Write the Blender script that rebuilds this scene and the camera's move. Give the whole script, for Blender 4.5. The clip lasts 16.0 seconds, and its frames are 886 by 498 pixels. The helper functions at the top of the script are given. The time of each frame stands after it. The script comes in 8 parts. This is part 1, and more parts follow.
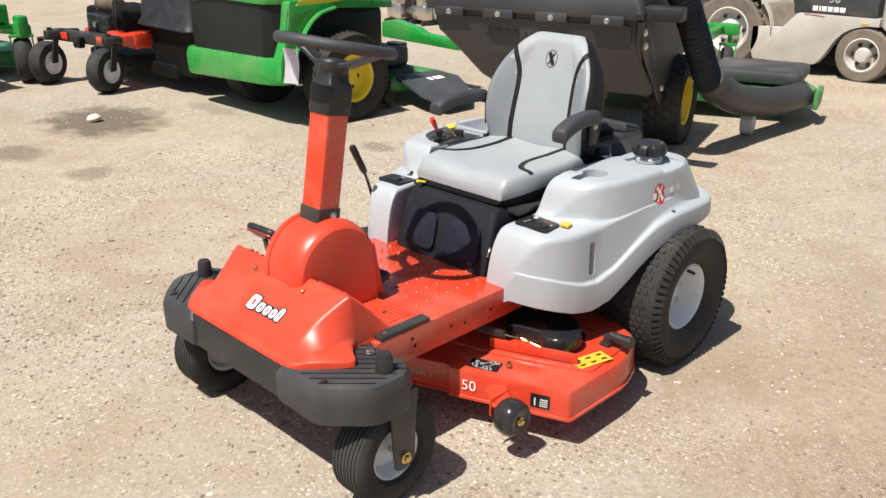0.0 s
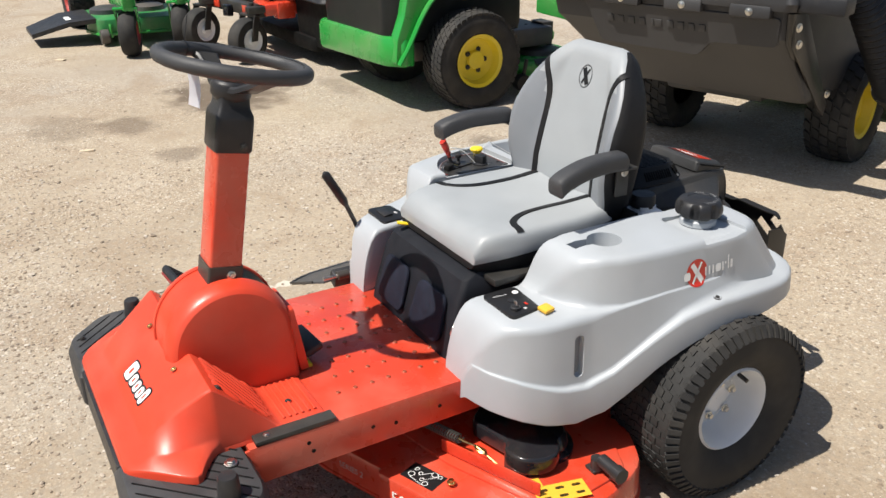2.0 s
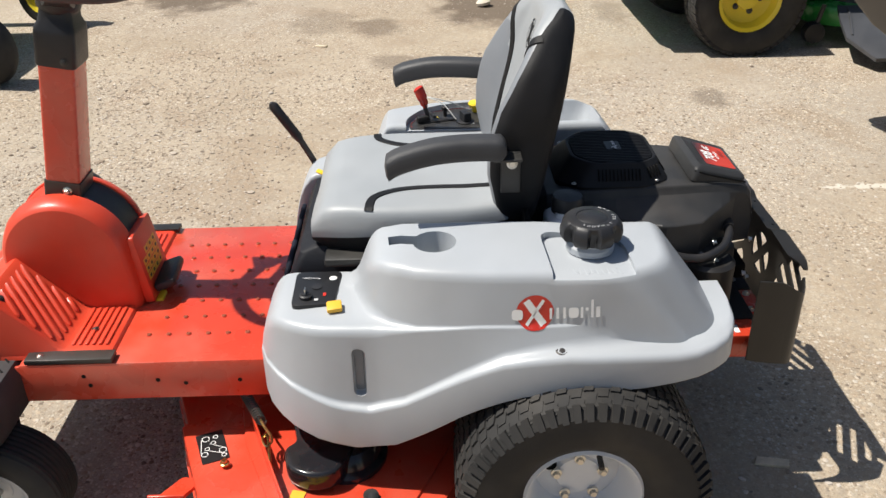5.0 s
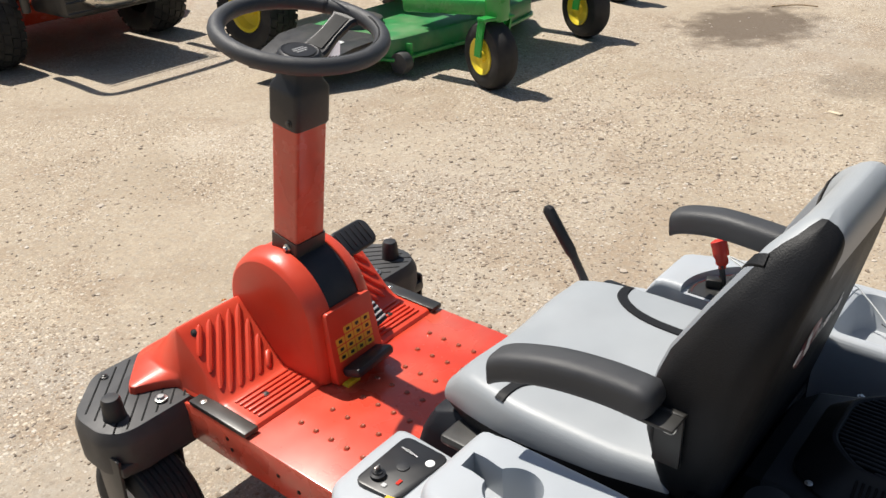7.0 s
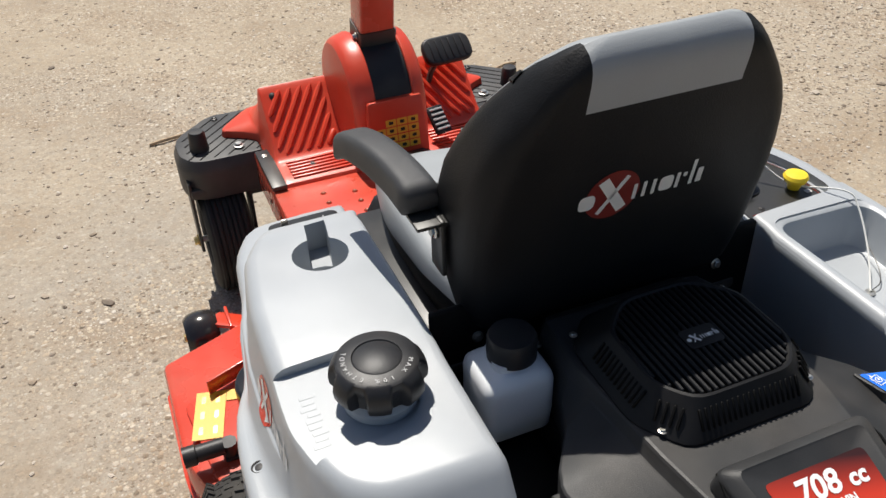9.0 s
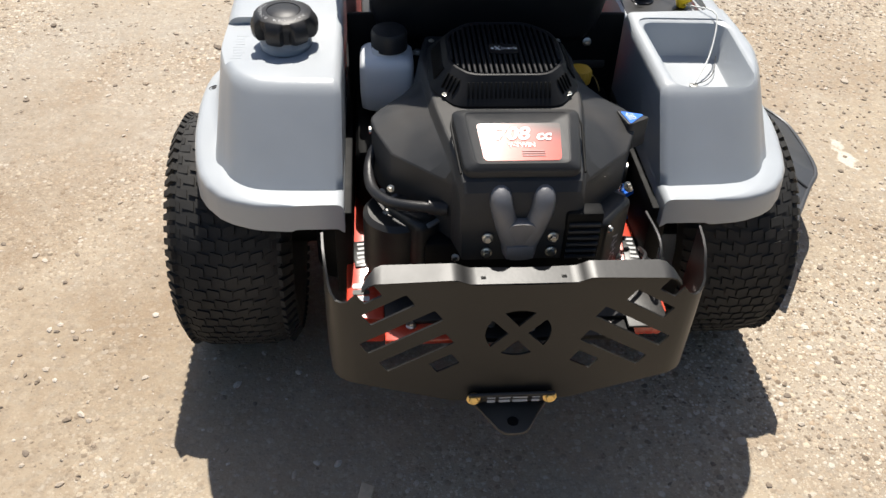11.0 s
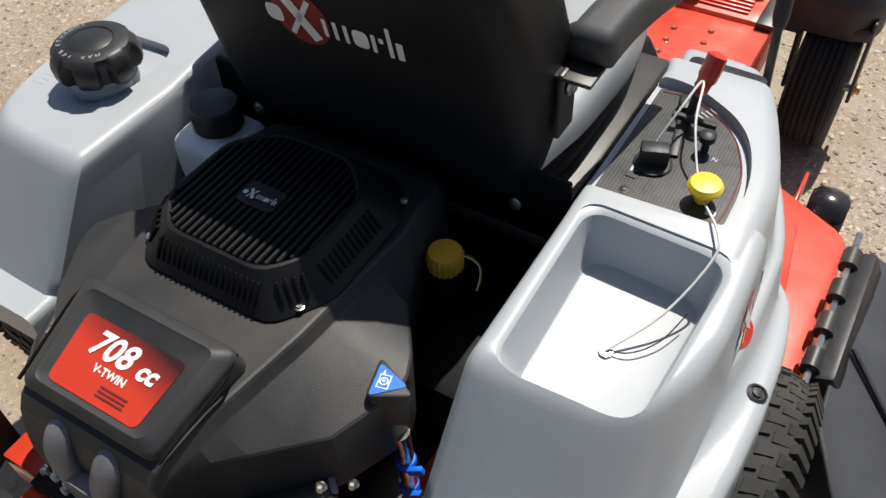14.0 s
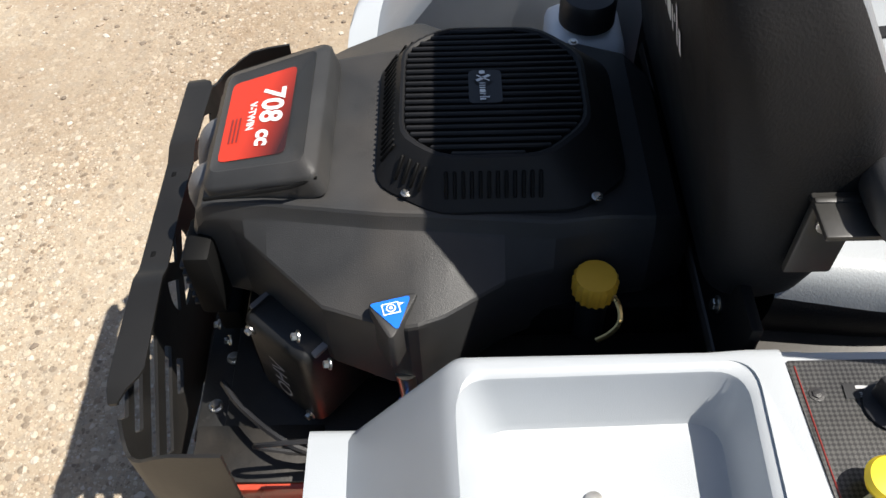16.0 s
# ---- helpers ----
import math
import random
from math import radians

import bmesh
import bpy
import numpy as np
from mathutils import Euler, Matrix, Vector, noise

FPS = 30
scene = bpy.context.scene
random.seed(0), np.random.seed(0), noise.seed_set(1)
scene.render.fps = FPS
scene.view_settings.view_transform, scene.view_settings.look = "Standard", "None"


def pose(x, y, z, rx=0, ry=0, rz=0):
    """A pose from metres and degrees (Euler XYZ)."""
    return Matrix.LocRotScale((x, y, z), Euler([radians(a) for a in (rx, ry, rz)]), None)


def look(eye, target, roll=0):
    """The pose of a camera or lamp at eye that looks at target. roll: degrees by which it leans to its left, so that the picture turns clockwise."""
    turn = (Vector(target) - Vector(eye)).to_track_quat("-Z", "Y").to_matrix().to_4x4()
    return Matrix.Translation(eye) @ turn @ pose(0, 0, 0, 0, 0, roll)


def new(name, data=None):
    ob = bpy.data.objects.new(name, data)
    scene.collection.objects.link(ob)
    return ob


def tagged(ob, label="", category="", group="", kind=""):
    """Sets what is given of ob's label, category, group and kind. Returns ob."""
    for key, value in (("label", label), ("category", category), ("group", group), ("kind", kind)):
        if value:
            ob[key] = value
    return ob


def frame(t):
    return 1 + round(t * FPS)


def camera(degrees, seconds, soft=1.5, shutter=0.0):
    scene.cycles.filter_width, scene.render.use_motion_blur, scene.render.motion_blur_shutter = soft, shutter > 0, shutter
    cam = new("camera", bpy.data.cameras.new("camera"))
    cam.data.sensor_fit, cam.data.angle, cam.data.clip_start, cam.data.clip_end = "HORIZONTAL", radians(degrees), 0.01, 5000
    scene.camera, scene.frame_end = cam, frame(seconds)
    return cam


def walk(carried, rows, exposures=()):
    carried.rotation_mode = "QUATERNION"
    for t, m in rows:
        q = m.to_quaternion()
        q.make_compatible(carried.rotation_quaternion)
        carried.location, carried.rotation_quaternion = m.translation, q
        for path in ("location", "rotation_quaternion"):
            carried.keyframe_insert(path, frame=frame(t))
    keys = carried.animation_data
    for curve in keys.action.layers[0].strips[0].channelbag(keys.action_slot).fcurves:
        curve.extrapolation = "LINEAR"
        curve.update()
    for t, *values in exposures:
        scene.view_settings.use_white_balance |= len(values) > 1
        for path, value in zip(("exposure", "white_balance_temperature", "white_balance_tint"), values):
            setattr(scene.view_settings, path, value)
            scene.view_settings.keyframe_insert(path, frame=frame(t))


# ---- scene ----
cam = camera(54.5, 16.0)
PATH = [
    (0, (1.929, -2.565, 1.53), (0.622, -1.245, 0.788), 0.2),
    (0.5, (1.788, -2.36, 1.53), (0.429, -1.105, 0.769), -0.1),
    (1, (1.791, -2.115, 1.512), (0.372, -0.958, 0.708), -1.2),
    (1.5, (1.87, -1.828, 1.552), (0.361, -0.851, 0.674), -0.6),
    (2, (1.846, -1.588, 1.56), (0.265, -0.677, 0.74), -0.6),
    (2.5, (1.881, -1.399, 1.56), (0.224, -0.671, 0.708), -3.0),
    (3, (2.002, -1.128, 1.571), (0.26, -0.649, 0.715), -2.0),
    (3.5, (1.966, -0.914, 1.559), (0.191, -0.581, 0.701), -2.4),
    (3.7, (1.951, -0.829, 1.558), (0.174, -0.545, 0.687), -2.7),
    (5.8, (1.624, 0.032, 1.508), (-0.007, -0.338, 0.411), -0.9),
    (6, (1.536, 0.102, 1.512), (-0.044, -0.43, 0.407), -2.1),
    (6.5, (1.305, 0.154, 1.531), (-0.233, -0.593, 0.494), -2.2),
    (7, (1.101, 0.229, 1.562), (-0.246, -0.916, 0.626), -2.4),
    (7.5, (0.927, 0.298, 1.574), (-0.224, -1.06, 0.662), -2.7),
    (8, (0.758, 0.337, 1.555), (-0.353, -1.036, 0.617), -0.7),
    (8.5, (0.632, 0.525, 1.529), (-0.196, -0.94, 0.448), -0.7),
    (9, (0.585, 0.755, 1.473), (-0.011, -0.75, 0.298), -2.0),
    (9.5, (0.593, 0.97, 1.46), (0.115, -0.474, 0.162), -0.6),
    (9.7, (0.574, 1.06, 1.454), (0.142, -0.385, 0.141), -0.1),
    (11.8, (-0.045, 1.55, 1.48), (-0.064, 0.031, 0.179), 2.2),
    (12, (-0.106, 1.488, 1.483), (-0.103, -0.045, 0.198), 1.7),
    (12.5, (-0.255, 1.305, 1.489), (-0.192, -0.227, 0.206), 1.4),
    (13, (-0.442, 1.113, 1.482), (-0.087, -0.297, 0.108), 0.1),
    (13.5, (-0.537, 0.846, 1.457), (-0.043, -0.449, 0.015), -0.9),
    (14, (-0.545, 0.609, 1.409), (0.193, -0.523, -0.065), -3.0),
    (14.5, (-0.572, 0.463, 1.351), (0.441, -0.351, -0.169), -0.6),
    (15, (-0.515, 0.38, 1.311), (0.661, -0.178, -0.207), -0.9),
    (15.5, (-0.54, 0.289, 1.318), (0.695, -0.032, -0.223), 1.1),
    (16, (-0.676, 0.166, 1.338), (0.567, 0.201, -0.228), -2.4),
]
walk(cam, [(t, look(eye, target, roll)) for t, eye, target, roll in PATH],
     [(0, 0.52), (3.5, 0.4), (5.8, 0.4), (8.5, 0.4), (9.0, 0.2), (9.5, -0.13), (9.7, -0.08), (11.8, 0.82), (13.0, 0.58), (13.8, 0.36), (14.5, 0.09), (15.0, 0.23), (16, 0.73)])


# ---- world, sun ----
SUN = Vector((-0.03, -0.54, 1.0)).normalized()
world = bpy.data.worlds.new("sky")
scene.world = world
world.use_nodes = True
wn = world.node_tree
sky = wn.nodes.new("ShaderNodeTexSky")
sky.sky_type = "NISHITA"
sky.sun_disc = False
sky.sun_elevation = math.asin(SUN.z)
sky.sun_rotation = math.atan2(SUN.x, SUN.y)
sky.dust_density = 1.5
wn.links.new(sky.outputs[0], wn.nodes["Background"].inputs[0])
wn.nodes["Background"].inputs[1].default_value = 0.061
sun_data = bpy.data.lights.new("sun", "SUN")
sun_data.energy, sun_data.angle, sun_data.color = 4.6, radians(0.55), (1.0, 0.95, 0.87)
sun = new("sun", sun_data)
sun.matrix_world = look(SUN * 30, (0, 0, 0))


# ---- materials ----
def mat(name, col, rough=0.5, metal=0.0, var=0.15, scale=30.0, bump=0.0, bscale=200.0, spec=0.5, coat=0.0, dust=0.0, dustcol=(0.42, 0.33, 0.24), rvar=0.15):
    m = bpy.data.materials.new(name)
    m.use_nodes = True
    nt = m.node_tree
    b = nt.nodes["Principled BSDF"]
    b.inputs["Metallic"].default_value = metal
    b.inputs["Specular IOR Level"].default_value = spec
    b.inputs["Coat Weight"].default_value = coat
    b.inputs["Coat Roughness"].default_value = 0.12
    tc = nt.nodes.new("ShaderNodeTexCoord")

    def nz(s, detail=4.0):
        n = nt.nodes.new("ShaderNodeTexNoise")
        n.inputs["Scale"].default_value, n.inputs["Detail"].default_value = s, detail
        nt.links.new(tc.outputs["Object"], n.inputs["Vector"])
        return n.outputs["Fac"]

    big, small = nz(scale * 0.2), nz(scale)
    add = nt.nodes.new("ShaderNodeMath")
    add.operation = "ADD"
    nt.links.new(big, add.inputs[0])
    nt.links.new(small, add.inputs[1])
    ramp = nt.nodes.new("ShaderNodeMapRange")
    ramp.inputs[1].default_value, ramp.inputs[2].default_value = 0.7, 1.3
    nt.links.new(add.outputs[0], ramp.inputs[0])
    mix = nt.nodes.new("ShaderNodeMix")
    mix.data_type = "RGBA"
    mix.inputs[6].default_value = (*[c * (1 - var) for c in col], 1)
    mix.inputs[7].default_value = (*[min(1, c * (1 + var)) for c in col], 1)
    nt.links.new(ramp.outputs[0], mix.inputs[0])
    colour = mix.outputs[2]
    if dust:
        d = nt.nodes.new("ShaderNodeMapRange")
        d.inputs[1].default_value, d.inputs[2].default_value, d.inputs[4].default_value = 0.45, 0.75, dust
        nt.links.new(nz(scale * 0.35, 8.0), d.inputs[0])
        mx = nt.nodes.new("ShaderNodeMix")
        mx.data_type = "RGBA"
        mx.inputs[7].default_value = (*dustcol, 1)
        nt.links.new(d.outputs[0], mx.inputs[0])
        nt.links.new(colour, mx.inputs[6])
        colour = mx.outputs[2]
    nt.links.new(colour, b.inputs["Base Color"])
    rr = nt.nodes.new("ShaderNodeMapRange")
    rr.inputs[3].default_value, rr.inputs[4].default_value = rough * (1 - rvar), min(1, rough * (1 + rvar))
    nt.links.new(ramp.outputs[0], rr.inputs[0])
    nt.links.new(rr.outputs[0], b.inputs["Roughness"])
    if bump:
        bn = nt.nodes.new("ShaderNodeBump")
        bn.inputs["Strength"].default_value, bn.inputs["Distance"].default_value = bump, 0.001
        nt.links.new(nz(bscale, 3.0), bn.inputs["Height"])
        nt.links.new(bn.outputs[0], b.inputs["Normal"])
    return m


RED = mat("red_plastic", (0.66, 0.055, 0.022), 0.36, var=0.06, scale=18, bump=0.12, bscale=700, dust=0.12)
REDM = mat("red_powdercoat", (0.6, 0.052, 0.022), 0.27, var=0.1, scale=14, bump=0.06, bscale=300, coat=0.3, dust=0.25)
GREY = mat("grey_moulded_plastic", (0.4, 0.425, 0.45), 0.37, var=0.04, scale=12, bump=0.25, bscale=900, dust=0.08, dustcol=(0.5, 0.45, 0.38))
BLACK = mat("black_moulded_plastic", (0.02, 0.0205, 0.023), 0.42, var=0.2, scale=25, bump=0.3, bscale=600, spec=0.38, dust=0.06)
BUMPS = mat("worn_grip_tip", (0.34, 0.075, 0.035), 0.45, metal=0.1, var=0.3, scale=60)
SHROUD = mat("engine_cover_plastic", (0.034, 0.0345, 0.0355), 0.46, var=0.2, scale=20, bump=0.3, bscale=800, spec=0.3, dust=0.06)
PAD = mat("dusty_rubber_pad", (0.04, 0.04, 0.042), 0.55, var=0.2, scale=25, bump=0.3, bscale=500, dust=0.2, dustcol=(0.2, 0.18, 0.16))
GLOSSB = mat("black_gloss_paint", (0.015, 0.015, 0.018), 0.16, var=0.2, scale=20, dust=0.1)
DPANEL = mat("dark_body_panel", (0.01, 0.012, 0.0125), 0.38, var=0.2, scale=6, spec=0.3, dust=0.02)
GRILLE = mat("black_grille_plastic", (0.009, 0.009, 0.01), 0.55, var=0.15, scale=30, bump=0.2, bscale=500, spec=0.3)
CASTB = mat("black_cast_metal", (0.012, 0.012, 0.012), 0.45, var=0.25, scale=30, bump=0.3, bscale=250, dust=0.06)
STEEL_B = mat("black_powdercoat_steel", (0.03, 0.029, 0.027), 0.4, var=0.25, scale=16, bump=0.1, bscale=200, dust=0.3, dustcol=(0.16, 0.135, 0.11))
GUARD = mat("dusty_black_steel", (0.016, 0.0152, 0.0142), 0.42, var=0.25, scale=10, bump=0.1, bscale=150, spec=0.42, dust=0.25, dustcol=(0.065, 0.058, 0.05))
CHUTE = mat("chute_plastic", (0.055, 0.057, 0.062), 0.42, var=0.2, scale=9, bump=0.25, bscale=200, dust=0.12, dustcol=(0.2, 0.19, 0.18))
RUBBER = mat("tyre_rubber", (0.028, 0.0275, 0.027), 0.75, var=0.25, scale=20, bump=0.4, bscale=300, spec=0.3, dust=0.22, dustcol=(0.16, 0.14, 0.115))
VINYL_L = mat("light_grey_vinyl", (0.32, 0.34, 0.355), 0.45, var=0.05, scale=12, bump=0.3, bscale=500, dust=0.05)
VINYL_M = mat("mid_grey_vinyl", (0.2, 0.215, 0.235), 0.42, var=0.06, scale=12, bump=0.35, bscale=450, dust=0.05)
VINYL_D = mat("dark_vinyl", (0.013, 0.0135, 0.015), 0.5, var=0.15, scale=18, bump=0.5, bscale=420, spec=0.16, dust=0.02)
SEATBOX = mat("navy_black_cloth", (0.009, 0.01, 0.014), 0.6, var=0.2, scale=30, bump=0.5, bscale=900, spec=0.3)
MESH = mat("dark_blue_mesh", (0.013, 0.016, 0.028), 0.7, var=0.3, scale=150, bump=0.6, bscale=1200, spec=0.2)
FOAM = mat("soft_black_armrest", (0.042, 0.043, 0.046), 0.55, var=0.12, scale=25, bump=0.5, bscale=800)
WHITE = mat("white_wheel_paint", (0.74, 0.76, 0.78), 0.3, var=0.04, scale=12, dust=0.12)
CHROME = mat("zinc_hardware", (0.62, 0.6, 0.55), 0.3, metal=1.0, var=0.15, scale=60)
BRASS = mat("gold_zinc", (0.7, 0.5, 0.2), 0.3, metal=1.0, var=0.15, scale=60)
ALU = mat("cast_muffler_guard", (0.2, 0.2, 0.21), 0.55, metal=0.4, var=0.15, scale=30, bump=0.4, bscale=350)
YELLOW = mat("yellow_plastic", (0.85, 0.62, 0.03), 0.4, var=0.06, scale=20)
YLABEL = mat("yellow_label", (0.78, 0.44, 0.04), 0.45, var=0.06, scale=30)
LBLACK = mat("label_black", (0.012, 0.012, 0.013), 0.4, var=0.1, scale=30)
LWHITE = mat("label_white", (0.82, 0.82, 0.8), 0.45, var=0.04, scale=30)
LGREY = mat("label_grey", (0.5, 0.5, 0.5), 0.45, var=0.04, scale=30)
LRED = mat("label_red", (0.55, 0.035, 0.02), 0.25, var=0.08, scale=25)
LDRED = mat("label_dark_red", (0.22, 0.03, 0.025), 0.35, var=0.1, scale=25)
BLUE = mat("blue_label", (0.01, 0.16, 0.75), 0.4, var=0.05, scale=25)
BOTTLE = mat("translucent_bottle", (0.78, 0.8, 0.82), 0.4, var=0.04, scale=12)
PAPER = mat("paper_tag", (0.8, 0.8, 0.84), 0.7, var=0.04, scale=20)
CARBON = mat("control_panel_film", (0.03, 0.029, 0.029), 0.35, var=0.2, scale=120)
weave = CARBON.node_tree.nodes.new("ShaderNodeTexChecker")
weave.inputs["Scale"].default_value = 330.0
weave.inputs["Color1"].default_value, weave.inputs["Color2"].default_value = (0.012, 0.012, 0.012, 1), (0.06, 0.058, 0.056, 1)
tilt = CARBON.node_tree.nodes.new("ShaderNodeMapping")
tilt.inputs["Rotation"].default_value = (0, 0, 0.785)
coords = CARBON.node_tree.nodes.new("ShaderNodeTexCoord")
CARBON.node_tree.links.new(coords.outputs["Object"], tilt.inputs["Vector"])
CARBON.node_tree.links.new(tilt.outputs[0], weave.inputs["Vector"])
CARBON.node_tree.links.new(weave.outputs["Color"], CARBON.node_tree.nodes["Principled BSDF"].inputs["Base Color"])
GREEN = mat("green_paint", (0.02, 0.29, 0.045), 0.28, var=0.08, scale=10, coat=0.2, dust=0.2)
GREEN2 = mat("green_deck_paint", (0.025, 0.22, 0.06), 0.4, var=0.15, scale=14, dust=0.3)
YPAINT = mat("yellow_wheel_paint", (0.8, 0.62, 0.035), 0.35, var=0.06, scale=12, dust=0.15)
DGREY = mat("dark_grey_plastic", (0.05, 0.052, 0.054), 0.5, var=0.15, scale=10, bump=0.3, bscale=300, dust=0.25)
CREAM = mat("worn_white_paint", (0.52, 0.5, 0.46), 0.45, var=0.1, scale=6, dust=0.35)
ROPE = mat("white_cable", (0.75, 0.75, 0.72), 0.5, var=0.05, scale=60)
# near black: the deep shade of bays, undersides and holes is put into the colour
PAN_D = mat("shade_black", (0.005, 0.005, 0.005), 0.6, spec=0.15, var=0.2, scale=20)


# ---- mesh helpers ----
def fillet(pts, radii, n=4, closed=True):
    """Round the corners of a polygon; every corner gives n + 1 points."""
    out, k = [], len(pts)
    for i, p in enumerate(pts):
        p = Vector(p)
        r = radii[i] if hasattr(radii, "__len__") else radii
        if not closed and i in (0, k - 1):
            out.append(p)
            continue
        a, b = Vector(pts[i - 1]) - p, Vector(pts[(i + 1) % k]) - p
        la, lb = max(a.length, 1e-6), max(b.length, 1e-6)
        d = min(r, la * 0.48, lb * 0.48)
        pa, pb = p + a / la * d, p + b / lb * d
        for j in range(n + 1):
            t = j / n
            out.append(pa * (1 - t) ** 2 + p * (2 * t * (1 - t)) + pb * t * t)
    return out


def loft(rings, caps=True, closed=True, tint=None):
    """Skin a row of rings; tint(row, side) may give a material slot for each face."""
    bm = bmesh.new()
    vs = [[bm.verts.new(p) for p in ring] for ring in rings]
    n = len(vs[0])
    for k, (a, b) in enumerate(zip(vs, vs[1:])):
        for i in range(n if closed else n - 1):
            j = (i + 1) % n
            f = bm.faces.new((a[i], a[j], b[j], b[i]))
            if tint:
                f.material_index = tint(k, i)
    if caps and closed:
        bm.faces.new(vs[0][::-1])
        bm.faces.new(vs[-1])
    bmesh.ops.remove_doubles(bm, verts=bm.verts, dist=1e-5)
    bmesh.ops.recalc_face_normals(bm, faces=bm.faces)
    return bm


def prism(outline, z0, z1, bevel=0.0, m=None, seg=2):
    """A flat outline in x, y drawn up from z0 to z1."""
    bm = bmesh.new()
    lo = [bm.verts.new((p[0], p[1], z0)) for p in outline]
    hi = [bm.verts.new((p[0], p[1], z1)) for p in outline]
    bm.faces.new(lo[::-1])
    bm.faces.new(hi)
    for i in range(len(lo)):
        j = (i + 1) % len(lo)
        bm.faces.new((lo[i], lo[j], hi[j], hi[i]))
    bmesh.ops.recalc_face_normals(bm, faces=bm.faces)
    if bevel:
        es = [e for e in bm.edges if abs(e.verts[0].co.z - e.verts[1].co.z) < 1e-6 or len(e.link_faces) == 2 and e.calc_face_angle(0) > 0.6]
        bmesh.ops.bevel(bm, geom=es, offset=bevel, segments=seg, affect="EDGES", profile=0.5, clamp_overlap=True)
    if m:
        bmesh.ops.transform(bm, matrix=m, verts=bm.verts)
    return bm


def rbox(c, s, bevel=0.004, rot=(0, 0, 0), seg=2):
    bm = bmesh.new()
    bmesh.ops.create_cube(bm, size=1.0)
    bmesh.ops.scale(bm, vec=s, verts=bm.verts)
    if bevel:
        bmesh.ops.bevel(bm, geom=bm.edges[:], offset=min(bevel, min(s) * 0.45), segments=seg, affect="EDGES", profile=0.5)
    bmesh.ops.transform(bm, matrix=pose(*c, *rot), verts=bm.verts)
    return bm


AX = {"x": pose(0, 0, 0, 0, 90, 0), "y": pose(0, 0, 0, -90, 0, 0), "z": Matrix.Identity(4)}


def lathe(profile, c=(0, 0, 0), axis="z", n=32, m=None, caps=True):
    """Turn (radius, height) points round an axis through c."""
    rings = [[(r * math.cos(2 * math.pi * i / n), r * math.sin(2 * math.pi * i / n), h) for i in range(n)] for r, h in profile]
    bm = loft(rings, caps)
    bmesh.ops.transform(bm, matrix=Matrix.Translation(c) @ (m if m else AX[axis]), verts=bm.verts)
    return bm


def curve(pts, n=6):
    """A smooth line through points."""
    ps = [Vector(p) for p in pts]
    out = []
    for i in range(len(ps) - 1):
        a, b, c, d = ps[max(i - 1, 0)], ps[i], ps[i + 1], ps[min(i + 2, len(ps) - 1)]
        for j in range(n):
            t = j / n
            out.append(0.5 * (2 * b + (c - a) * t + (2 * a - 5 * b + 4 * c - d) * t * t + (3 * b - a - 3 * c + d) * t ** 3))
    return out + [ps[-1]]


def tube(path, r, n=8, flat=None):
    """Sweep a round (or, with flat, oval) section along a path; r may be one number or one for each point."""
    ps = [Vector(p) for p in path]
    rings, up = [], None
    for i, p in enumerate(ps):
        d = (ps[min(i + 1, len(ps) - 1)] - ps[max(i - 1, 0)]).normalized()
        if up is None:
            up = d.orthogonal().normalized() if abs(d.z) > 0.9 else (Vector((0, 0, 1)) - d * d.z).normalized()
        up = (up - d * up.dot(d)).normalized()
        side = d.cross(up)
        rr = r[i] if hasattr(r, "__len__") else r
        rings.append([p + side * (rr * math.cos(2 * math.pi * k / n)) + up * (rr * (flat or 1) * math.sin(2 * math.pi * k / n)) for k in range(n)])
    return loft(rings)


def join(*bms):
    out = bms[0]
    for b in bms[1:]:
        me = bpy.data.meshes.new("tmp")
        b.to_mesh(me)
        out.from_mesh(me)
        bpy.data.meshes.remove(me)
        b.free()
    return out


def moved(bm, m):
    bmesh.ops.transform(bm, matrix=m, verts=bm.verts)
    if m.determinant() < 0:
        bmesh.ops.reverse_faces(bm, faces=bm.faces)
    return bm


def mesh_of(bm, material, sharp=38):
    me = bpy.data.meshes.new("mesh")
    bm.to_mesh(me)
    bm.free()
    me.shade_smooth()
    me.set_sharp_from_angle(angle=radians(sharp))
    if material:
        me.materials.append(material)
    return me


def part(name, bm, material, parent=None, label="", sharp=38):
    me = bm if isinstance(bm, bpy.types.Mesh) else mesh_of(bm, material, sharp)
    me.name = name
    ob = new(name, me)
    if parent:
        ob.parent = parent
    return tagged(ob, label)


def thing(name, label, category, group="", at=None):
    ob = new(name)
    ob.empty_display_size = 0.1
    if at:
        ob.matrix_world = at
    return tagged(ob, label, category, group)


def carve(bm, cutters, material, sharp=38, add=()):
    """Weld shapes to a closed body, then cut others out of it."""
    base = new("tmp", mesh_of(bm, material, sharp))
    temps = []
    for c in add:
        t = new("tmp_add", mesh_of(c, material))
        md = base.modifiers.new("weld", "BOOLEAN")
        md.operation, md.object, md.solver = "UNION", t, "EXACT"
        temps.append(t)
    for c in cutters:
        t = new("tmp_cut", mesh_of(c, material))
        md = base.modifiers.new("cut", "BOOLEAN")
        md.operation, md.object, md.solver = "DIFFERENCE", t, "EXACT"
        temps.append(t)
    dg = bpy.context.evaluated_depsgraph_get()
    me = bpy.data.meshes.new_from_object(base.evaluated_get(dg))
    for t in temps + [base]:
        old = t.data
        bpy.data.objects.remove(t)
        bpy.data.meshes.remove(old)
    me.materials.clear()
    me.materials.append(material)
    me.shade_smooth()
    me.set_sharp_from_angle(angle=radians(sharp))
    return me


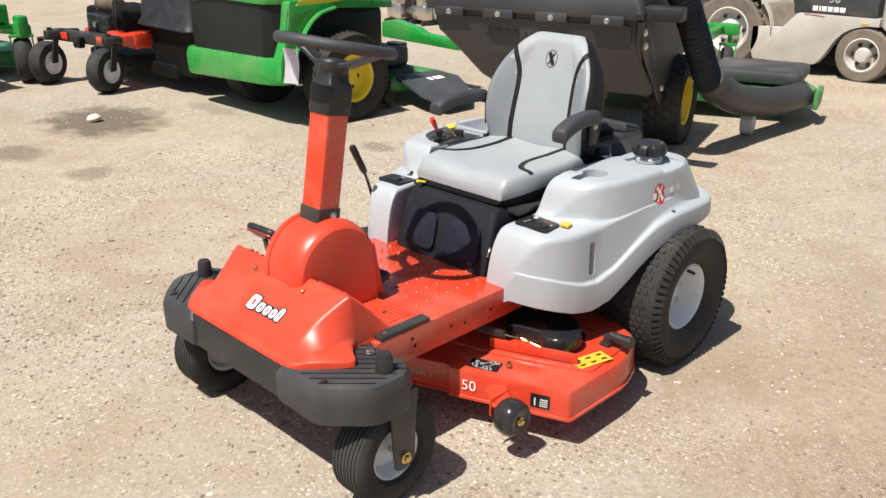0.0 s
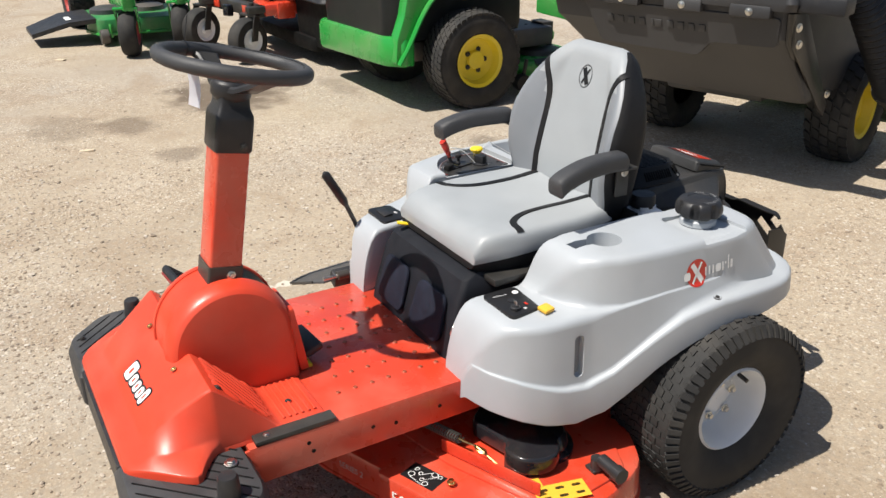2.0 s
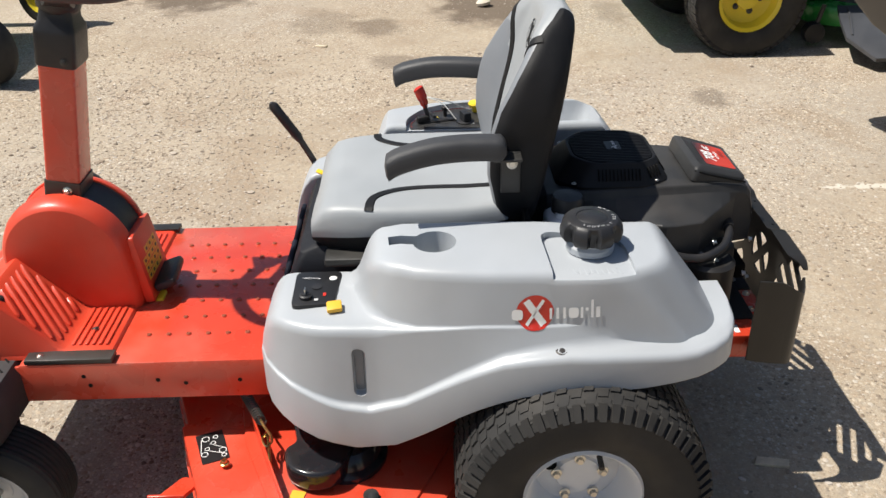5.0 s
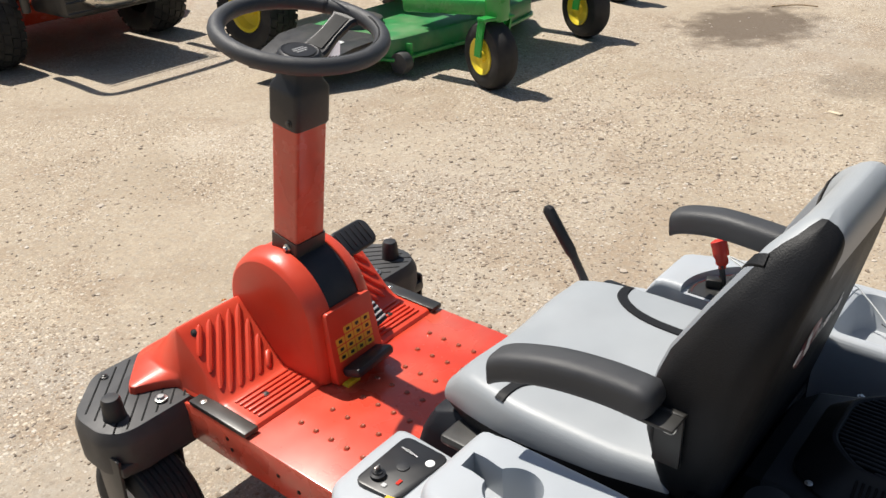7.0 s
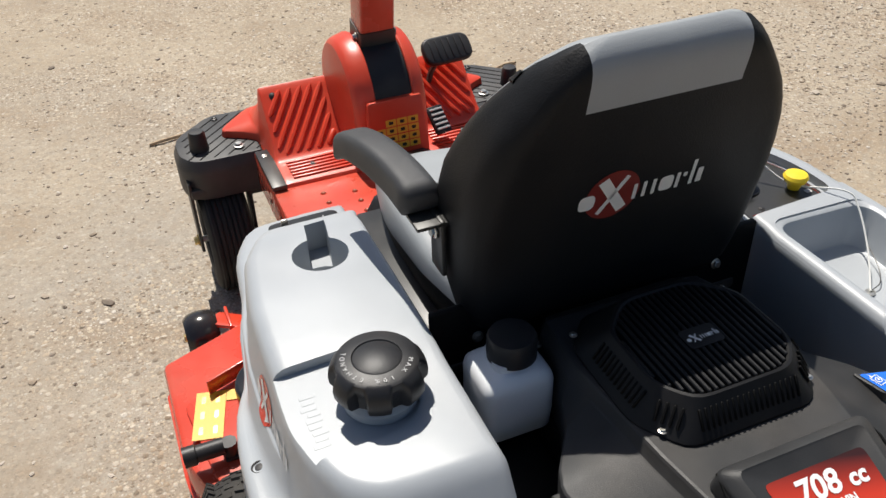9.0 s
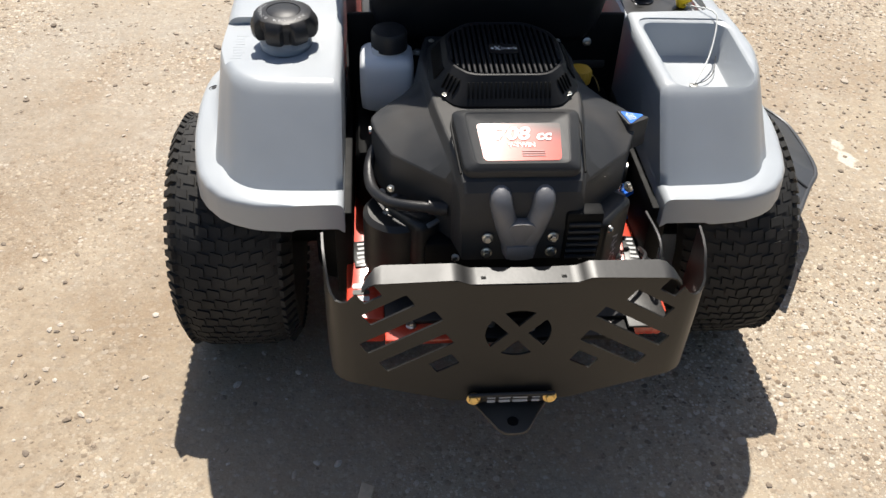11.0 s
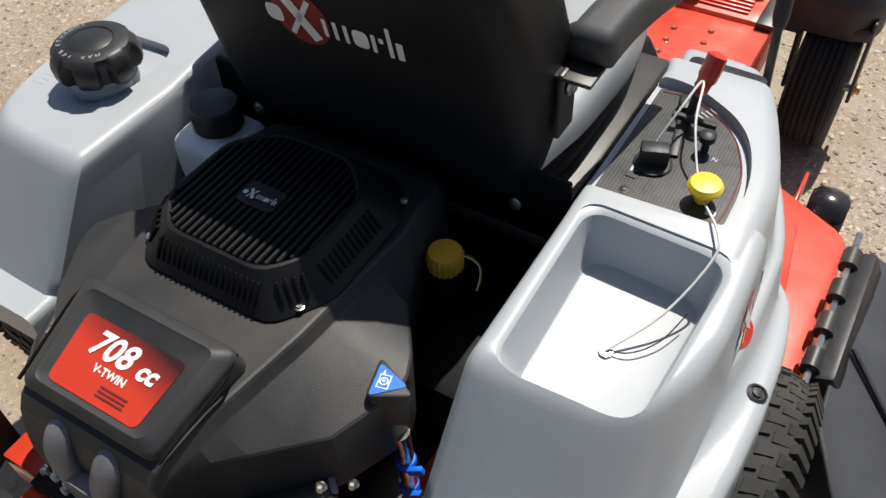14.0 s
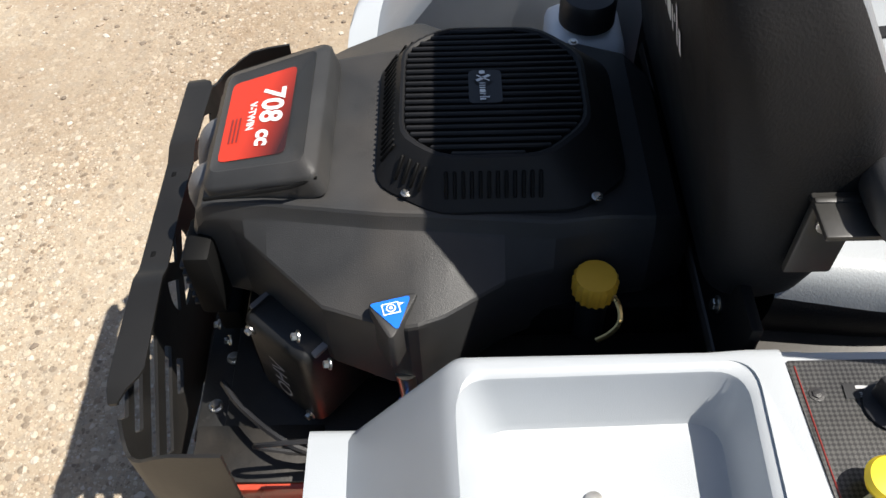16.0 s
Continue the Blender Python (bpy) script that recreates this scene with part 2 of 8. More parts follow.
def text_bm(body, size, bold=0.0):
    """Lettering as a flat mesh, centred, in x and y."""
    cu = bpy.data.curves.new("lettering", "FONT")
    cu.body, cu.size, cu.align_x, cu.align_y = body, size, "CENTER", "CENTER"
    cu.resolution_u = 3
    cu.offset = bold
    ob = new("tmp", cu)
    dg = bpy.context.evaluated_depsgraph_get()
    me = bpy.data.meshes.new_from_object(ob.evaluated_get(dg))
    bm = bmesh.new()
    bm.from_mesh(me)
    bpy.data.objects.remove(ob)
    bpy.data.curves.remove(cu)
    bpy.data.meshes.remove(me)
    return bm


def flat(outline):
    bm = bmesh.new()
    bm.faces.new([bm.verts.new((p[0], p[1], 0)) for p in outline])
    return bm


def rect(w, h, r=0.0, c=(0, 0), n=3):
    x, y = w / 2, h / 2
    p = [(c[0] - x, c[1] - y), (c[0] + x, c[1] - y), (c[0] + x, c[1] + y), (c[0] - x, c[1] + y)]
    return fillet(p, r, n) if r else p


def disc(r, c=(0, 0), n=28, ry=None):
    return [(c[0] + r * math.cos(2 * math.pi * i / n), c[1] + (ry or r) * math.sin(2 * math.pi * i / n)) for i in range(n)]


def frame_at(o, u, v):
    """A pose at o whose x runs along u and whose y runs near v."""
    u = Vector(u).normalized()
    n = u.cross(Vector(v)).normalized()
    w = n.cross(u)
    return Matrix.Translation(o) @ Matrix((u, w, n)).transposed().to_4x4()


def decal(name, bm, m, material, parent, lift=0.001, target=None, label="", cell=0.012, thick=0.0006):
    """Lay a flat shape on a surface as a thin film."""
    if target:
        bmesh.ops.triangulate(bm, faces=bm.faces)
        for _ in range(6):
            es = [e for e in bm.edges if e.calc_length() > cell]
            if not es:
                break
            bmesh.ops.subdivide_edges(bm, edges=es, cuts=1)
            bmesh.ops.triangulate(bm, faces=bm.faces)
    bmesh.ops.transform(bm, matrix=m, verts=bm.verts)
    n = m.to_3x3() @ Vector((0, 0, 1))
    if target:
        from mathutils.bvhtree import BVHTree
        tb = bmesh.new()
        for t in target if isinstance(target, (list, tuple)) else [target]:
            tb.from_mesh(t.data)
        tree = BVHTree.FromBMesh(tb)
        for v in bm.verts:
            hit, nn, _, _ = tree.ray_cast(v.co + n * 0.06, -n, 0.14)
            if hit:
                v.co = hit
        tb.free()
    for v in bm.verts:
        v.co += n * lift
    bmesh.ops.recalc_face_normals(bm, faces=bm.faces)
    fs = bm.faces[:]
    if fs and fs[0].normal.dot(n) < 0:
        bmesh.ops.reverse_faces(bm, faces=fs)
    return part(name, bm, material, parent, label, sharp=60)


def bolt(name, c, axis, parent, r=0.007, h=0.006, material=None, label=""):
    n = Vector(axis).normalized()
    q = n.to_track_quat("Z", "Y").to_matrix().to_4x4()
    bm = join(lathe([(r * 1.5, 0), (r * 1.5, h * 0.3), (r * 1.3, h * 0.4)], n=16), lathe([(r, h * 0.3), (r, h), (r * 0.85, h * 1.15)], n=6))
    return part(name, moved(bm, Matrix.Translation(c) @ q), material or CHROME, parent, label)


def maker_mark(m, k, disc_mat, ink, parent, target):
    """The maker's round mark as plain shapes: a disc with a cross, and bars beside it."""
    decal("logo_disc", flat(disc(0.032 * k, (0, 0), 36)), m, disc_mat, parent, 0.0009, target, cell=0.01)
    decal("logo_block", flat(rect(0.019 * k, 0.02 * k, 0.007 * k, (-0.03 * k, -0.003 * k))), m, ink, parent, 0.0016, target)
    for a, w in ((57, 0.0028), (123, 0.0062)):
        ca, sa = math.cos(radians(a)), math.sin(radians(a))
        cr = [((ca * s * 0.027 + sa * t * w) * k, (sa * s * 0.027 - ca * t * w) * k) for s, t in ((-1, -1), (1, -1), (1, 1), (-1, 1))]
        decal("logo_cross", flat(cr), m, ink, parent, 0.0016, target)
    for x, w, h in ((0.027, 0.0045, 0.021), (0.0385, 0.0045, 0.021), (0.05, 0.0045, 0.021), (0.0795, 0.0045, 0.021), (0.088, 0.005, 0.006), (0.097, 0.0045, 0.034), (0.107, 0.007, 0.02)):
        decal("logo_bar", flat(rect(w * k, h * k, 0.0012 * k, (x * k, (-0.003 + (h - 0.021) / 2 * (1 if h > 0.021 else 0) + (0.006 if h < 0.01 else 0)) * k))), m, ink, parent, 0.0016, target)
    decal("logo_block", flat(rect(0.017 * k, 0.02 * k, 0.006 * k, (0.0655 * k, -0.003 * k))), m, ink, parent, 0.0016, target)


# ---- ground ----
def ground_material():
    m = bpy.data.materials.new("worn_gravel_asphalt")
    m.use_nodes = True
    nt = m.node_tree
    b = nt.nodes["Principled BSDF"]
    b.inputs["Roughness"].default_value = 0.9
    b.inputs["Specular IOR Level"].default_value = 0.25
    tc = nt.nodes.new("ShaderNodeTexCoord")

    def noise_fac(s, d=5.0, dist=0.0):
        n = nt.nodes.new("ShaderNodeTexNoise")
        n.inputs["Scale"].default_value, n.inputs["Detail"].default_value, n.inputs["Distortion"].default_value = s, d, dist
        nt.links.new(tc.outputs["Object"], n.inputs["Vector"])
        return n.outputs["Fac"]

    def rng(f, a, c, lo=0.0, hi=1.0):
        r = nt.nodes.new("ShaderNodeMapRange")
        for i, v in ((1, a), (2, c), (3, lo), (4, hi)):
            r.inputs[i].default_value = v
        nt.links.new(f, r.inputs[0])
        return r.outputs[0]

    def blend(f, a, c):
        x = nt.nodes.new("ShaderNodeMix")
        x.data_type = "RGBA"
        for sock, v in ((x.inputs[6], a), (x.inputs[7], c)):
            if isinstance(v, tuple):
                sock.default_value = (v[0] * 1.005, v[1] * 0.99, v[2] * 0.955, 1)
            else:
                nt.links.new(v, sock)
        if isinstance(f, float):
            x.inputs[0].default_value = f
        else:
            nt.links.new(f, x.inputs[0])
        return x.outputs[2]

    def math_node(op, a, c):
        x = nt.nodes.new("ShaderNodeMath")
        x.operation = op
        for i, v in enumerate((a, c)):
            if isinstance(v, float):
                x.inputs[i].default_value = v
            else:
                nt.links.new(v, x.inputs[i])
        return x.outputs[0]

    col = blend(rng(noise_fac(1.3, 6.0), 0.35, 0.65), (0.355, 0.295, 0.224), (0.445, 0.382, 0.3))
    col = blend(rng(noise_fac(0.45, 5.0), 0.45, 0.6, 0.0, 0.8), col, (0.365, 0.338, 0.305))
    col = blend(rng(noise_fac(14.0, 6.0), 0.3, 0.7, 0.0, 0.45), col, (0.31, 0.24, 0.17))
    col = blend(rng(noise_fac(2.2, 7.0, 0.8), 0.52, 0.66, 0.0, 0.65), col, (0.29, 0.22, 0.156))
    col = blend(rng(noise_fac(0.8, 7.0, 0.5), 0.55, 0.7, 0.0, 0.5), col, (0.52, 0.46, 0.385))
    col = blend(rng(noise_fac(38.0, 5.0, 0.4), 0.48, 0.6, 0.0, 0.45), col, (0.29, 0.258, 0.218))
    col = blend(rng(noise_fac(55.0, 4.0), 0.56, 0.66, 0.0, 0.2), col, (0.52, 0.505, 0.44))
    # aggregate: stones of many tones and three sizes bedded in a sandy matrix
    patch = rng(noise_fac(0.9, 5.0, 0.6), 0.42, 0.58, 0.28, 1.0)
    height = math_node("MULTIPLY", noise_fac(150.0, 4.0), 0.35)
    for size, share, k, hh in ((250.0, 0.35, 0.7, 0.25), (120.0, 0.45, 0.9, 0.5), (62.0, 0.66, 1.0, 1.1)):
        vor = nt.nodes.new("ShaderNodeTexVoronoi")
        vor.inputs["Scale"].default_value = size
        nt.links.new(tc.outputs["Object"], vor.inputs["Vector"])
        sep = nt.nodes.new("ShaderNodeSeparateColor")
        nt.links.new(vor.outputs["Color"], sep.inputs[0])
        tone = nt.nodes.new("ShaderNodeValToRGB")
        els = tone.color_ramp.elements
        els[0].color, els[1].color = (0.14, 0.112, 0.088, 1), (0.62, 0.57, 0.5, 1)
        for at, c in ((0.16, (0.22, 0.165, 0.115, 1)), (0.45, (0.45, 0.35, 0.25, 1)), (0.75, (0.58, 0.495, 0.38, 1))):
            els.new(at).color = c
        nt.links.new(sep.outputs[1], tone.inputs[0])
        mask = math_node("MULTIPLY", rng(sep.outputs[0], share, share + 0.04), rng(vor.outputs["Distance"], 0.52, 0.4))
        mask = math_node("MULTIPLY", mask, patch)
        col = blend(math_node("MULTIPLY", mask, k), col, tone.outputs[0])
        dome = math_node("MULTIPLY", mask, rng(vor.outputs["Distance"], 0.6, 0.1, 0.2, 1.0))
        height = math_node("ADD", height, math_node("MULTIPLY", dome, hh))
    col = blend(rng(noise_fac(120.0, 3.0), 0.63, 0.69, 0.0, 0.3), col, (0.13, 0.1, 0.078))
    # oil stains
    for x, y, rx, ry, k in ((-4.45, 0.2, 0.62, 0.5, 0.85), (-5.1, -2.05, 0.75, 0.55, 0.85), (-3.17, -0.49, 0.17, 0.15, 0.5), (-3.94, -0.63, 0.3, 0.2, 0.55), (-4.1, -1.0, 0.45, 0.25, 0.35), (-2.4, 1.17, 0.18, 0.13, 0.5), (-4.2, 1.0, 0.4, 0.14, 0.3)):
        mp = nt.nodes.new("ShaderNodeMapping")
        mp.inputs["Location"].default_value = (-x / rx, -y / ry, 0)
        mp.inputs["Scale"].default_value = (1 / rx, 1 / ry, 1)
        nt.links.new(tc.outputs["Object"], mp.inputs["Vector"])
        ln = nt.nodes.new("ShaderNodeVectorMath")
        ln.operation = "LENGTH"
        nt.links.new(mp.outputs[0], ln.inputs[0])
        d = math_node("ADD", ln.outputs["Value"], rng(noise_fac(6.0, 6.0), 0.3, 0.7, -0.25, 0.25))
        col = blend(rng(d, 1.0, 0.55, 0.0, k), col, (0.12, 0.092, 0.07))
    # packed brown earth beside the mower
    mp = nt.nodes.new("ShaderNodeMapping")
    mp.inputs["Location"].default_value = (-1.5 / 1.1, -0.15 / 1.3, 0)
    mp.inputs["Scale"].default_value = (1 / 1.1, 1 / 1.3, 1)
    nt.links.new(tc.outputs["Object"], mp.inputs["Vector"])
    ln = nt.nodes.new("ShaderNodeVectorMath")
    ln.operation = "LENGTH"
    nt.links.new(mp.outputs[0], ln.inputs[0])
    d = math_node("ADD", ln.outputs["Value"], rng(noise_fac(3.0, 6.0), 0.3, 0.7, -0.3, 0.3))
    earth = math_node("MULTIPLY", rng(d, 1.15, 0.5, 0.0, 0.5), rng(noise_fac(30.0, 5.0), 0.35, 0.65, 0.55, 1.0))
    col = blend(earth, col, (0.225, 0.165, 0.11))
    # worn white paint line
    for x, y, w, h, a in ((-1.2, -0.59, 0.03, 0.085, 0.08), (-1.22, -0.17, 0.035, 0.17, 0.05), (-1.3, 1.65, 0.03, 0.4, 0.0)):
        mp = nt.nodes.new("ShaderNodeMapping")
        mp.vector_type = "TEXTURE"
        mp.inputs["Location"].default_value = (x, y, 0)
        mp.inputs["Rotation"].default_value = (0, 0, a)
        mp.inputs["Scale"].default_value = (w, h, 1)
        nt.links.new(tc.outputs["Object"], mp.inputs["Vector"])
        ln = nt.nodes.new("ShaderNodeVectorMath")
        ln.operation = "LENGTH"
        nt.links.new(mp.outputs[0], ln.inputs[0])
        d = math_node("ADD", ln.outputs["Value"], rng(noise_fac(22.0, 6.0), 0.3, 0.7, -0.6, 0.6))
        col = blend(rng(d, 0.9, 0.6, 0.0, 0.55), col, (0.72, 0.69, 0.63))
    nt.links.new(col, b.inputs["Base Color"])
    bp = nt.nodes.new("ShaderNodeBump")
    bp.inputs["Strength"].default_value, bp.inputs["Distance"].default_value = 0.6, 0.005
    nt.links.new(height, bp.inputs["Height"])
    nt.links.new(bp.outputs[0], b.inputs["Normal"])
    return m


GROUND = ground_material()


def build_ground():
    lines = [-600, -200, -80, -40, -20, -12]
    ax = lines + [i * 0.2 for i in range(-45, 46)] + [-v for v in lines[::-1]]
    bm = bmesh.new()
    grid = []
    for y in ax:
        row = []
        for x in ax:
            far = max(abs(x), abs(y))
            z = (noise.noise((x * 0.6, y * 0.6, 0)) * 0.004 + noise.noise((x * 2.3, y * 2.3, 5)) * 0.003) if far < 9.1 else 0
            flat_zone = min(1, max(0, (math.hypot(x * 1.3, y + 0.5) - 1.2) / 1.5))
            row.append(bm.verts.new((x, y, z * flat_zone)))
        grid.append(row)
    for a, b in zip(grid, grid[1:]):
        for i in range(len(a) - 1):
            bm.faces.new((a[i], a[i + 1], b[i + 1], b[i]))
    ob = part("ground", bm, GROUND)
    tagged(ob, "sandy worn asphalt yard with loose gravel and oil stains", "ground", kind="structure")


build_ground()

# ---- the mower ----
mower = thing("ride_on_mower", "red and grey ride-on mower with black engine, parked on gravel", "ride-on mower")


def tab(y, *pairs):
    xs, vs = zip(*pairs)
    return float(np.interp(y, xs, vs))


def fender_body(tray):
    """Moulded side pod over a rear wheel, for the +x side."""
    ys = [-0.662, -0.658, -0.652, -0.645, -0.635, -0.622, -0.608, -0.595, -0.58, -0.56, -0.53, -0.5, -0.475, -0.46, -0.45, -0.442, -0.434, -0.426, -0.418, -0.41, -0.4, -0.388, -0.372, -0.35, -0.32,
          -0.28, -0.24, -0.2, -0.16, -0.12, -0.08, -0.04, 0, 0.04, 0.08, 0.12, 0.15, 0.17, 0.182, 0.19, 0.196, 0.203, 0.215, 0.23, 0.242, 0.25, 0.256, 0.262, 0.268, 0.274, 0.28, 0.288, 0.296, 0.303, 0.309, 0.314, 0.318]
    rings = []
    for y in ys:
        xin = tab(y, (-0.662, 0.24), (-0.6, 0.25), (-0.45, 0.264), (-0.38, 0.285), (0.3, 0.28))
        zsh = tab(y, (-0.662, 0.36), (-0.658, 0.43), (-0.652, 0.468), (-0.645, 0.5), (-0.635, 0.533), (-0.622, 0.56), (-0.608, 0.577), (-0.59, 0.586), (-0.46, 0.592), (-0.36, 0.595), (-0.2, 0.61), (0.0, 0.609), (0.05, 0.601), (0.09, 0.585), (0.13, 0.569), (0.17, 0.5595), (0.2, 0.557), (0.32, 0.557))
        ztop = tab(y, (-0.662, 0.362), (-0.46, 0.594), (-0.45, 0.6), (-0.442, 0.612), (-0.434, 0.632), (-0.426, 0.654), (-0.418, 0.673), (-0.41, 0.688), (-0.4, 0.7), (-0.388, 0.708), (-0.35, 0.715), (-0.2, 0.715), (-0.06, 0.7115), (0.03, 0.699), (0.07, 0.68), (0.13, 0.62), (0.16, 0.56), (0.32, 0.5))
        ztop = max(ztop, zsh + tab(y, (0.13, 0.001), (0.2, 0.0001))) if y > -0.46 else zsh + 0.001
        if tray:
            ztop = min(ztop, 0.703 if y < -0.06 else 0.698)
        xto = tab(y, (-0.662, 0.33), (-0.45, 0.33), (-0.434, 0.365), (-0.418, 0.402), (-0.4, 0.43), (-0.372, 0.455), (-0.32, 0.48), (-0.2, 0.501), (-0.1, 0.505), (-0.05, 0.503), (0.03, 0.49), (0.1, 0.468), (0.13, 0.462), (0.16, 0.46), (0.215, 0.45), (0.25, 0.435), (0.28, 0.415), (0.296, 0.4), (0.309, 0.37), (0.318, 0.315))
        xsh = tab(y, (-0.662, 0.3), (-0.652, 0.342), (-0.635, 0.386), (-0.61, 0.42), (-0.58, 0.447), (-0.54, 0.468), (-0.5, 0.478), (-0.4, 0.489), (-0.3, 0.507), (-0.2, 0.517), (-0.1, 0.52), (-0.03, 0.517), (0.05, 0.508), (0.1, 0.5), (0.15, 0.492), (0.215, 0.486), (0.25, 0.47), (0.28, 0.445), (0.296, 0.425), (0.309, 0.396), (0.318, 0.34))
        xf = tab(y, (-0.662, 0.315), (-0.652, 0.358), (-0.635, 0.402), (-0.61, 0.437), (-0.58, 0.464), (-0.54, 0.486), (-0.5, 0.498), (-0.4, 0.512), (-0.3, 0.53), (-0.2, 0.548), (-0.1, 0.562), (0, 0.565), (0.1, 0.561), (0.17, 0.55), (0.215, 0.538), (0.25, 0.52), (0.28, 0.495), (0.296, 0.472), (0.309, 0.44), (0.314, 0.42), (0.318, 0.38))
        if tray:
            cut_in = tab(y, (-0.662, 0.0), (-0.635, 0.03), (-0.61, 0.048), (-0.58, 0.06), (-0.48, 0.055), (-0.36, 0.025), (-0.22, 0.0))
            xto, xsh, xf = min(xto, xsh - cut_in - 0.03), xsh - cut_in, xf - cut_in
        zf = min(tab(y, (-0.66, 0.468), (-0.6, 0.455), (-0.55, 0.438), (-0.48, 0.417), (-0.42, 0.413), (-0.35, 0.438), (-0.25, 0.503), (-0.17, 0.548), (-0.1, 0.565), (-0.04, 0.57), (0.1, 0.566), (0.17, 0.558), (0.2, 0.5568), (0.32, 0.5568)), zsh - tab(y, (0.13, 0.0015), (0.2, 0.0002)))
        zl = min(tab(y, (-0.662, 0.365), (-0.6, 0.348), (-0.53, 0.328), (-0.45, 0.315), (-0.37, 0.33), (-0.3, 0.373), (-0.22, 0.432), (-0.13, 0.475), (-0.04, 0.488), (0.1, 0.49), (0.25, 0.5), (0.3, 0.5)), zf - 0.004)
        zb = min(tab(y, (-0.66, 0.365), (-0.5, 0.335), (-0.3, 0.42), (-0.1, 0.48), (0.3, 0.495)), zsh - 0.03)
        zu = zl + 0.004 if y > 0.3 else min(zf - 0.03, zl + 0.06)
        xsb = min(xsh + tab(y, (-0.4, 0.007), (-0.1, 0.014)), xf - 0.004)
        pts = [(xin, zb), (xin - 0.0, ztop), (min(xto, xsh - 0.02), ztop), (min(xto + 0.014, xsh - 0.005), zsh), (xsh, zsh - tab(y, (0.13, 0.003), (0.2, 0.0001))), (xsb, zf), (xf, zf - 0.004), (xf + 0.004, zl), (xf - 0.01, zl), (xf - 0.016, zu), (xin + 0.012, max(zu, zb + 0.002))]
        ring = fillet(pts, [0.002, 0.014, 0.022, tab(y, (0.1, 0.03), (0.2, 0.008)), tab(y, (0.1, 0.02), (0.2, 0.008)), tab(y, (0.1, 0.022), (0.2, 0.008)), 0.014, 0.003, 0.003, 0.01, 0.002], 4)
        rings.append([(p.x, y, p.y) for p in ring])
    return loft(rings)


def fender_pod(top):
    """The rear half of the pod, which stands as a drafted block on the flange."""
    rings = []
    for z, inset in ((0.548, -1), (0.5565, 0), (0.575, 0), (0.6, 0), (0.63, 0), (0.66, 0), (top - 0.02, 0), (top - 0.014, 0.0005), (top - 0.009, 0.002), (top - 0.005, 0.0045), (top - 0.002, 0.008), (top - 0.0005, 0.0125), (top, 0.018)):
        if inset < 0:
            z, inset = 0.5565, 0.0
            low = 0.548
        else:
            low = z
        yr = 0.178 + 0.097 * (0.69 - z) / 0.13 - inset
        d = 0.012 * (0.7 - z) / 0.1 - inset
        side = curve([(0.497 + d, -0.13, low), (0.5015 + d, -0.06, low), (0.503 + d, 0.02, low), (0.496 + d, yr - 0.11, low), (0.484 + d * 0.6, yr - 0.07, low), (0.467 + d * 0.4, yr - 0.035, low), (0.437 + d * 0.2, yr - 0.011, low), (0.4, yr - 0.003, low), (0.34, yr, low)], 5)
        rings.append([(0.281 + inset, -0.13, low)] + side + [(0.296, yr + 0.001, low), (0.288 + inset * 0.5, yr - 0.003, low), (0.282 + inset, yr - 0.01, low)])
    return loft(rings)


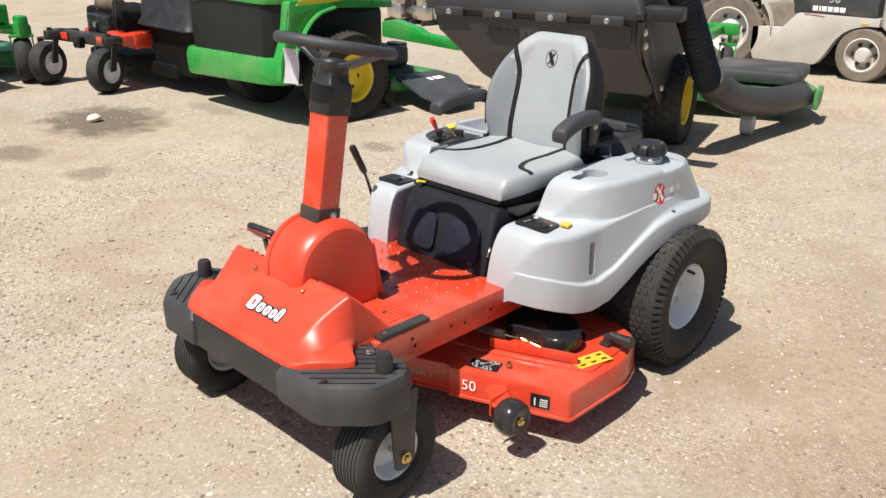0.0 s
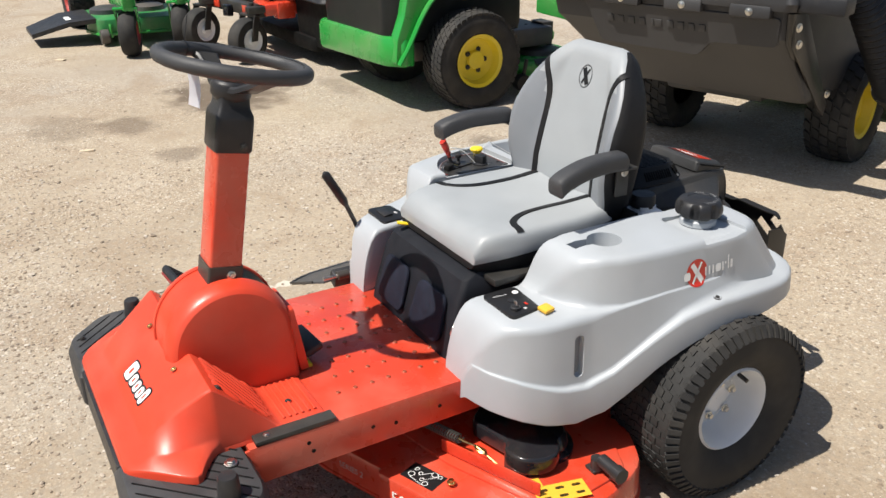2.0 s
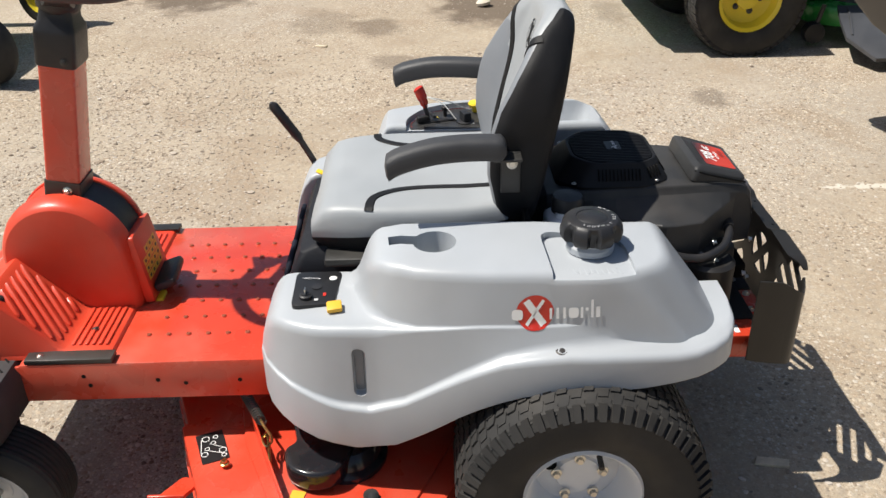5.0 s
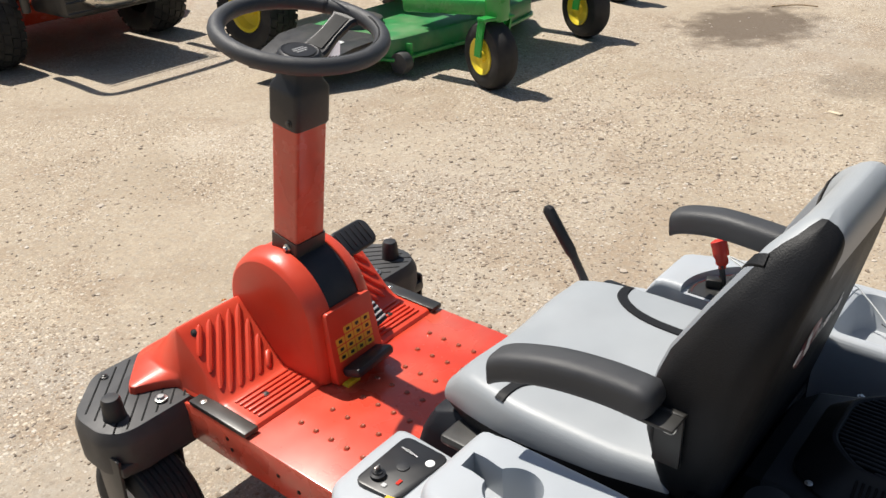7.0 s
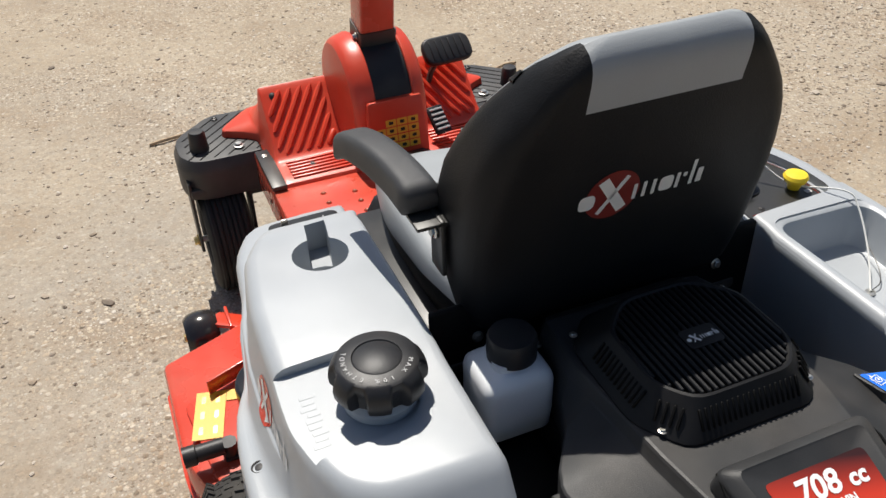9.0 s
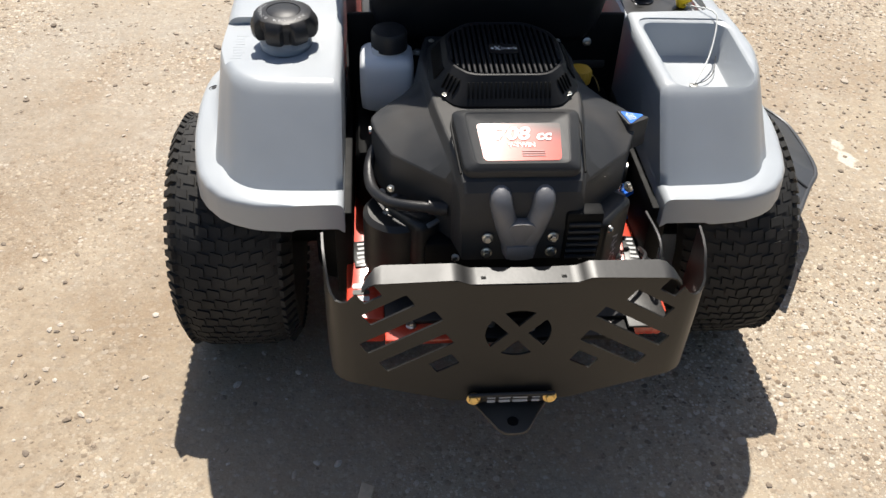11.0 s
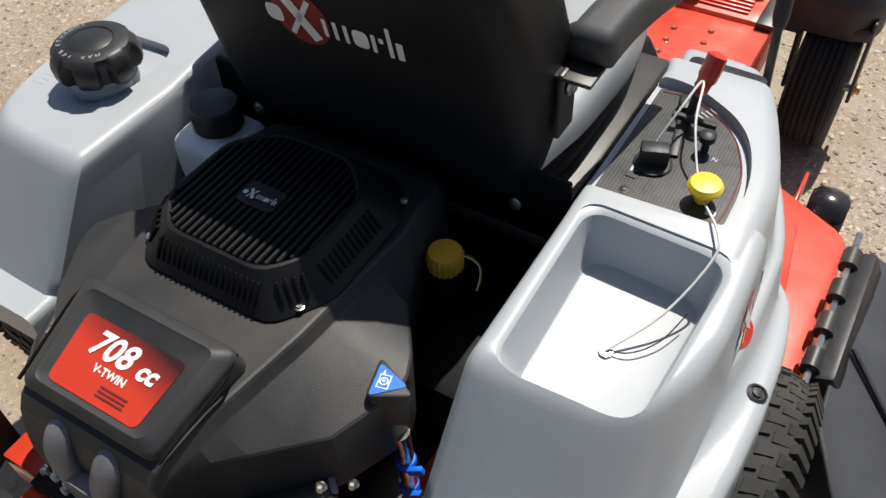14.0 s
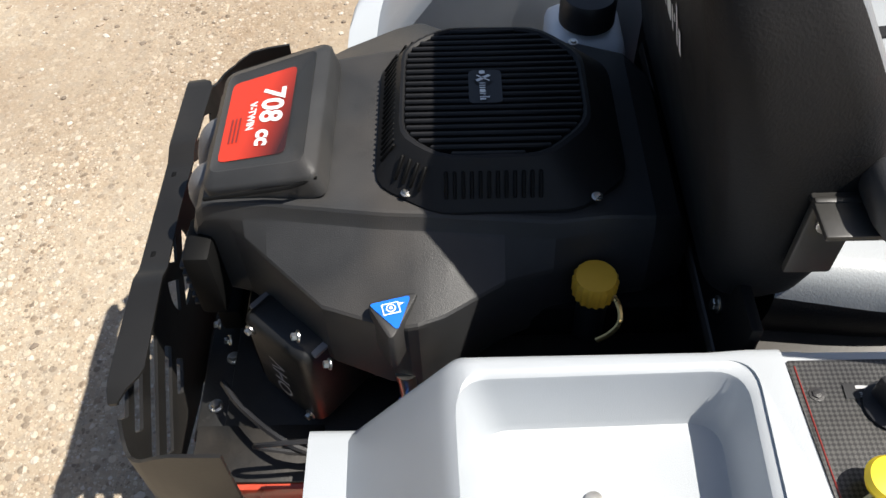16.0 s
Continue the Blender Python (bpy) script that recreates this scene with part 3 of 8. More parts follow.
def build_left_fender():
    cut = [lathe([(0.041, 0.645), (0.044, 0.76)], (0.372, -0.283, 0), n=32),
           prism([(0.34, -0.375), (0.352, -0.29), (0.386, -0.29), (0.374, -0.372)], 0.66, 0.76),
           prism(fillet([(0.335, -0.075), (0.54, -0.065), (0.54, 0.09), (0.335, 0.085)], [0.03, 0.001, 0.001, 0.075], 8), 0.697, 0.76),
           rbox((0.487, -0.437, 0.49), (0.03, 0.026, 0.112), 0.012)]
    fender = part("fender", carve(fender_body(False), cut, GREY, 32, [fender_pod(0.7055)]), GREY, mower, "light grey moulded fender and fuel tank")
    part("level_window", rbox((0.4715, -0.437, 0.49), (0.01, 0.021, 0.104), 0.003), VINYL_M, fender)
    part("fender_bolt", moved(lathe([(0.0125, -0.004), (0.0125, 0.0015), (0.009, 0.003), (0.0085, 0.001), (0.006, 0.001), (0.0055, 0.0035), (0.001, 0.004)], n=20), pose(0.541, -0.05, 0.5665, 0, 12, 0)), BLACK, fender, "black screw in a rubber washer")
    # fuel cap with finger lobes
    def cap_ring(r, z, lobe):
        out = []
        for i in range(126):
            a = 2 * math.pi * i / 126
            k = r - lobe * min(1.0, max(0.0, math.cos(7 * a + 0.6) - 0.1) * 1.7)
            out.append((0.384 + k * math.cos(a), 0.02 + k * math.sin(a), z))
        return out
    neck = lathe([(0.036, 0.69), (0.047, 0.7), (0.047, 0.712), (0.042, 0.718), (0.042, 0.73)], (0.384, 0.02, 0), n=40)
    part("filler_neck", neck, GREY, mower)
    for i in range(9):
        part("embossed_bar", rbox((0.47 + 0.002 * (i % 3 - 1), -0.02 + i * 0.0105, 0.6966), (0.021 - 0.005 * (i % 2), 0.0075, 0.0016), 0.0007, (0, 0, 2), seg=1), GREY, fender)
    cap = part("fuel_cap", loft([cap_ring(*q) for q in ((0.043, 0.721, 0), (0.055, 0.724, 0.009), (0.06, 0.731, 0.014), (0.061, 0.742, 0.014), (0.06, 0.749, 0.011), (0.057, 0.757, 0.005), (0.051, 0.764, 0.0), (0.047, 0.766, 0), (0.031, 0.768, 0), (0.03, 0.7665, 0), (0.028, 0.768, 0), (0.002, 0.769, 0))]), BLACK, mower, "black ribbed fuel cap with raised lettering")
    for i, ch in enumerate("MAX 10% ETHANOL"):
        a = radians(150 - i * 13)
        if ch != " ":
            decal("lettering", text_bm(ch, 0.009), Matrix.Translation((0.384 + 0.041 * math.cos(a), 0.02 + 0.041 * math.sin(a), 0.767)) @ pose(0, 0, 0, 0, 0, math.degrees(a) - 90), LGREY, cap, 0.0006)
    # round logo: red disc with light bars for letters
    fm = frame_at((0.535, -0.1, 0.638), (0, 1, 0.02), (-0.12, 0, 1))
    maker_mark(fm, 1.1, LRED, LWHITE, fender, fender)
    # switch panel
    pan = part("switch_panel", prism(fillet([(0.272, -0.575), (0.405, -0.572), (0.398, -0.487), (0.272, -0.478)], 0.018, 4), 0.583, 0.5955, 0.002), LBLACK, mower, "black ignition switch panel")
    part("ignition_switch", lathe([(0.013, 0.594), (0.013, 0.602), (0.009, 0.604), (0.008, 0.607)], (0.375, -0.545, 0), n=20), BLACK, pan)
    part("key", rbox((0.375, -0.545, 0.611), (0.012, 0.003, 0.012), 0.001), CHROME, pan)
    part("switch_hole", lathe([(0.011, 0.594), (0.011, 0.5975), (0.008, 0.598)], (0.335, -0.527, 0), n=18), BLACK, pan)
    part("switch_hole", lathe([(0.008, 0.594), (0.008, 0.597), (0.006, 0.5975)], (0.303, -0.496, 0), n=18), LWHITE, pan)
    decal("panel_mark", flat(rect(0.012, 0.006, 0.001)), pose(0.366, -0.508, 0.5962), LRED, pan)
    for i in range(3):
        decal("panel_mark", flat(rect(0.026 - i * 0.005, 0.0025)), pose(0.302, -0.535 - i * 0.008, 0.5962, 0, 0, 80), LGREY, pan)
    decal("panel_mark", flat(rect(0.008, 0.008, 0.001)), pose(0.385, -0.523, 0.5962), LGREY, pan)
    part("warning_tab", rbox((0.414, -0.484, 0.598), (0.03, 0.03, 0.01), 0.003, (3, 5, 8)), YLABEL, fender, "small yellow tab")


def build_right_fender():
    m = Matrix.Diagonal((-1, 1, 1, 1))
    body = moved(fender_body(True), m)
    def tray(g, z, low=0.0):
        c = [(-0.306 - 0.01 * low + g, -0.074 + 0.006 * low - g), (-0.474 + 0.008 * low - g, -0.068 + 0.006 * low - g), (-0.463 + 0.008 * low - g, 0.166 - 0.016 * low + g), (-0.311 - 0.01 * low + g, 0.171 - 0.016 * low + g)]
        return [Vector((p.x, p.y, z)) for p in fillet(c, [0.03, 0.035, 0.04, 0.032], 6)]
    cut = [loft([tray(-0.008, 0.628, 1.0), tray(-0.003, 0.63, 1.0), tray(0.0, 0.636, 0.95), tray(0.0, 0.692), tray(0.0015, 0.6965), tray(0.005, 0.699), tray(0.01, 0.7004), tray(0.012, 0.75)]),
           prism(fillet([(-0.25, -0.345), (-0.33, -0.352), (-0.42, -0.3), (-0.455, -0.21), (-0.455, -0.115), (-0.25, -0.105)], [0.001, 0.06, 0.06, 0.05, 0.02, 0.001], 6), 0.688, 0.8)]
    body = carve(body, cut, GREY, 32, [moved(fender_pod(0.7), m)])
    fender = part("fender", body, GREY, mower, "light grey moulded fender with storage tray and controls")
    part("fender_bolt", moved(lathe([(0.0125, -0.004), (0.0125, 0.0015), (0.009, 0.003), (0.0085, 0.001), (0.006, 0.001), (0.0055, 0.0035), (0.001, 0.004)], n=20), pose(-0.549, -0.02, 0.5665, 0, -12, 0)), BLACK, fender, "black screw in a rubber washer")
    maker_mark(frame_at((-0.535, -0.06, 0.638), (0, -1, 0.02), (0.12, 0, 1)), 1.1, LRED, LWHITE, fender, fender)
    part("tray_hole", lathe([(0.008, 0.6295), (0.008, 0.6312), (0.005, 0.6315)], (-0.39, 0.055, 0), n=18), CHROME, fender)
    film = prism(fillet([(-0.292, -0.338), (-0.33, -0.342), (-0.412, -0.294), (-0.447, -0.21), (-0.447, -0.124), (-0.292, -0.114)], [0.004, 0.06, 0.06, 0.05, 0.012, 0.004], 6), 0.687, 0.69)
    panel = part("control_panel", film, CARBON, mower, "black patterned control panel with red edging")
    edge = [Vector((x, y, 0.6904)) for x, y in ((-0.297, -0.332), (-0.33, -0.335), (-0.37, -0.318), (-0.406, -0.29), (-0.428, -0.25), (-0.44, -0.21), (-0.44, -0.13), (-0.42, -0.126), (-0.298, -0.12))]
    part("red_edging", tube(curve(edge, 5), 0.0007, 5), LDRED, panel)
    # choke knob
    part("choke_knob", lathe([(0.006, 0.672), (0.006, 0.69), (0.01, 0.692), (0.013, 0.703), (0.019, 0.708), (0.021, 0.714), (0.018, 0.719), (0.006, 0.721)], (-0.412, -0.158, 0), n=28), YELLOW, panel, "yellow push-pull knob")
    part("throttle_knob", lathe([(0.005, 0.688), (0.005, 0.706), (0.01, 0.708), (0.011, 0.717), (0.006, 0.72)], (-0.385, -0.243, 0), n=20), BLACK, panel)
    # red blade lever
    lev = tube([(-0.345, -0.285, 0.675), (-0.348, -0.292, 0.71), (-0.351, -0.299, 0.735)], 0.006, 8)
    lever = part("blade_lever", lev, BLACK, panel)
    part("lever_grip", tube(curve([(-0.35, -0.296, 0.728), (-0.353, -0.3, 0.742), (-0.358, -0.308, 0.764), (-0.36, -0.316, 0.782)], 4), [0.008] * 3 + [0.013] * 3 + [0.0165] * 6 + [0.008], 14, 0.6), LRED, lever, "red lever grip")
    part("lever_gate", rbox((-0.345, -0.262, 0.6915), (0.012, 0.1, 0.006), 0.002, (0, 0, 12)), BLACK, panel)
    part("key_switch", join(lathe([(0.024, 0.689), (0.024, 0.693), (0.02, 0.695)], (-0.338, -0.19, 0), n=24), rbox((-0.338, -0.19, 0.706), (0.035, 0.022, 0.026), 0.003, (0, 0, 20))), BLACK, panel)
    decal("lettering", text_bm("N", 0.01), pose(-0.402, -0.232, 0.6903, 0, 0, 180), LGREY, panel)
    decal("panel_mark", flat(rect(0.012, 0.01, 0.002)), pose(-0.428, -0.141, 0.6903), LGREY, panel)
    for i in range(4):
        decal("panel_mark", flat(rect(0.012, 0.0016)), pose(-0.37 + i * 0.004, -0.322 + i * 0.006, 0.6903, 0, 0, -30), LGREY, panel)
    decal("panel_label", flat(rect(0.05, 0.014, 0.001)), pose(-0.324, -0.18, 0.6902, 0, 0, 88), LBLACK, panel)
    decal("lettering", text_bm("THROTTLE", 0.0062), pose(-0.327, -0.182, 0.6905, 0, 0, 88), LGREY, panel)
    decal("panel_mark", flat(rect(0.03, 0.003)), pose(-0.32, -0.18, 0.6905, 0, 0, 88), LGREY, panel)
    bolt("panel_screw", (-0.325, -0.132, 0.69), (0, 0, 1), panel, 0.0045, 0.002, BLACK)
    decal("panel_mark", flat(rect(0.02, 0.002)), pose(-0.37, -0.262, 0.6903, 0, 0, 20), YELLOW, panel)
    part("cord_clip", rbox((-0.338, -0.305, 0.7), (0.02, 0.03, 0.018), 0.003, (0, 0, 20)), CASTB, panel)
    part("throttle_bar", tube([(-0.33, -0.272, 0.708), (-0.385, -0.282, 0.7)], 0.005, 8), BLACK, panel)
    pan = part("switch_panel", prism(fillet([(-0.27, -0.57), (-0.395, -0.565), (-0.39, -0.49), (-0.27, -0.48)], 0.016, 4), 0.583, 0.5955, 0.002), LBLACK, mower, "black rocker switch panel")
    part("rocker_switch", rbox((-0.335, -0.535, 0.5975), (0.06, 0.03, 0.008), 0.003, (6, 0, 0)), BLACK, pan)
    decal("panel_mark", flat(rect(0.014, 0.008, 0.002)), pose(-0.32, -0.505, 0.5962), LGREY, pan)
    for i in range(3):
        decal("maker_badge", flat(disc(0.016 - i * 0.004, n=20, ry=0.01 - i * 0.0025)), pose(-0.335, -0.455, 0.5965 + i * 0.0004, 0, 0, 0), (LBLACK, LGREY, LBLACK)[i], fender, 0.001, fender)
    # retaining cord and steel cable in the tray
    part("white_cord", tube(curve([(-0.33, -0.215, 0.7), (-0.345, -0.25, 0.74), (-0.355, -0.29, 0.755), (-0.37, -0.23, 0.735), (-0.405, -0.165, 0.70), (-0.45, -0.09, 0.715), (-0.455, -0.06, 0.7), (-0.43, 0.0, 0.66), (-0.39, 0.055, 0.633)], 6), 0.0016, 6), ROPE, panel)
    part("steel_cable", tube(curve([(-0.39, 0.055, 0.633), (-0.415, 0.048, 0.636), (-0.438, 0.02, 0.64), (-0.452, -0.02, 0.652)], 6), 0.0009, 5), STEEL_B, panel)


build_left_fender()
build_right_fender()


# ---- wheels ----
def wheel(name, x, y, r, w, rim_r, side, tread, label, fork=False):
    """A pneumatic wheel whose axle runs along x; side +1 shows its dish to +x."""
    wh = part(name, lathe([(0.024, -w * 0.3), (0.024, w * 0.1)], (x, y, r * 0.985), "x", 16), CHROME, mower, label)
    h = w / 2
    prof = [(rim_r, -h * 0.6), (rim_r * 1.12, -h * 0.72), (r * 0.6, -h * 0.93), (r * 0.74, -h), (r * 0.88, -h * 0.97), (r * 0.955, -h * 0.84), (r * 0.985, -h * 0.6), (r * 0.99, 0), (r * 0.985, h * 0.6), (r * 0.955, h * 0.84), (r * 0.88, h * 0.97), (r * 0.74, h), (r * 0.6, h * 0.93), (rim_r * 1.12, h * 0.72), (rim_r, h * 0.6)]
    if tread == "ribs":
        prof2 = prof[:6]
        for k in range(7):
            a = -h * 0.78 + k * h * 1.56 / 7
            b = a + h * 1.56 / 7
            prof2 += [(r * 0.965, a + 0.001), (r * 0.995, a + 0.003), (r * 0.995, b - 0.003), (r * 0.965, b - 0.001)]
        prof = prof2 + prof[9:]
    part("tyre", lathe([(q, s * 1) for q, s in prof], (x, y, r * 0.985), "x", 64, caps=False), RUBBER, wh, sharp=30)
    if tread == "turf":
        bm = bmesh.new()
        cols, nb = 8, 62
        for i in range(nb):
            for c in range(-1, cols + 1):
                u = -1 + 2 * (c + 0.5 + 0.5 * (i % 2)) / (cols + 0.5)
                wd, ln = h * 1.95 / (cols + 0.5) * 0.8, 2 * math.pi * r / nb * 0.68
                if abs(u) > 0.97:
                    continue
                edge = max(0, abs(u) - 0.55) / 0.45
                xc = u * h * 0.9 if abs(u) < 0.9 else math.copysign(h * (0.81 + (abs(u) - 0.9) * 0.4), u)
                rr = r * (0.99 - 0.05 * edge - 0.05 * max(0, edge - 0.6))
                a = 2 * math.pi * i / nb
                skew = 0.16 * (1 if u > 0 else -1)
                b = prism([(-wd / 2, -ln / 2 + skew * wd), (wd / 2, -ln / 2 - skew * wd), (wd / 2, ln / 2 - skew * wd), (-wd / 2, ln / 2 + skew * wd)], -0.006, 0.003)
                mm = Matrix.Translation((x, y, r * 0.985)) @ Matrix.Rotation(a, 4, "X") @ pose(xc, 0, rr, 0, 38 * edge * (1 if u > 0 else -1), 0)
                for f in b.faces:
                    f.smooth = False
                moved(b, mm)
                lo = len(bm.verts)
                vs = [bm.verts.new(v.co) for v in b.verts]
                b.verts.index_update()
                for f in b.faces:
                    bm.faces.new([vs[v.index] for v in f.verts])
                b.free()
        for i in range(nb):
            for sd in (1, -1):
                a = 2 * math.pi * (i + 0.25 * sd) / nb
                b = prism([(-0.017, -0.0075), (0.017, -0.006), (0.017, 0.006), (-0.017, 0.0075)], -0.008, 0.003)
                moved(b, Matrix.Translation((x, y, r * 0.985)) @ Matrix.Rotation(a, 4, "X") @ pose(sd * h * 0.925, 0, r * 0.928, 0, 57 * sd, 0) @ pose(0, 0, 0, 0, 0, 0 if sd > 0 else 180))
                vs = [bm.verts.new(v.co) for v in b.verts]
                b.verts.index_update()
                for f in b.faces:
                    bm.faces.new([vs[v.index] for v in f.verts])
                b.free()
        part("tread", bm, RUBBER, wh, sharp=20)
    s = side
    z = r * 0.985
    dish = [(rim_r * 1.1, h * 0.66), (rim_r * 1.12, h * 0.72), (rim_r * 1.07, h * 0.76), (rim_r * 0.99, h * 0.68), (rim_r * 0.93, h * 0.42), (rim_r * 0.86, h * 0.1), (rim_r * 0.8, h * 0.04), (rim_r * 0.45, h * 0.16), (rim_r * 0.42, h * 0.22), (rim_r * 0.3, h * 0.24), (0.001, h * 0.24)]
    rim = part("rim", lathe([(q, t * s) for q, t in dish], (x, y, z), "x", 48, caps=False), WHITE, wh, "white painted steel rim")
    part("rim_back", lathe([(rim_r * 1.08, -h * 0.68 * s), (rim_r * 0.95, -h * 0.6 * s), (rim_r * 0.85, -h * 0.2 * s), (0.03, -h * 0.1 * s)], (x, y, z), "x", 40, caps=False), WHITE, wh)
    return wh, rim


for sx in (1, -1):
    wh, rim = wheel("rear_wheel", 0.512 * sx, 0.0, 0.254, 0.238, 0.108, sx, "turf", "rear turf tyre on white steel rim")
    for k in range(5):
        a = radians(72 * k + 20)
        bolt("wheel_nut", (0.515 * sx + sx * 0.03, 0.05 * math.cos(a), 0.252 + 0.05 * math.sin(a)), (sx, 0, 0), wh, 0.008, 0.01)
    part("valve", tube([(0.515 * sx + sx * 0.06, 0.03, 0.252 + 0.083), (0.515 * sx + sx * 0.09, 0.03, 0.252 + 0.078)], 0.006, 8), BLACK, wh)
    part("wheel_hole", lathe([(0.014, 0), (0.014, 0.004)], (0.515 * sx + sx * 0.02, -0.06, 0.252 + 0.03), "x", 14), PAN_D, wh)


# ---- front end ----
FW = 0.415
for sx in (1, -1):
    wh, rim = wheel("front_wheel", FW * sx, -1.258, 0.152, 0.12, 0.072, sx, "ribs", "small ribbed front tyre on white rim")
    xo = FW * sx + sx * 0.074
    plate = prism(fillet([(-0.035, -0.03), (0.0, -0.036), (0.034, -0.02), (0.04, 0.1), (0.05, 0.2), (-0.05, 0.2), (-0.045, 0.1)], 0.012, 4), -0.004, 0.004, 0.0015)
    fork = part("caster_fork", moved(plate, frame_at((xo, -1.255, 0.15), (0, 1, 0), (0, 0, 1))), STEEL_B, mower, "black steel caster fork")
    part("fork_arm", moved(prism(fillet([(-0.03, -0.03), (0.03, -0.03), (0.045, 0.2), (-0.045, 0.2)], 0.012, 4), -0.004, 0.004, 0.0015), frame_at((FW * sx - sx * 0.074, -1.255, 0.15), (0, 1, 0), (0, 0, 1))), STEEL_B, fork)
    part("fork_bridge", rbox((FW * sx, -1.25, 0.317), (0.15, 0.1, 0.03), 0.008), STEEL_B, fork)
    bolt("axle_bolt", (xo + sx * 0.004, -1.255, 0.15), (sx, 0, 0), fork, 0.011, 0.012, BRASS)
    part("axle", tube([(FW * sx - sx * 0.07, -1.255, 0.15), (xo, -1.255, 0.15)], 0.009, 10), CHROME, fork)


def bumper_pad(sx):
    out = [(0.21, -1.41), (0.21, -1.462), (0.375, -1.466), (0.402, -1.452), (0.487, -1.372), (0.503, -1.335), (0.503, -1.25), (0.475, -1.208), (0.44, -1.196), (0.285, -1.196), (0.285, -1.4)]
    ring = lambda k, z: [Vector((sx * (p.x + (0.4 - p.x) * k), p.y + (-1.33 - p.y) * k, z)) for p in fillet(out, [0.004, 0.012, 0.02, 0.02, 0.025, 0.02, 0.03, 0.03, 0.02, 0.004, 0.004], 4)]
    bm = loft([ring(0.03, 0.297), ring(0.0, 0.306), ring(-0.004, 0.37), ring(0.0, 0.382), ring(0.09, 0.404), ring(0.11, 0.405)])
    pad = part("bumper_pad", bm, PAD, mower, "black ribbed plastic footpad at the bumper corner", sharp=30)
    for i in range(9):
        c = -1.811 + 0.036 * i
        x0, x1 = max(0.288, -1.44 - c), min(0.475, -1.218 - c)
        part("pad_groove", moved(rbox((0, 0, 0), (1.41 * (x1 - x0), 0.0042, 0.0016), 0.0005, seg=1), pose((x0 + x1) / 2 * sx, (x0 + x1) / 2 + c, 0.4052, 0, 0, 45 * sx)), PAN_D, pad)
    part("rubber_peg", lathe([(0.026, 0.4), (0.024, 0.412), (0.021, 0.45), (0.018, 0.456), (0.002, 0.457)], (0.44 * sx, -1.277, 0), n=24), BLACK, mower, "black rubber peg")
    bolt("pad_bolt", (0.345 * sx, -1.245, 0.408), (0, 0, 1), pad, 0.0095, 0.008)
    bolt("pad_bolt", (0.375 * sx, -1.425, 0.408), (0, 0, 1), pad, 0.006, 0.004, STEEL_B)


bumper_pad(1)
bumper_pad(-1)
bar = prism(fillet([(-0.22, -1.455), (0.22, -1.455), (0.22, -1.4), (-0.22, -1.4)], 0.004, 2), 0.3, 0.398, 0.01)
part("front_bumper", bar, BLACK, mower, "black plastic front bumper bar")
part("front_axle_beam", rbox((0, -1.26, 0.305), (0.7, 0.09, 0.06), 0.006), STEEL_B, mower, "black steel front axle")


# hood: broad red cover, low at the nose, with a flared skirt and raised footrests
def hood():
    rings = []
    ys = [-1.447, -1.444, -1.438, -1.43, -1.42, -1.405, -1.39, -1.375, -1.36, -1.345, -1.33, -1.32, -1.31, -1.3, -1.29, -1.28, -1.27, -1.258, -1.25, -1.244, -1.23, -1.2, -1.17, -1.14, -1.12, -1.108, -1.1, -1.05, -1.01, -1.002, -0.998]
    for y in ys:
        wb = tab(y, (-1.447, 0.255), (-1.438, 0.272), (-1.42, 0.292), (-1.36, 0.347), (-1.335, 0.37), (-1.322, 0.376), (-1.31, 0.37), (-1.29, 0.335), (-1.27, 0.308), (-1.25, 0.294), (-1.0, 0.286))
        wm = tab(y, (-1.447, 0.24), (-1.42, 0.262), (-1.36, 0.292), (-1.3, 0.292), (-1.26, 0.287), (-1.0, 0.28))
        wt = tab(y, (-1.447, 0.2), (-1.4, 0.212), (-1.34, 0.238), (-1.25, 0.274), (-1.0, 0.274))
        z1 = tab(y, (-1.447, 0.405), (-1.444, 0.413), (-1.438, 0.418), (-1.42, 0.424), (-1.405, 0.429), (-1.398, 0.434), (-1.39, 0.442), (-1.375, 0.46), (-1.34, 0.492), (-1.3, 0.52), (-1.26, 0.547), (-1.25, 0.5515), (-1.244, 0.549), (-1.2, 0.506), (-1.12, 0.424), (-1.108, 0.416), (-1.1, 0.414), (-1.01, 0.413), (-1.002, 0.41), (-0.998, 0.404))
        zb = min(0.423, z1 - 0.003)
        zm = min(0.437, z1 - 0.001)
        if y > -1.25:
            zb, zm = min(0.41, z1 - 0.003), min(0.412, z1 - 0.001)
            wm = wb - 0.004
        pts = [(-wb, 0.4), (wb, 0.4), (wb - 0.004, zb), (wm, zm), (wt, z1), (-wt, z1), (-wm, zm), (-wb + 0.004, zb)]
        rings.append([(p.x, y, p.y) for p in fillet(pts, [0.002, 0.002, 0.004, 0.006, 0.008, 0.008, 0.006, 0.004], 3)])
    return loft(rings)


hd = part("hood", hood(), RED, mower, "red moulded front cover with footrests", sharp=24)
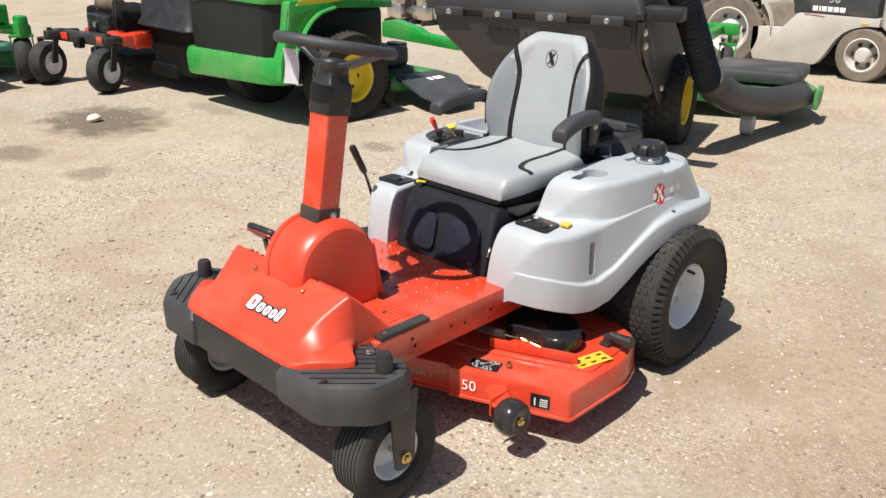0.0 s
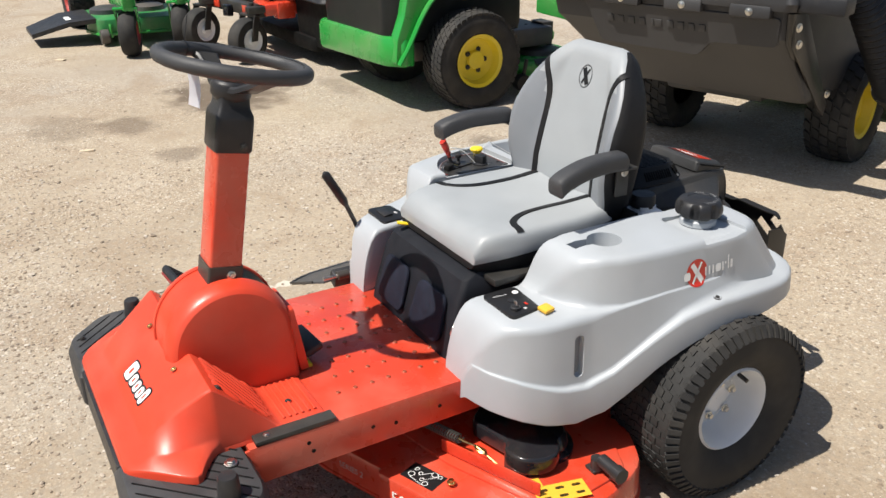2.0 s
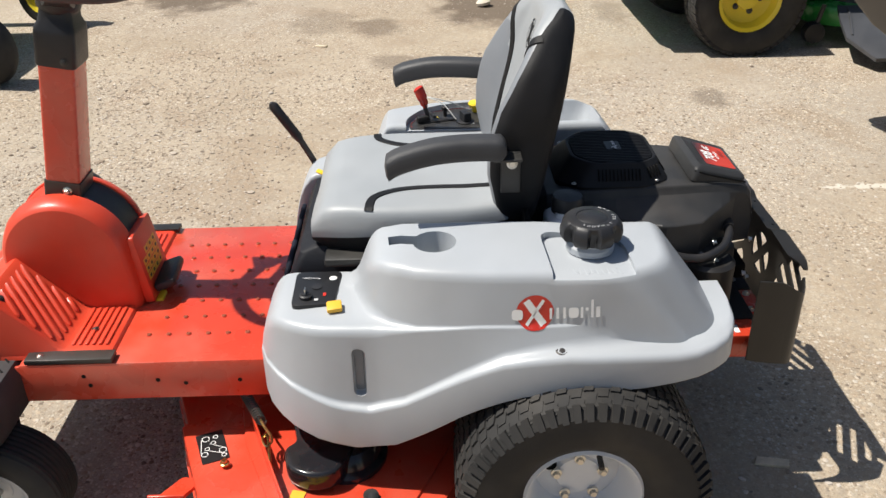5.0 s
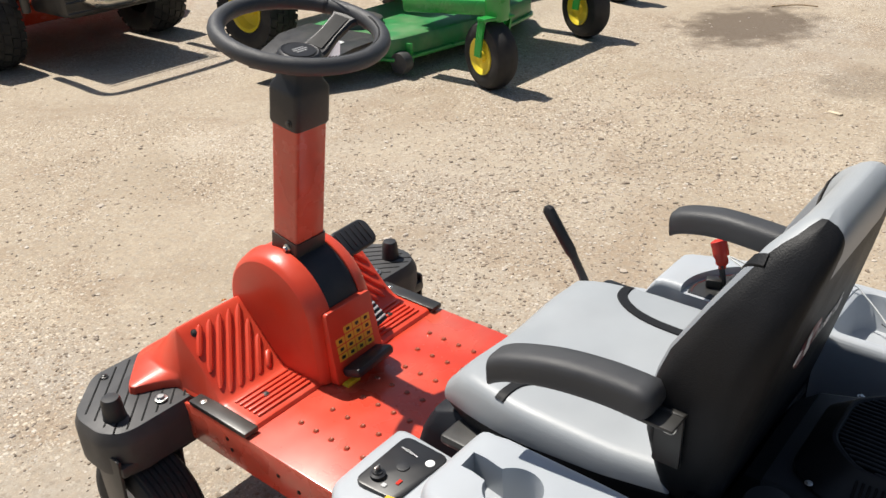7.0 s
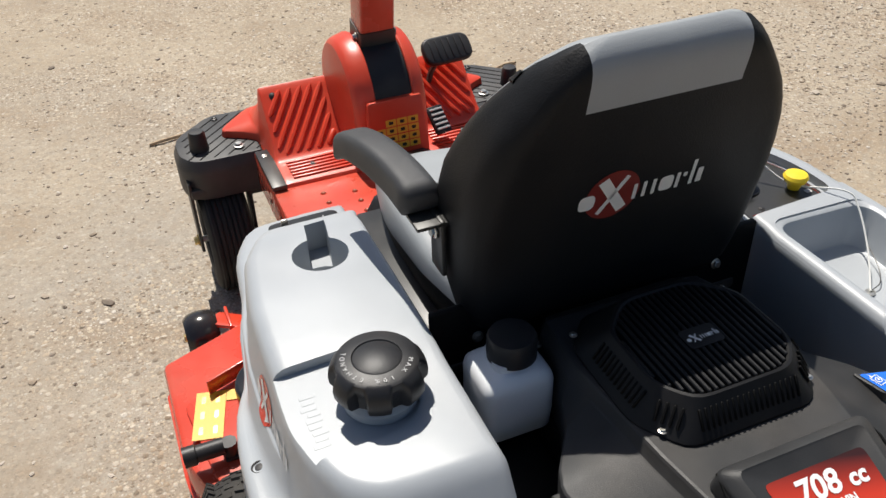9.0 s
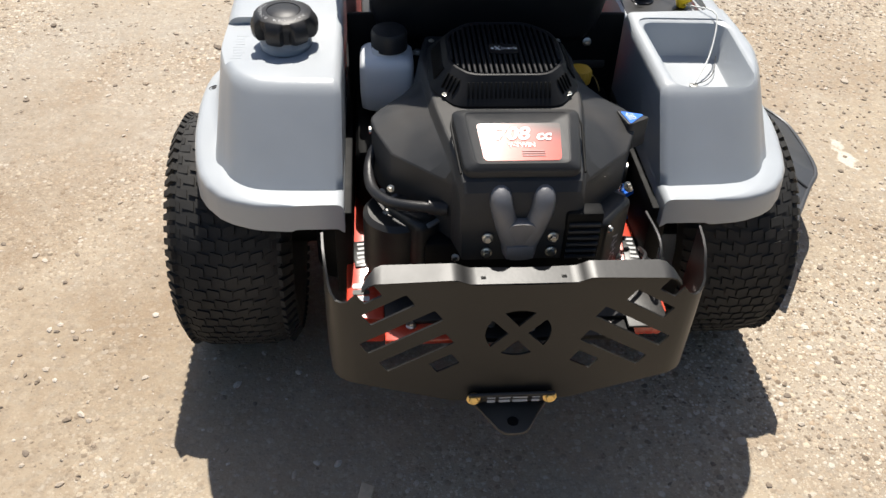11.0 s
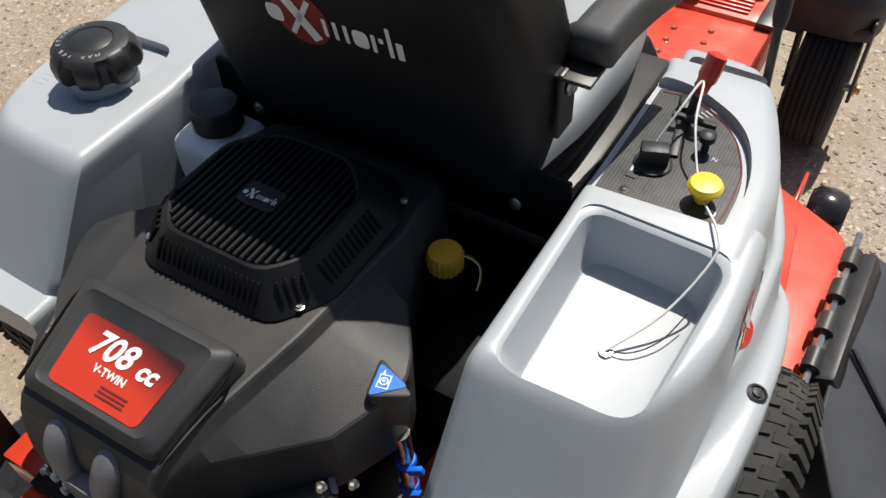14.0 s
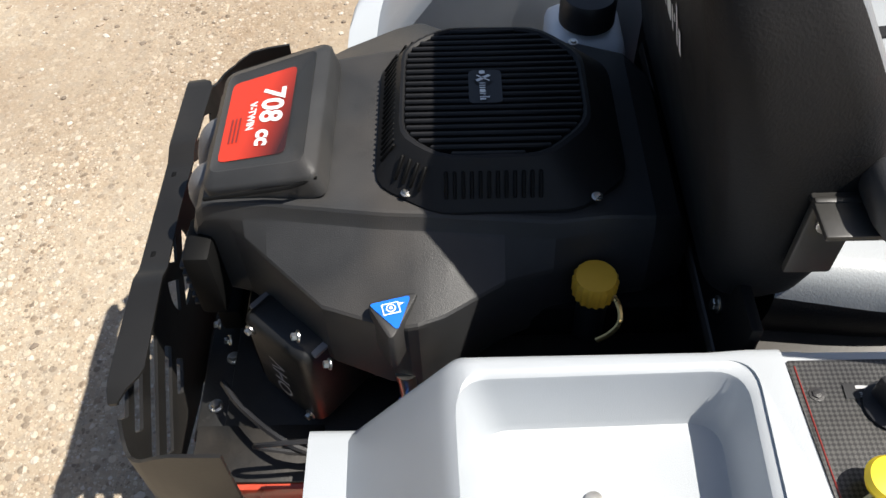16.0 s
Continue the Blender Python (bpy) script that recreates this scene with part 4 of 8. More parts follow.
# diagonal ribs of the footrests
for sx in (1, -1):
    slope = frame_at((0.19 * sx, -1.178, 0.4875), (1, 0, 0), (0, -0.13, 0.137))
    for i in range(8):
        o = -0.1 + i * 0.027
        a, b = Vector((o + 0.05, -0.085)), Vector((o - 0.055, 0.078))
        lim = 0.074
        pa, pb = a, b
        if a.x > lim:
            pa = a + (b - a) * ((lim - a.x) / (b.x - a.x))
        if b.x < -lim:
            pb = a + (b - a) * ((-lim - a.x) / (b.x - a.x))
        if a.x < -lim or b.x > lim:
            continue
        if (pb - pa).length < 0.02:
            continue
        pa.x, pb.x = pa.x * sx, pb.x * sx
        part("foot_rib", tube([slope @ Vector((*pa, 0.001)), slope @ Vector((*(pa * 0.9 + pb * 0.1), 0.004)), slope @ Vector((*(pa * 0.1 + pb * 0.9), 0.004)), slope @ Vector((*pb, 0.001))], [0.003, 0.0075, 0.0075, 0.003], 8), RED, hd)
    for i in range(6):
        part("pad_rib", rbox((0.185 * sx, -1.093 + i * 0.015, 0.4155), (0.15, 0.0075, 0.006), 0.0025), RED, hd)
    bolt("hood_screw", (0.243 * sx, -1.228, 0.533), (0, 0.7, 0.7), hd, 0.006, 0.004, STEEL_B)
    bolt("hood_screw", (0.115 * sx, -1.29, 0.532), (0, -0.4, 0.9), hd, 0.005, 0.003, BRASS)
    bolt("hood_screw", (0.2 * sx, -1.062, 0.417), (0, 0, 1), hd, 0.005, 0.003, STEEL_B)
    part("edge_strip", rbox((0.3 * sx, -1.085, 0.411), (0.036, 0.19, 0.012), 0.002), STEEL_B, mower, "black steel edge strip")
    bolt("strip_screw", (0.3 * sx, -1.15, 0.417), (0, 0, 1), mower, 0.005, 0.003)


# central dome: two thick round cheeks with the column slot between them
def dome_ring(x, k, cy=-1.142, cz=0.537, r0=0.155):
    r = r0 * k
    ring = [(x, -1.335 + (1 - k) * 0.1, 0.405), (x, -1.318 + (1 - k) * 0.1, 0.5)]
    for i in range(33):
        a = radians(-8 + 190 * i / 32)
        ring.append((x, cy - math.cos(a) * r, cz + math.sin(a) * r))
    ring += [(x, cy + r * 1.005 + 0.004, 0.5), (x, cy + r + 0.01, 0.405)]
    return ring


def dome_side(sx):
    return loft([dome_ring((0.046 + (x - 0.046) * (1 if sx > 0 else 0.72)) * sx, k) for x, k in ((0.046, 0.965), (0.049, 0.98), (0.058, 0.98), (0.075, 0.95), (0.086, 0.925), (0.093, 0.895), (0.098, 0.85), (0.103, 0.6))])


part("column_cover", join(dome_side(1), dome_side(-1)), RED, mower, "red rounded steering column cover", sharp=26)
front = [p for p in dome_ring(0, 0.95) if p[1] < -1.15 or p[2] < 0.41]
part("cover_nose", loft([[(x, p[1], p[2]) for p in front] + [(x, -1.16, 0.405)] for x in (-0.047, 0.047)]), RED, mower)
part("column_boot", loft([dome_ring(x, 0.94) for x in (-0.0455, 0.0455)]), BLACK, mower, "black filler inside the column cover")
rear_plate = prism(fillet([(-0.08, -0.09), (0.072, -0.09), (0.064, 0.085), (-0.072, 0.085)], 0.008, 3), -0.01, 0.012, 0.003)
rp_m = frame_at((0, -0.984, 0.495), (-1, 0, 0), (0, -0.025, 0.17))
rp = part("cover_plate", moved(rear_plate, rp_m), RED, mower, "red cover plate with yellow warning label")
for r_ in range(4):
    for c_ in range(4):
        if r_ == 3 and c_ == 0:
            continue
        decal("warning_label", flat(rect(0.026, 0.017, 0.002, (-0.048 + c_ * 0.0278, -0.03 + r_ * 0.0195))), rp_m, YLABEL, rp, 0.0125)
        decal("label_bar", flat(rect(0.011, 0.008, 0.003, (-0.048 + c_ * 0.0278, -0.03 + r_ * 0.0195))), rp_m, LBLACK, rp, 0.013)
part("parking_pedal", join(rbox((0.0, -0.94, 0.442), (0.125, 0.055, 0.024), 0.01, (18, 0, 4)), rbox((0.0, -0.965, 0.432), (0.03, 0.06, 0.012), 0.003)), BLACK, mower, "black pedal at the foot of the column")
part("pedal_spring_plate", rbox((0.045, -0.955, 0.405), (0.04, 0.02, 0.01), 0.002), YELLOW, mower)
# drive pedals on the far side
pd = pose(-0.211, -1.186, 0.583, -42, 0, 4)
dp = part("drive_pedal", moved(prism(rect(0.135, 0.075, 0.03, n=6), -0.003, 0.016, 0.007, seg=3), pd), BLACK, mower, "black rubber drive pedal on a red steel plate")
part("pedal_plate", moved(prism(rect(0.128, 0.066, 0.026, n=5), -0.009, -0.003, 0.001), pd), LDRED, dp)
for i in range(6):
    part("pedal_rib", moved(rbox((-0.045 + i * 0.018, 0, 0.0165), (0.006, 0.055, 0.004), 0.0015), pd), BLACK, dp)
for x in (-0.035, 0.03):
    part("plate_hole", moved(lathe([(0.006, -0.0095), (0.006, -0.009)], n=12), pd @ pose(x, 0, 0)), LGREY, dp)
part("pedal_arm", tube([(-0.2, -1.195, 0.575), (-0.17, -1.2, 0.52), (-0.15, -1.2, 0.45)], 0.008, 8), STEEL_B, mower)
part("reverse_pedal", moved(rbox((0, 0, 0), (0.045, 0.075, 0.012), 0.005), pose(-0.13, -1.05, 0.466, -42, 0, 10)), BLACK, mower, "small ribbed reverse pedal")
for i in range(5):
    part("pedal_rib", moved(rbox((0, -0.026 + i * 0.013, 0.008), (0.036, 0.005, 0.004), 0.001), pose(-0.13, -1.05, 0.466, -42, 0, 10)), LGREY, mower)

# steering column
lean = Vector((0, 0.055, 0.31)).normalized()
cm = frame_at((0, -1.135, 0.66), (1, 0, 0), lean.cross(Vector((1, 0, 0))))
col = loft([[cm @ Vector((p.x, p.y, z)) for p in fillet([(-0.042, -0.038), (0.042, -0.038), (0.042, 0.038), (-0.042, 0.038)], 0.007, 3)] for z in (-0.05, 0.345)])
part("steering_column", col, REDM, mower, "red square steering column")
part("column_collar", loft([[cm @ Vector((p.x, p.y, z)) for p in fillet([(-0.045, -0.041), (0.045, -0.041), (0.045, 0.041), (-0.045, 0.041)], 0.006, 3)] for z in (-0.09, 0.055)]), STEEL_B, mower)
bolt("collar_bolt", cm @ Vector((0.045, 0.012, 0.035)), (1, 0, 0), mower, 0.007, 0.008)
bolt("collar_bolt", cm @ Vector((-0.045, 0.012, 0.035)), (-1, 0, 0), mower, 0.007, 0.008)
capr = [(0.045, 0.041, 0.325), (0.047, 0.043, 0.33), (0.047, 0.043, 0.395), (0.045, 0.042, 0.408), (0.036, 0.036, 0.422), (0.033, 0.033, 0.45), (0.036, 0.036, 0.47)]
part("column_cap", loft([[cm @ Vector((p.x, p.y, z)) for p in fillet([(-a, -b), (a, -b), (a, b), (-a, b)], 0.012, 4)] for a, b, z in capr]), BLACK, mower, "black plastic column cap")
bolt("cap_screw", cm @ Vector((0.047, 0.02, 0.34)), (1, 0, 0), mower, 0.006, 0.004, STEEL_B)
# steering wheel
wm = frame_at((0.0, -1.052, 1.128), (1, 0, 0), (0, 1, -0.22))
sw = part("steering_wheel", moved(lathe([(0.03, -0.045), (0.044, -0.03), (0.046, -0.008), (0.042, 0.0), (0.037, 0.003), (0.033, 0.0015), (0.001, 0.003)], n=36), wm), BLACK, mower, "black two-spoke steering wheel with stitched grip")
R, RH = 0.158, 0.04
part("rim", loft([[wm @ Vector(((R + 0.0165 * math.cos(b)) * math.cos(a), (R + 0.0165 * math.cos(b)) * math.sin(a), RH + (0.0165 + 0.0003 * math.cos(24 * a)) * math.sin(b))) for b in [2 * math.pi * j / 14 for j in range(14)]] for a in [2 * math.pi * i / 96 for i in range(97)]], caps=False), FOAM, sw, sharp=60)
for a in (188, 18):
    ca, sa = math.cos(radians(a)), math.sin(radians(a))
    def q(r_, w, z, t=0.009):
        return [wm @ Vector((ca * r_ - sa * w * s1, sa * r_ + ca * w * s1, z + t1)) for s1, t1 in ((-1, -t), (1, -t), (1, 0), (0.85, t * 0.6), (-0.85, t * 0.6), (-1, 0))]
    sp = part("spoke", loft([q(0.02, 0.034, -0.012), q(0.05, 0.03, -0.008), q(0.09, 0.023, 0.01), q(0.13, 0.026, 0.03), q(0.152, 0.038, 0.038), q(0.16, 0.05, 0.041)]), BLACK, sw, sharp=25)
    part("spoke_inlay", loft([[wm @ Vector((ca * r_ - sa * w * s1, sa * r_ + ca * w * s1, z + t1)) for s1, t1 in ((-1, 0), (1, 0), (1, 0.002), (-1, 0.002))] for r_, w, z in ((0.045, 0.018, -0.003), (0.09, 0.016, 0.0162), (0.132, 0.017, 0.036))]), RUBBER, sp)
# stitching along the inner grip
for k in range(44):
    a = radians(60 + k * 2.4)
    part("stitch", moved(rbox((0, 0, 0), (0.006, 0.002, 0.002), 0.0006, (0, 0, 35), seg=1), wm @ pose((R - 0.0075) * math.cos(a), (R - 0.0075) * math.sin(a), RH + 0.0152, 0, 0, math.degrees(a) + 90)), LBLACK, sw)
part("cable_tie", loft([[wm @ Vector(((R + 0.018 * math.cos(b)) * math.cos(a), (R + 0.018 * math.cos(b)) * math.sin(a), RH + 0.018 * math.sin(b))) for b in [2 * math.pi * j / 14 for j in range(14)]] for a in (radians(206), radians(208.5))]), LBLACK, sw)
part("cable_tie_tail", tube([wm @ Vector((R * math.cos(radians(207)), R * math.sin(radians(207)), RH + 0.017)), wm @ Vector((R * math.cos(radians(206)) - 0.004, R * math.sin(radians(206)), RH + 0.075))], 0.0012, 5), LBLACK, sw)
decal("hub_badge", flat(disc(0.033, ry=0.031)), wm, LBLACK, sw, 0.0035)
for i in range(3):
    decal("badge_bar", flat(rect(0.036 - 0.008 * abs(i - 1), 0.002, 0, (0, -0.007 + i * 0.007))), wm, LGREY, sw, 0.004)
tag = bmesh.new()
tag_rows = [[tag.verts.new((x, y + 0.006 * math.sin(k * 0.9), z)) for x, y in ((-0.16, -1.112), (-0.108, -1.1))] for k, z in enumerate((1.15, 1.125, 1.1, 1.075, 1.05))]
for a, b in zip(tag_rows, tag_rows[1:]):
    tag.faces.new((a[0], a[1], b[1], b[0]))
bmesh.ops.solidify(tag, geom=tag.faces[:], thickness=0.0008)
tg = part("price_tag", tag, PAPER)
tagged(tg, "white paper tag hanging from the steering wheel", "tag")

# ---- footplate ----
plate = prism([(-0.315, -1.195), (0.315, -1.195), (0.315, -0.56), (-0.315, -0.56)], 0.392, 0.402, 0.002)
fp = part("footplate", plate, REDM, mower, "red steel footplate with raised grip bumps")
for sx in (1, -1):
    part("side_rail", rbox((0.312 * sx, -0.885, 0.352), (0.008, 0.64, 0.095), 0.003), REDM, fp)
    for y, z in ((-1.05, 0.345), (-1.06, 0.37), (-0.9, 0.355), (-0.84, 0.345), (-0.72, 0.35)):
        part("rail_hole", lathe([(0.005, 0), (0.005, 0.0012)], (0.3158 * sx, y, z), "x", 12), PAN_D, fp)
part("cross_rail", rbox((0, -1.19, 0.35), (0.62, 0.01, 0.09), 0.003), REDM, fp)
bump_mesh = mesh_of(lathe([(0.0075, 0), (0.006, 0.002), (0.0042, 0.004), (0.0038, 0.0035), (0.0005, 0.0028)], n=10), REDM)
bump_mesh.materials.append(BUMPS)
for p in bump_mesh.polygons:
    if p.center.z > 0.0025:
        p.material_index = 1
for i in range(7):
    for j in range(9):
        x = -0.21 + i * 0.07
        y = -0.94 + j * 0.045 + (0.022 if i % 2 else 0)
        if y < -0.92 and abs(x) < 0.1:
            continue
        b = new("grip_bump", bump_mesh)
        b.parent = fp
        b.location = (x, y, 0.402)


# ---- cutting deck ----
outl = [(0.655, -0.742), (0.29, -0.884), (0.284, -0.87), (0.08, -0.95), (-0.08, -0.95), (-0.3, -0.88), (-0.6, -0.72), (-0.61, -0.35), (-0.4, -0.2), (0.4, -0.2), (0.6, -0.3), (0.655, -0.45)]
o2 = fillet(outl, [0.012, 0.006, 0.003, 0.03, 0.03, 0.03, 0.03, 0.03, 0.03, 0.03, 0.05, 0.05], 3)
cx = Vector((0.02, -0.55))
ring = lambda k, z: [Vector((p.x + (cx.x - p.x) * k, p.y + (cx.y - p.y) * k, z)) for p in o2]
deck_bm = loft([ring(0.0, 0.097), ring(-0.01, 0.1), ring(-0.01, 0.108), ring(0.0, 0.11), ring(0.004, 0.187), ring(0.01, 0.194), ring(0.025, 0.197)])
deck = part("cutting_deck", deck_bm, REDM, mower, "red pressed-steel cutting deck", sharp=30)
part("deck_step", prism(fillet([(0.36, -0.72), (0.63, -0.6), (0.6, -0.36), (0.3, -0.22), (-0.5, -0.22), (-0.55, -0.4), (-0.5, -0.72), (0.0, -0.8)], 0.03, 3), 0.192, 0.204, 0.004), REDM, deck)
part("deck_rib", moved(rbox((0, 0, 0), (0.29, 0.004, 0.035), 0.001), pose(0.44, -0.655, 0.225, 0, 0, 22)), REDM, deck)
part("spindle_cover", loft([[(0.4 + k * math.cos(a) * (1.35 if math.cos(a) < 0 else 1), -0.48 + k * math.sin(a) * 0.82, z) for a in [2 * math.pi * i / 40 for i in range(40)]] for k, z in ((0.1, 0.205), (0.1, 0.216), (0.085, 0.224), (0.078, 0.248), (0.07, 0.256), (0.01, 0.259))]), GLOSSB, deck, "glossy black belt cover")
arm_o = [(0.2, -0.5), (0.3, -0.62), (0.42, -0.59), (0.44, -0.615), (0.5, -0.605), (0.53, -0.55), (0.52, -0.5), (0.45, -0.46), (0.36, -0.5), (0.26, -0.46)]
part("belt_cover", prism(fillet(arm_o, [0.02, 0.02, 0.015, 0.015, 0.03, 0.03, 0.03, 0.03, 0.02, 0.02], 4), 0.214, 0.262, 0.008, seg=3), GLOSSB, deck, "glossy black belt cover arm")
part("cover_step", prism(fillet([(0.43, -0.612), (0.49, -0.602), (0.515, -0.55), (0.45, -0.54)], 0.014, 4), 0.2, 0.235, 0.005), GLOSSB, deck)
part("cover_tab", rbox((0.485, -0.565, 0.222), (0.03, 0.02, 0.03), 0.004, (0, 0, 30)), STEEL_B, deck)
bolt("deck_bolt", (0.425, -0.753, 0.205), (0, 0, 1), deck, 0.007, 0.01, BRASS)
part("wash_port", join(lathe([(0.017, 0), (0.017, 0.05), (0.02, 0.052), (0.02, 0.075)], (0.575, -0.42, 0.24), "x", 10), tube([(0.565, -0.425, 0.21), (0.565, -0.425, 0.242)], 0.016, 10), rbox((0.56, -0.425, 0.21), (0.035, 0.035, 0.008), 0.002)), BLACK, deck, "black hose wash-out fitting")
# tension spring and hook
sp = [(0.25 + 0.095 * t, -0.738 + 0.057 * t + 0.012 * math.cos(t * 2 * math.pi * 16), 0.275 - 0.02 * t + 0.012 * math.sin(t * 2 * math.pi * 16)) for t in [i / 160 for i in range(161)]]
part("deck_spring", tube(sp, 0.0022, 5), STEEL_B, deck)
part("spring_hook", tube(curve([(0.343, -0.682, 0.256), (0.36, -0.672, 0.252), (0.385, -0.655, 0.248), (0.41, -0.648, 0.25), (0.425, -0.658, 0.252), (0.405, -0.668, 0.255), (0.39, -0.66, 0.253), (0.46, -0.645, 0.24)], 5), 0.003, 6), BRASS, deck)
# labels
lm = frame_at((0.362, -0.794, 0.198), (0.93, 0.36, 0), (-0.36, 0.93, 0))
decal("belt_label", flat(rect(0.1, 0.06)), lm, LBLACK, deck, 0.0006)
pulleys = [(-0.03, -0.01, 0.009), (-0.03, 0.012, 0.006), (-0.012, 0.004, 0.006), (0.004, -0.012, 0.006), (0.02, -0.02, 0.008), (0.02, 0.02, 0.009), (0.036, 0.02, 0.006)]
for px, py, pr in pulleys:
    bmr = bmesh.new()
    vo = [bmr.verts.new((*p, 0)) for p in disc(pr, (px, py), 18)]
    vi = [bmr.verts.new((*p, 0)) for p in disc(pr - 0.0016, (px, py), 18)]
    for i in range(18):
        bmr.faces.new((vo[i], vo[(i + 1) % 18], vi[(i + 1) % 18], vi[i]))
    decal("belt_mark", bmr, lm, LWHITE, deck, 0.001)
for (x0, y0), (x1, y1) in (((-0.03, -0.02), (0.02, -0.028)), ((0.01, -0.01), (0.03, 0.018)), ((-0.012, -0.004), (0.014, 0.026))):
    a = math.degrees(math.atan2(y1 - y0, x1 - x0))
    decal("belt_mark", flat(rect(math.hypot(x1 - x0, y1 - y0), 0.0014)), lm @ pose((x0 + x1) / 2, (y0 + y1) / 2, 0, 0, 0, a), LWHITE, deck, 0.001)
fm2 = frame_at((0.36, -0.872, 0.148), (0.93, 0.366, 0), (0, 0, 1))
decal("lettering", text_bm("50", 0.05), fm2, LWHITE, deck, 0.004, deck)
fm3 = frame_at((0.19, -0.915, 0.148), (0.93, 0.366, 0), (0, 0, 1))
decal("lettering", text_bm("SERIES 2", 0.024), fm3, LGREY, deck, 0.004, deck)
fm4 = frame_at((0.575, -0.79, 0.15), (0.93, 0.366, 0), (0, 0, 1))
decal("mower_label", flat(rect(0.06, 0.045)), fm4, LBLACK, deck, 0.003, deck)
for i in range(4):
    decal("label_bar", flat(rect(0.025, 0.003, 0, (0.012, 0.006 - i * 0.007))), fm4, LWHITE, deck, 0.0036, deck)
    decal("label_bar", flat(disc(0.003, (-0.016, 0.006 - i * 0.007), 10)), fm4, LWHITE, deck, 0.0036, deck)
lm2 = frame_at((0.585, -0.545, 0.2055), (0.25, 1, 0), (-1, 0.25, 0))
decal("warning_label", flat(rect(0.13, 0.06)), lm2, YLABEL, deck, 0.0006)
decal("warning_label", flat(rect(0.03, 0.03, 0, (-0.05, 0.046))), lm2, YLABEL, deck, 0.0006)
for i in range(3):
    for j in range(2):
        decal("label_bar", flat(rect(0.022, 0.009, 0.004, (-0.042 + i * 0.042, -0.014 + j * 0.028))), lm2, BRASS, deck, 0.001)
# anti-scalp roller
rl = part("scalp_roller", lathe([(0.012, -0.03), (0.02, -0.036), (0.042, -0.038), (0.052, -0.028), (0.056, -0.012), (0.057, 0), (0.056, 0.012), (0.052, 0.028), (0.042, 0.038), (0.02, 0.036), (0.012, 0.03)], (0.552, -0.885, 0.135), "x", 36), GLOSSB, mower, "black anti-scalp roller in a red bracket")
part("roller_bracket", moved(prism(fillet([(-0.05, -0.02), (0.06, -0.03), (0.06, 0.03), (-0.05, 0.035)], 0.012, 3), -0.004, 0.004, 0.001), frame_at((0.47, -0.86, 0.165), (0.8, -0.5, 0), (0.5, 0.8, 0.2))), REDM, rl)
part("roller_arm", rbox((0.488, -0.87, 0.15), (0.008, 0.08, 0.06), 0.003), REDM, rl)
bolt("roller_bolt", (0.584, -0.885, 0.135), (1, 0, 0), rl, 0.009, 0.01, BRASS)
rr = part("scalp_roller", lathe([(0.012, -0.03), (0.02, -0.036), (0.042, -0.038), (0.052, -0.028), (0.056, -0.012), (0.057, 0), (0.056, 0.012), (0.052, 0.028), (0.042, 0.038), (0.02, 0.036), (0.012, 0.03)], (-0.54, -0.83, 0.135), "x", 36), GLOSSB, mower)
part("roller_arm", rbox((-0.48, -0.82, 0.16), (0.008, 0.1, 0.07), 0.003), REDM, rr)
# discharge chute
def plate_of(faces, thick, bevel, down=True):
    """A folded sheet from its panels."""
    bm = bmesh.new()
    seen_v = {}
    for f in faces:
        for p in f:
            if p not in seen_v:
                seen_v[p] = bm.verts.new(p)
        bm.faces.new([seen_v[p] for p in f])
    bmesh.ops.recalc_face_normals(bm, faces=bm.faces)
    if bm.faces[:][0].normal.z < 0:
        bmesh.ops.reverse_faces(bm, faces=bm.faces)
    bmesh.ops.solidify(bm, geom=bm.faces[:], thickness=thick)
    bmesh.ops.bevel(bm, geom=bm.edges[:], offset=bevel, segments=2, affect="EDGES", profile=0.5, clamp_overlap=True)
    return bm


H0, H1, H2 = (-0.635, -0.63, 0.262), (-0.635, -0.4, 0.285), (-0.645, -0.215, 0.287)
CD, CC, CM, CB, CA = (-0.766, -0.04, 0.186), (-0.868, -0.197, 0.178), (-0.948, -0.38, 0.156), (-0.962, -0.56, 0.137), (-0.9, -0.655, 0.15)
CN = (-0.925, -0.28, 0.167)
chute = part("discharge_chute", plate_of([(H1, H0, CA, CB), (H1, CB, CM), (H1, CM, CN), (H1, CN, CC), (H1, CC, CD, H2)], 0.008, 0.003), CHUTE, mower, "dark grey plastic discharge chute", sharp=12)
part("chute_wall", plate_of([(H2, CD, (-0.752, -0.052, 0.125), (-0.69, -0.12, 0.11), (-0.64, -0.2, 0.14))], 0.008, 0.003), CHUTE, chute)
part("chute_rim", tube(curve([CD, CC, CN, CM, CB, CA], 5), 0.0055, 8), CHUTE, chute)
part("chute_ridge", tube([Vector(H1) + Vector((-0.02, 0.016, 0.0)), Vector(CC)], 0.0045, 6), BLACK, chute)
part("chute_ridge", tube([Vector((-0.7, -0.645, 0.236)), Vector(CA)], 0.004, 6), BLACK, chute)
part("chute_hinge", rbox((-0.632, -0.45, 0.265), (0.05, 0.3, 0.05), 0.01, (0, 25, 0)), BLACK, chute)
for i in range(4):
    part("hinge_knuckle", lathe([(0.016, -0.02), (0.016, 0.02)], (-0.607, -0.57 + i * 0.08, 0.285), "y", 14), STEEL_B, chute)
part("hinge_rod", tube([(-0.607, -0.64, 0.285), (-0.607, -0.28, 0.285)], 0.006, 8), CHROME, chute)

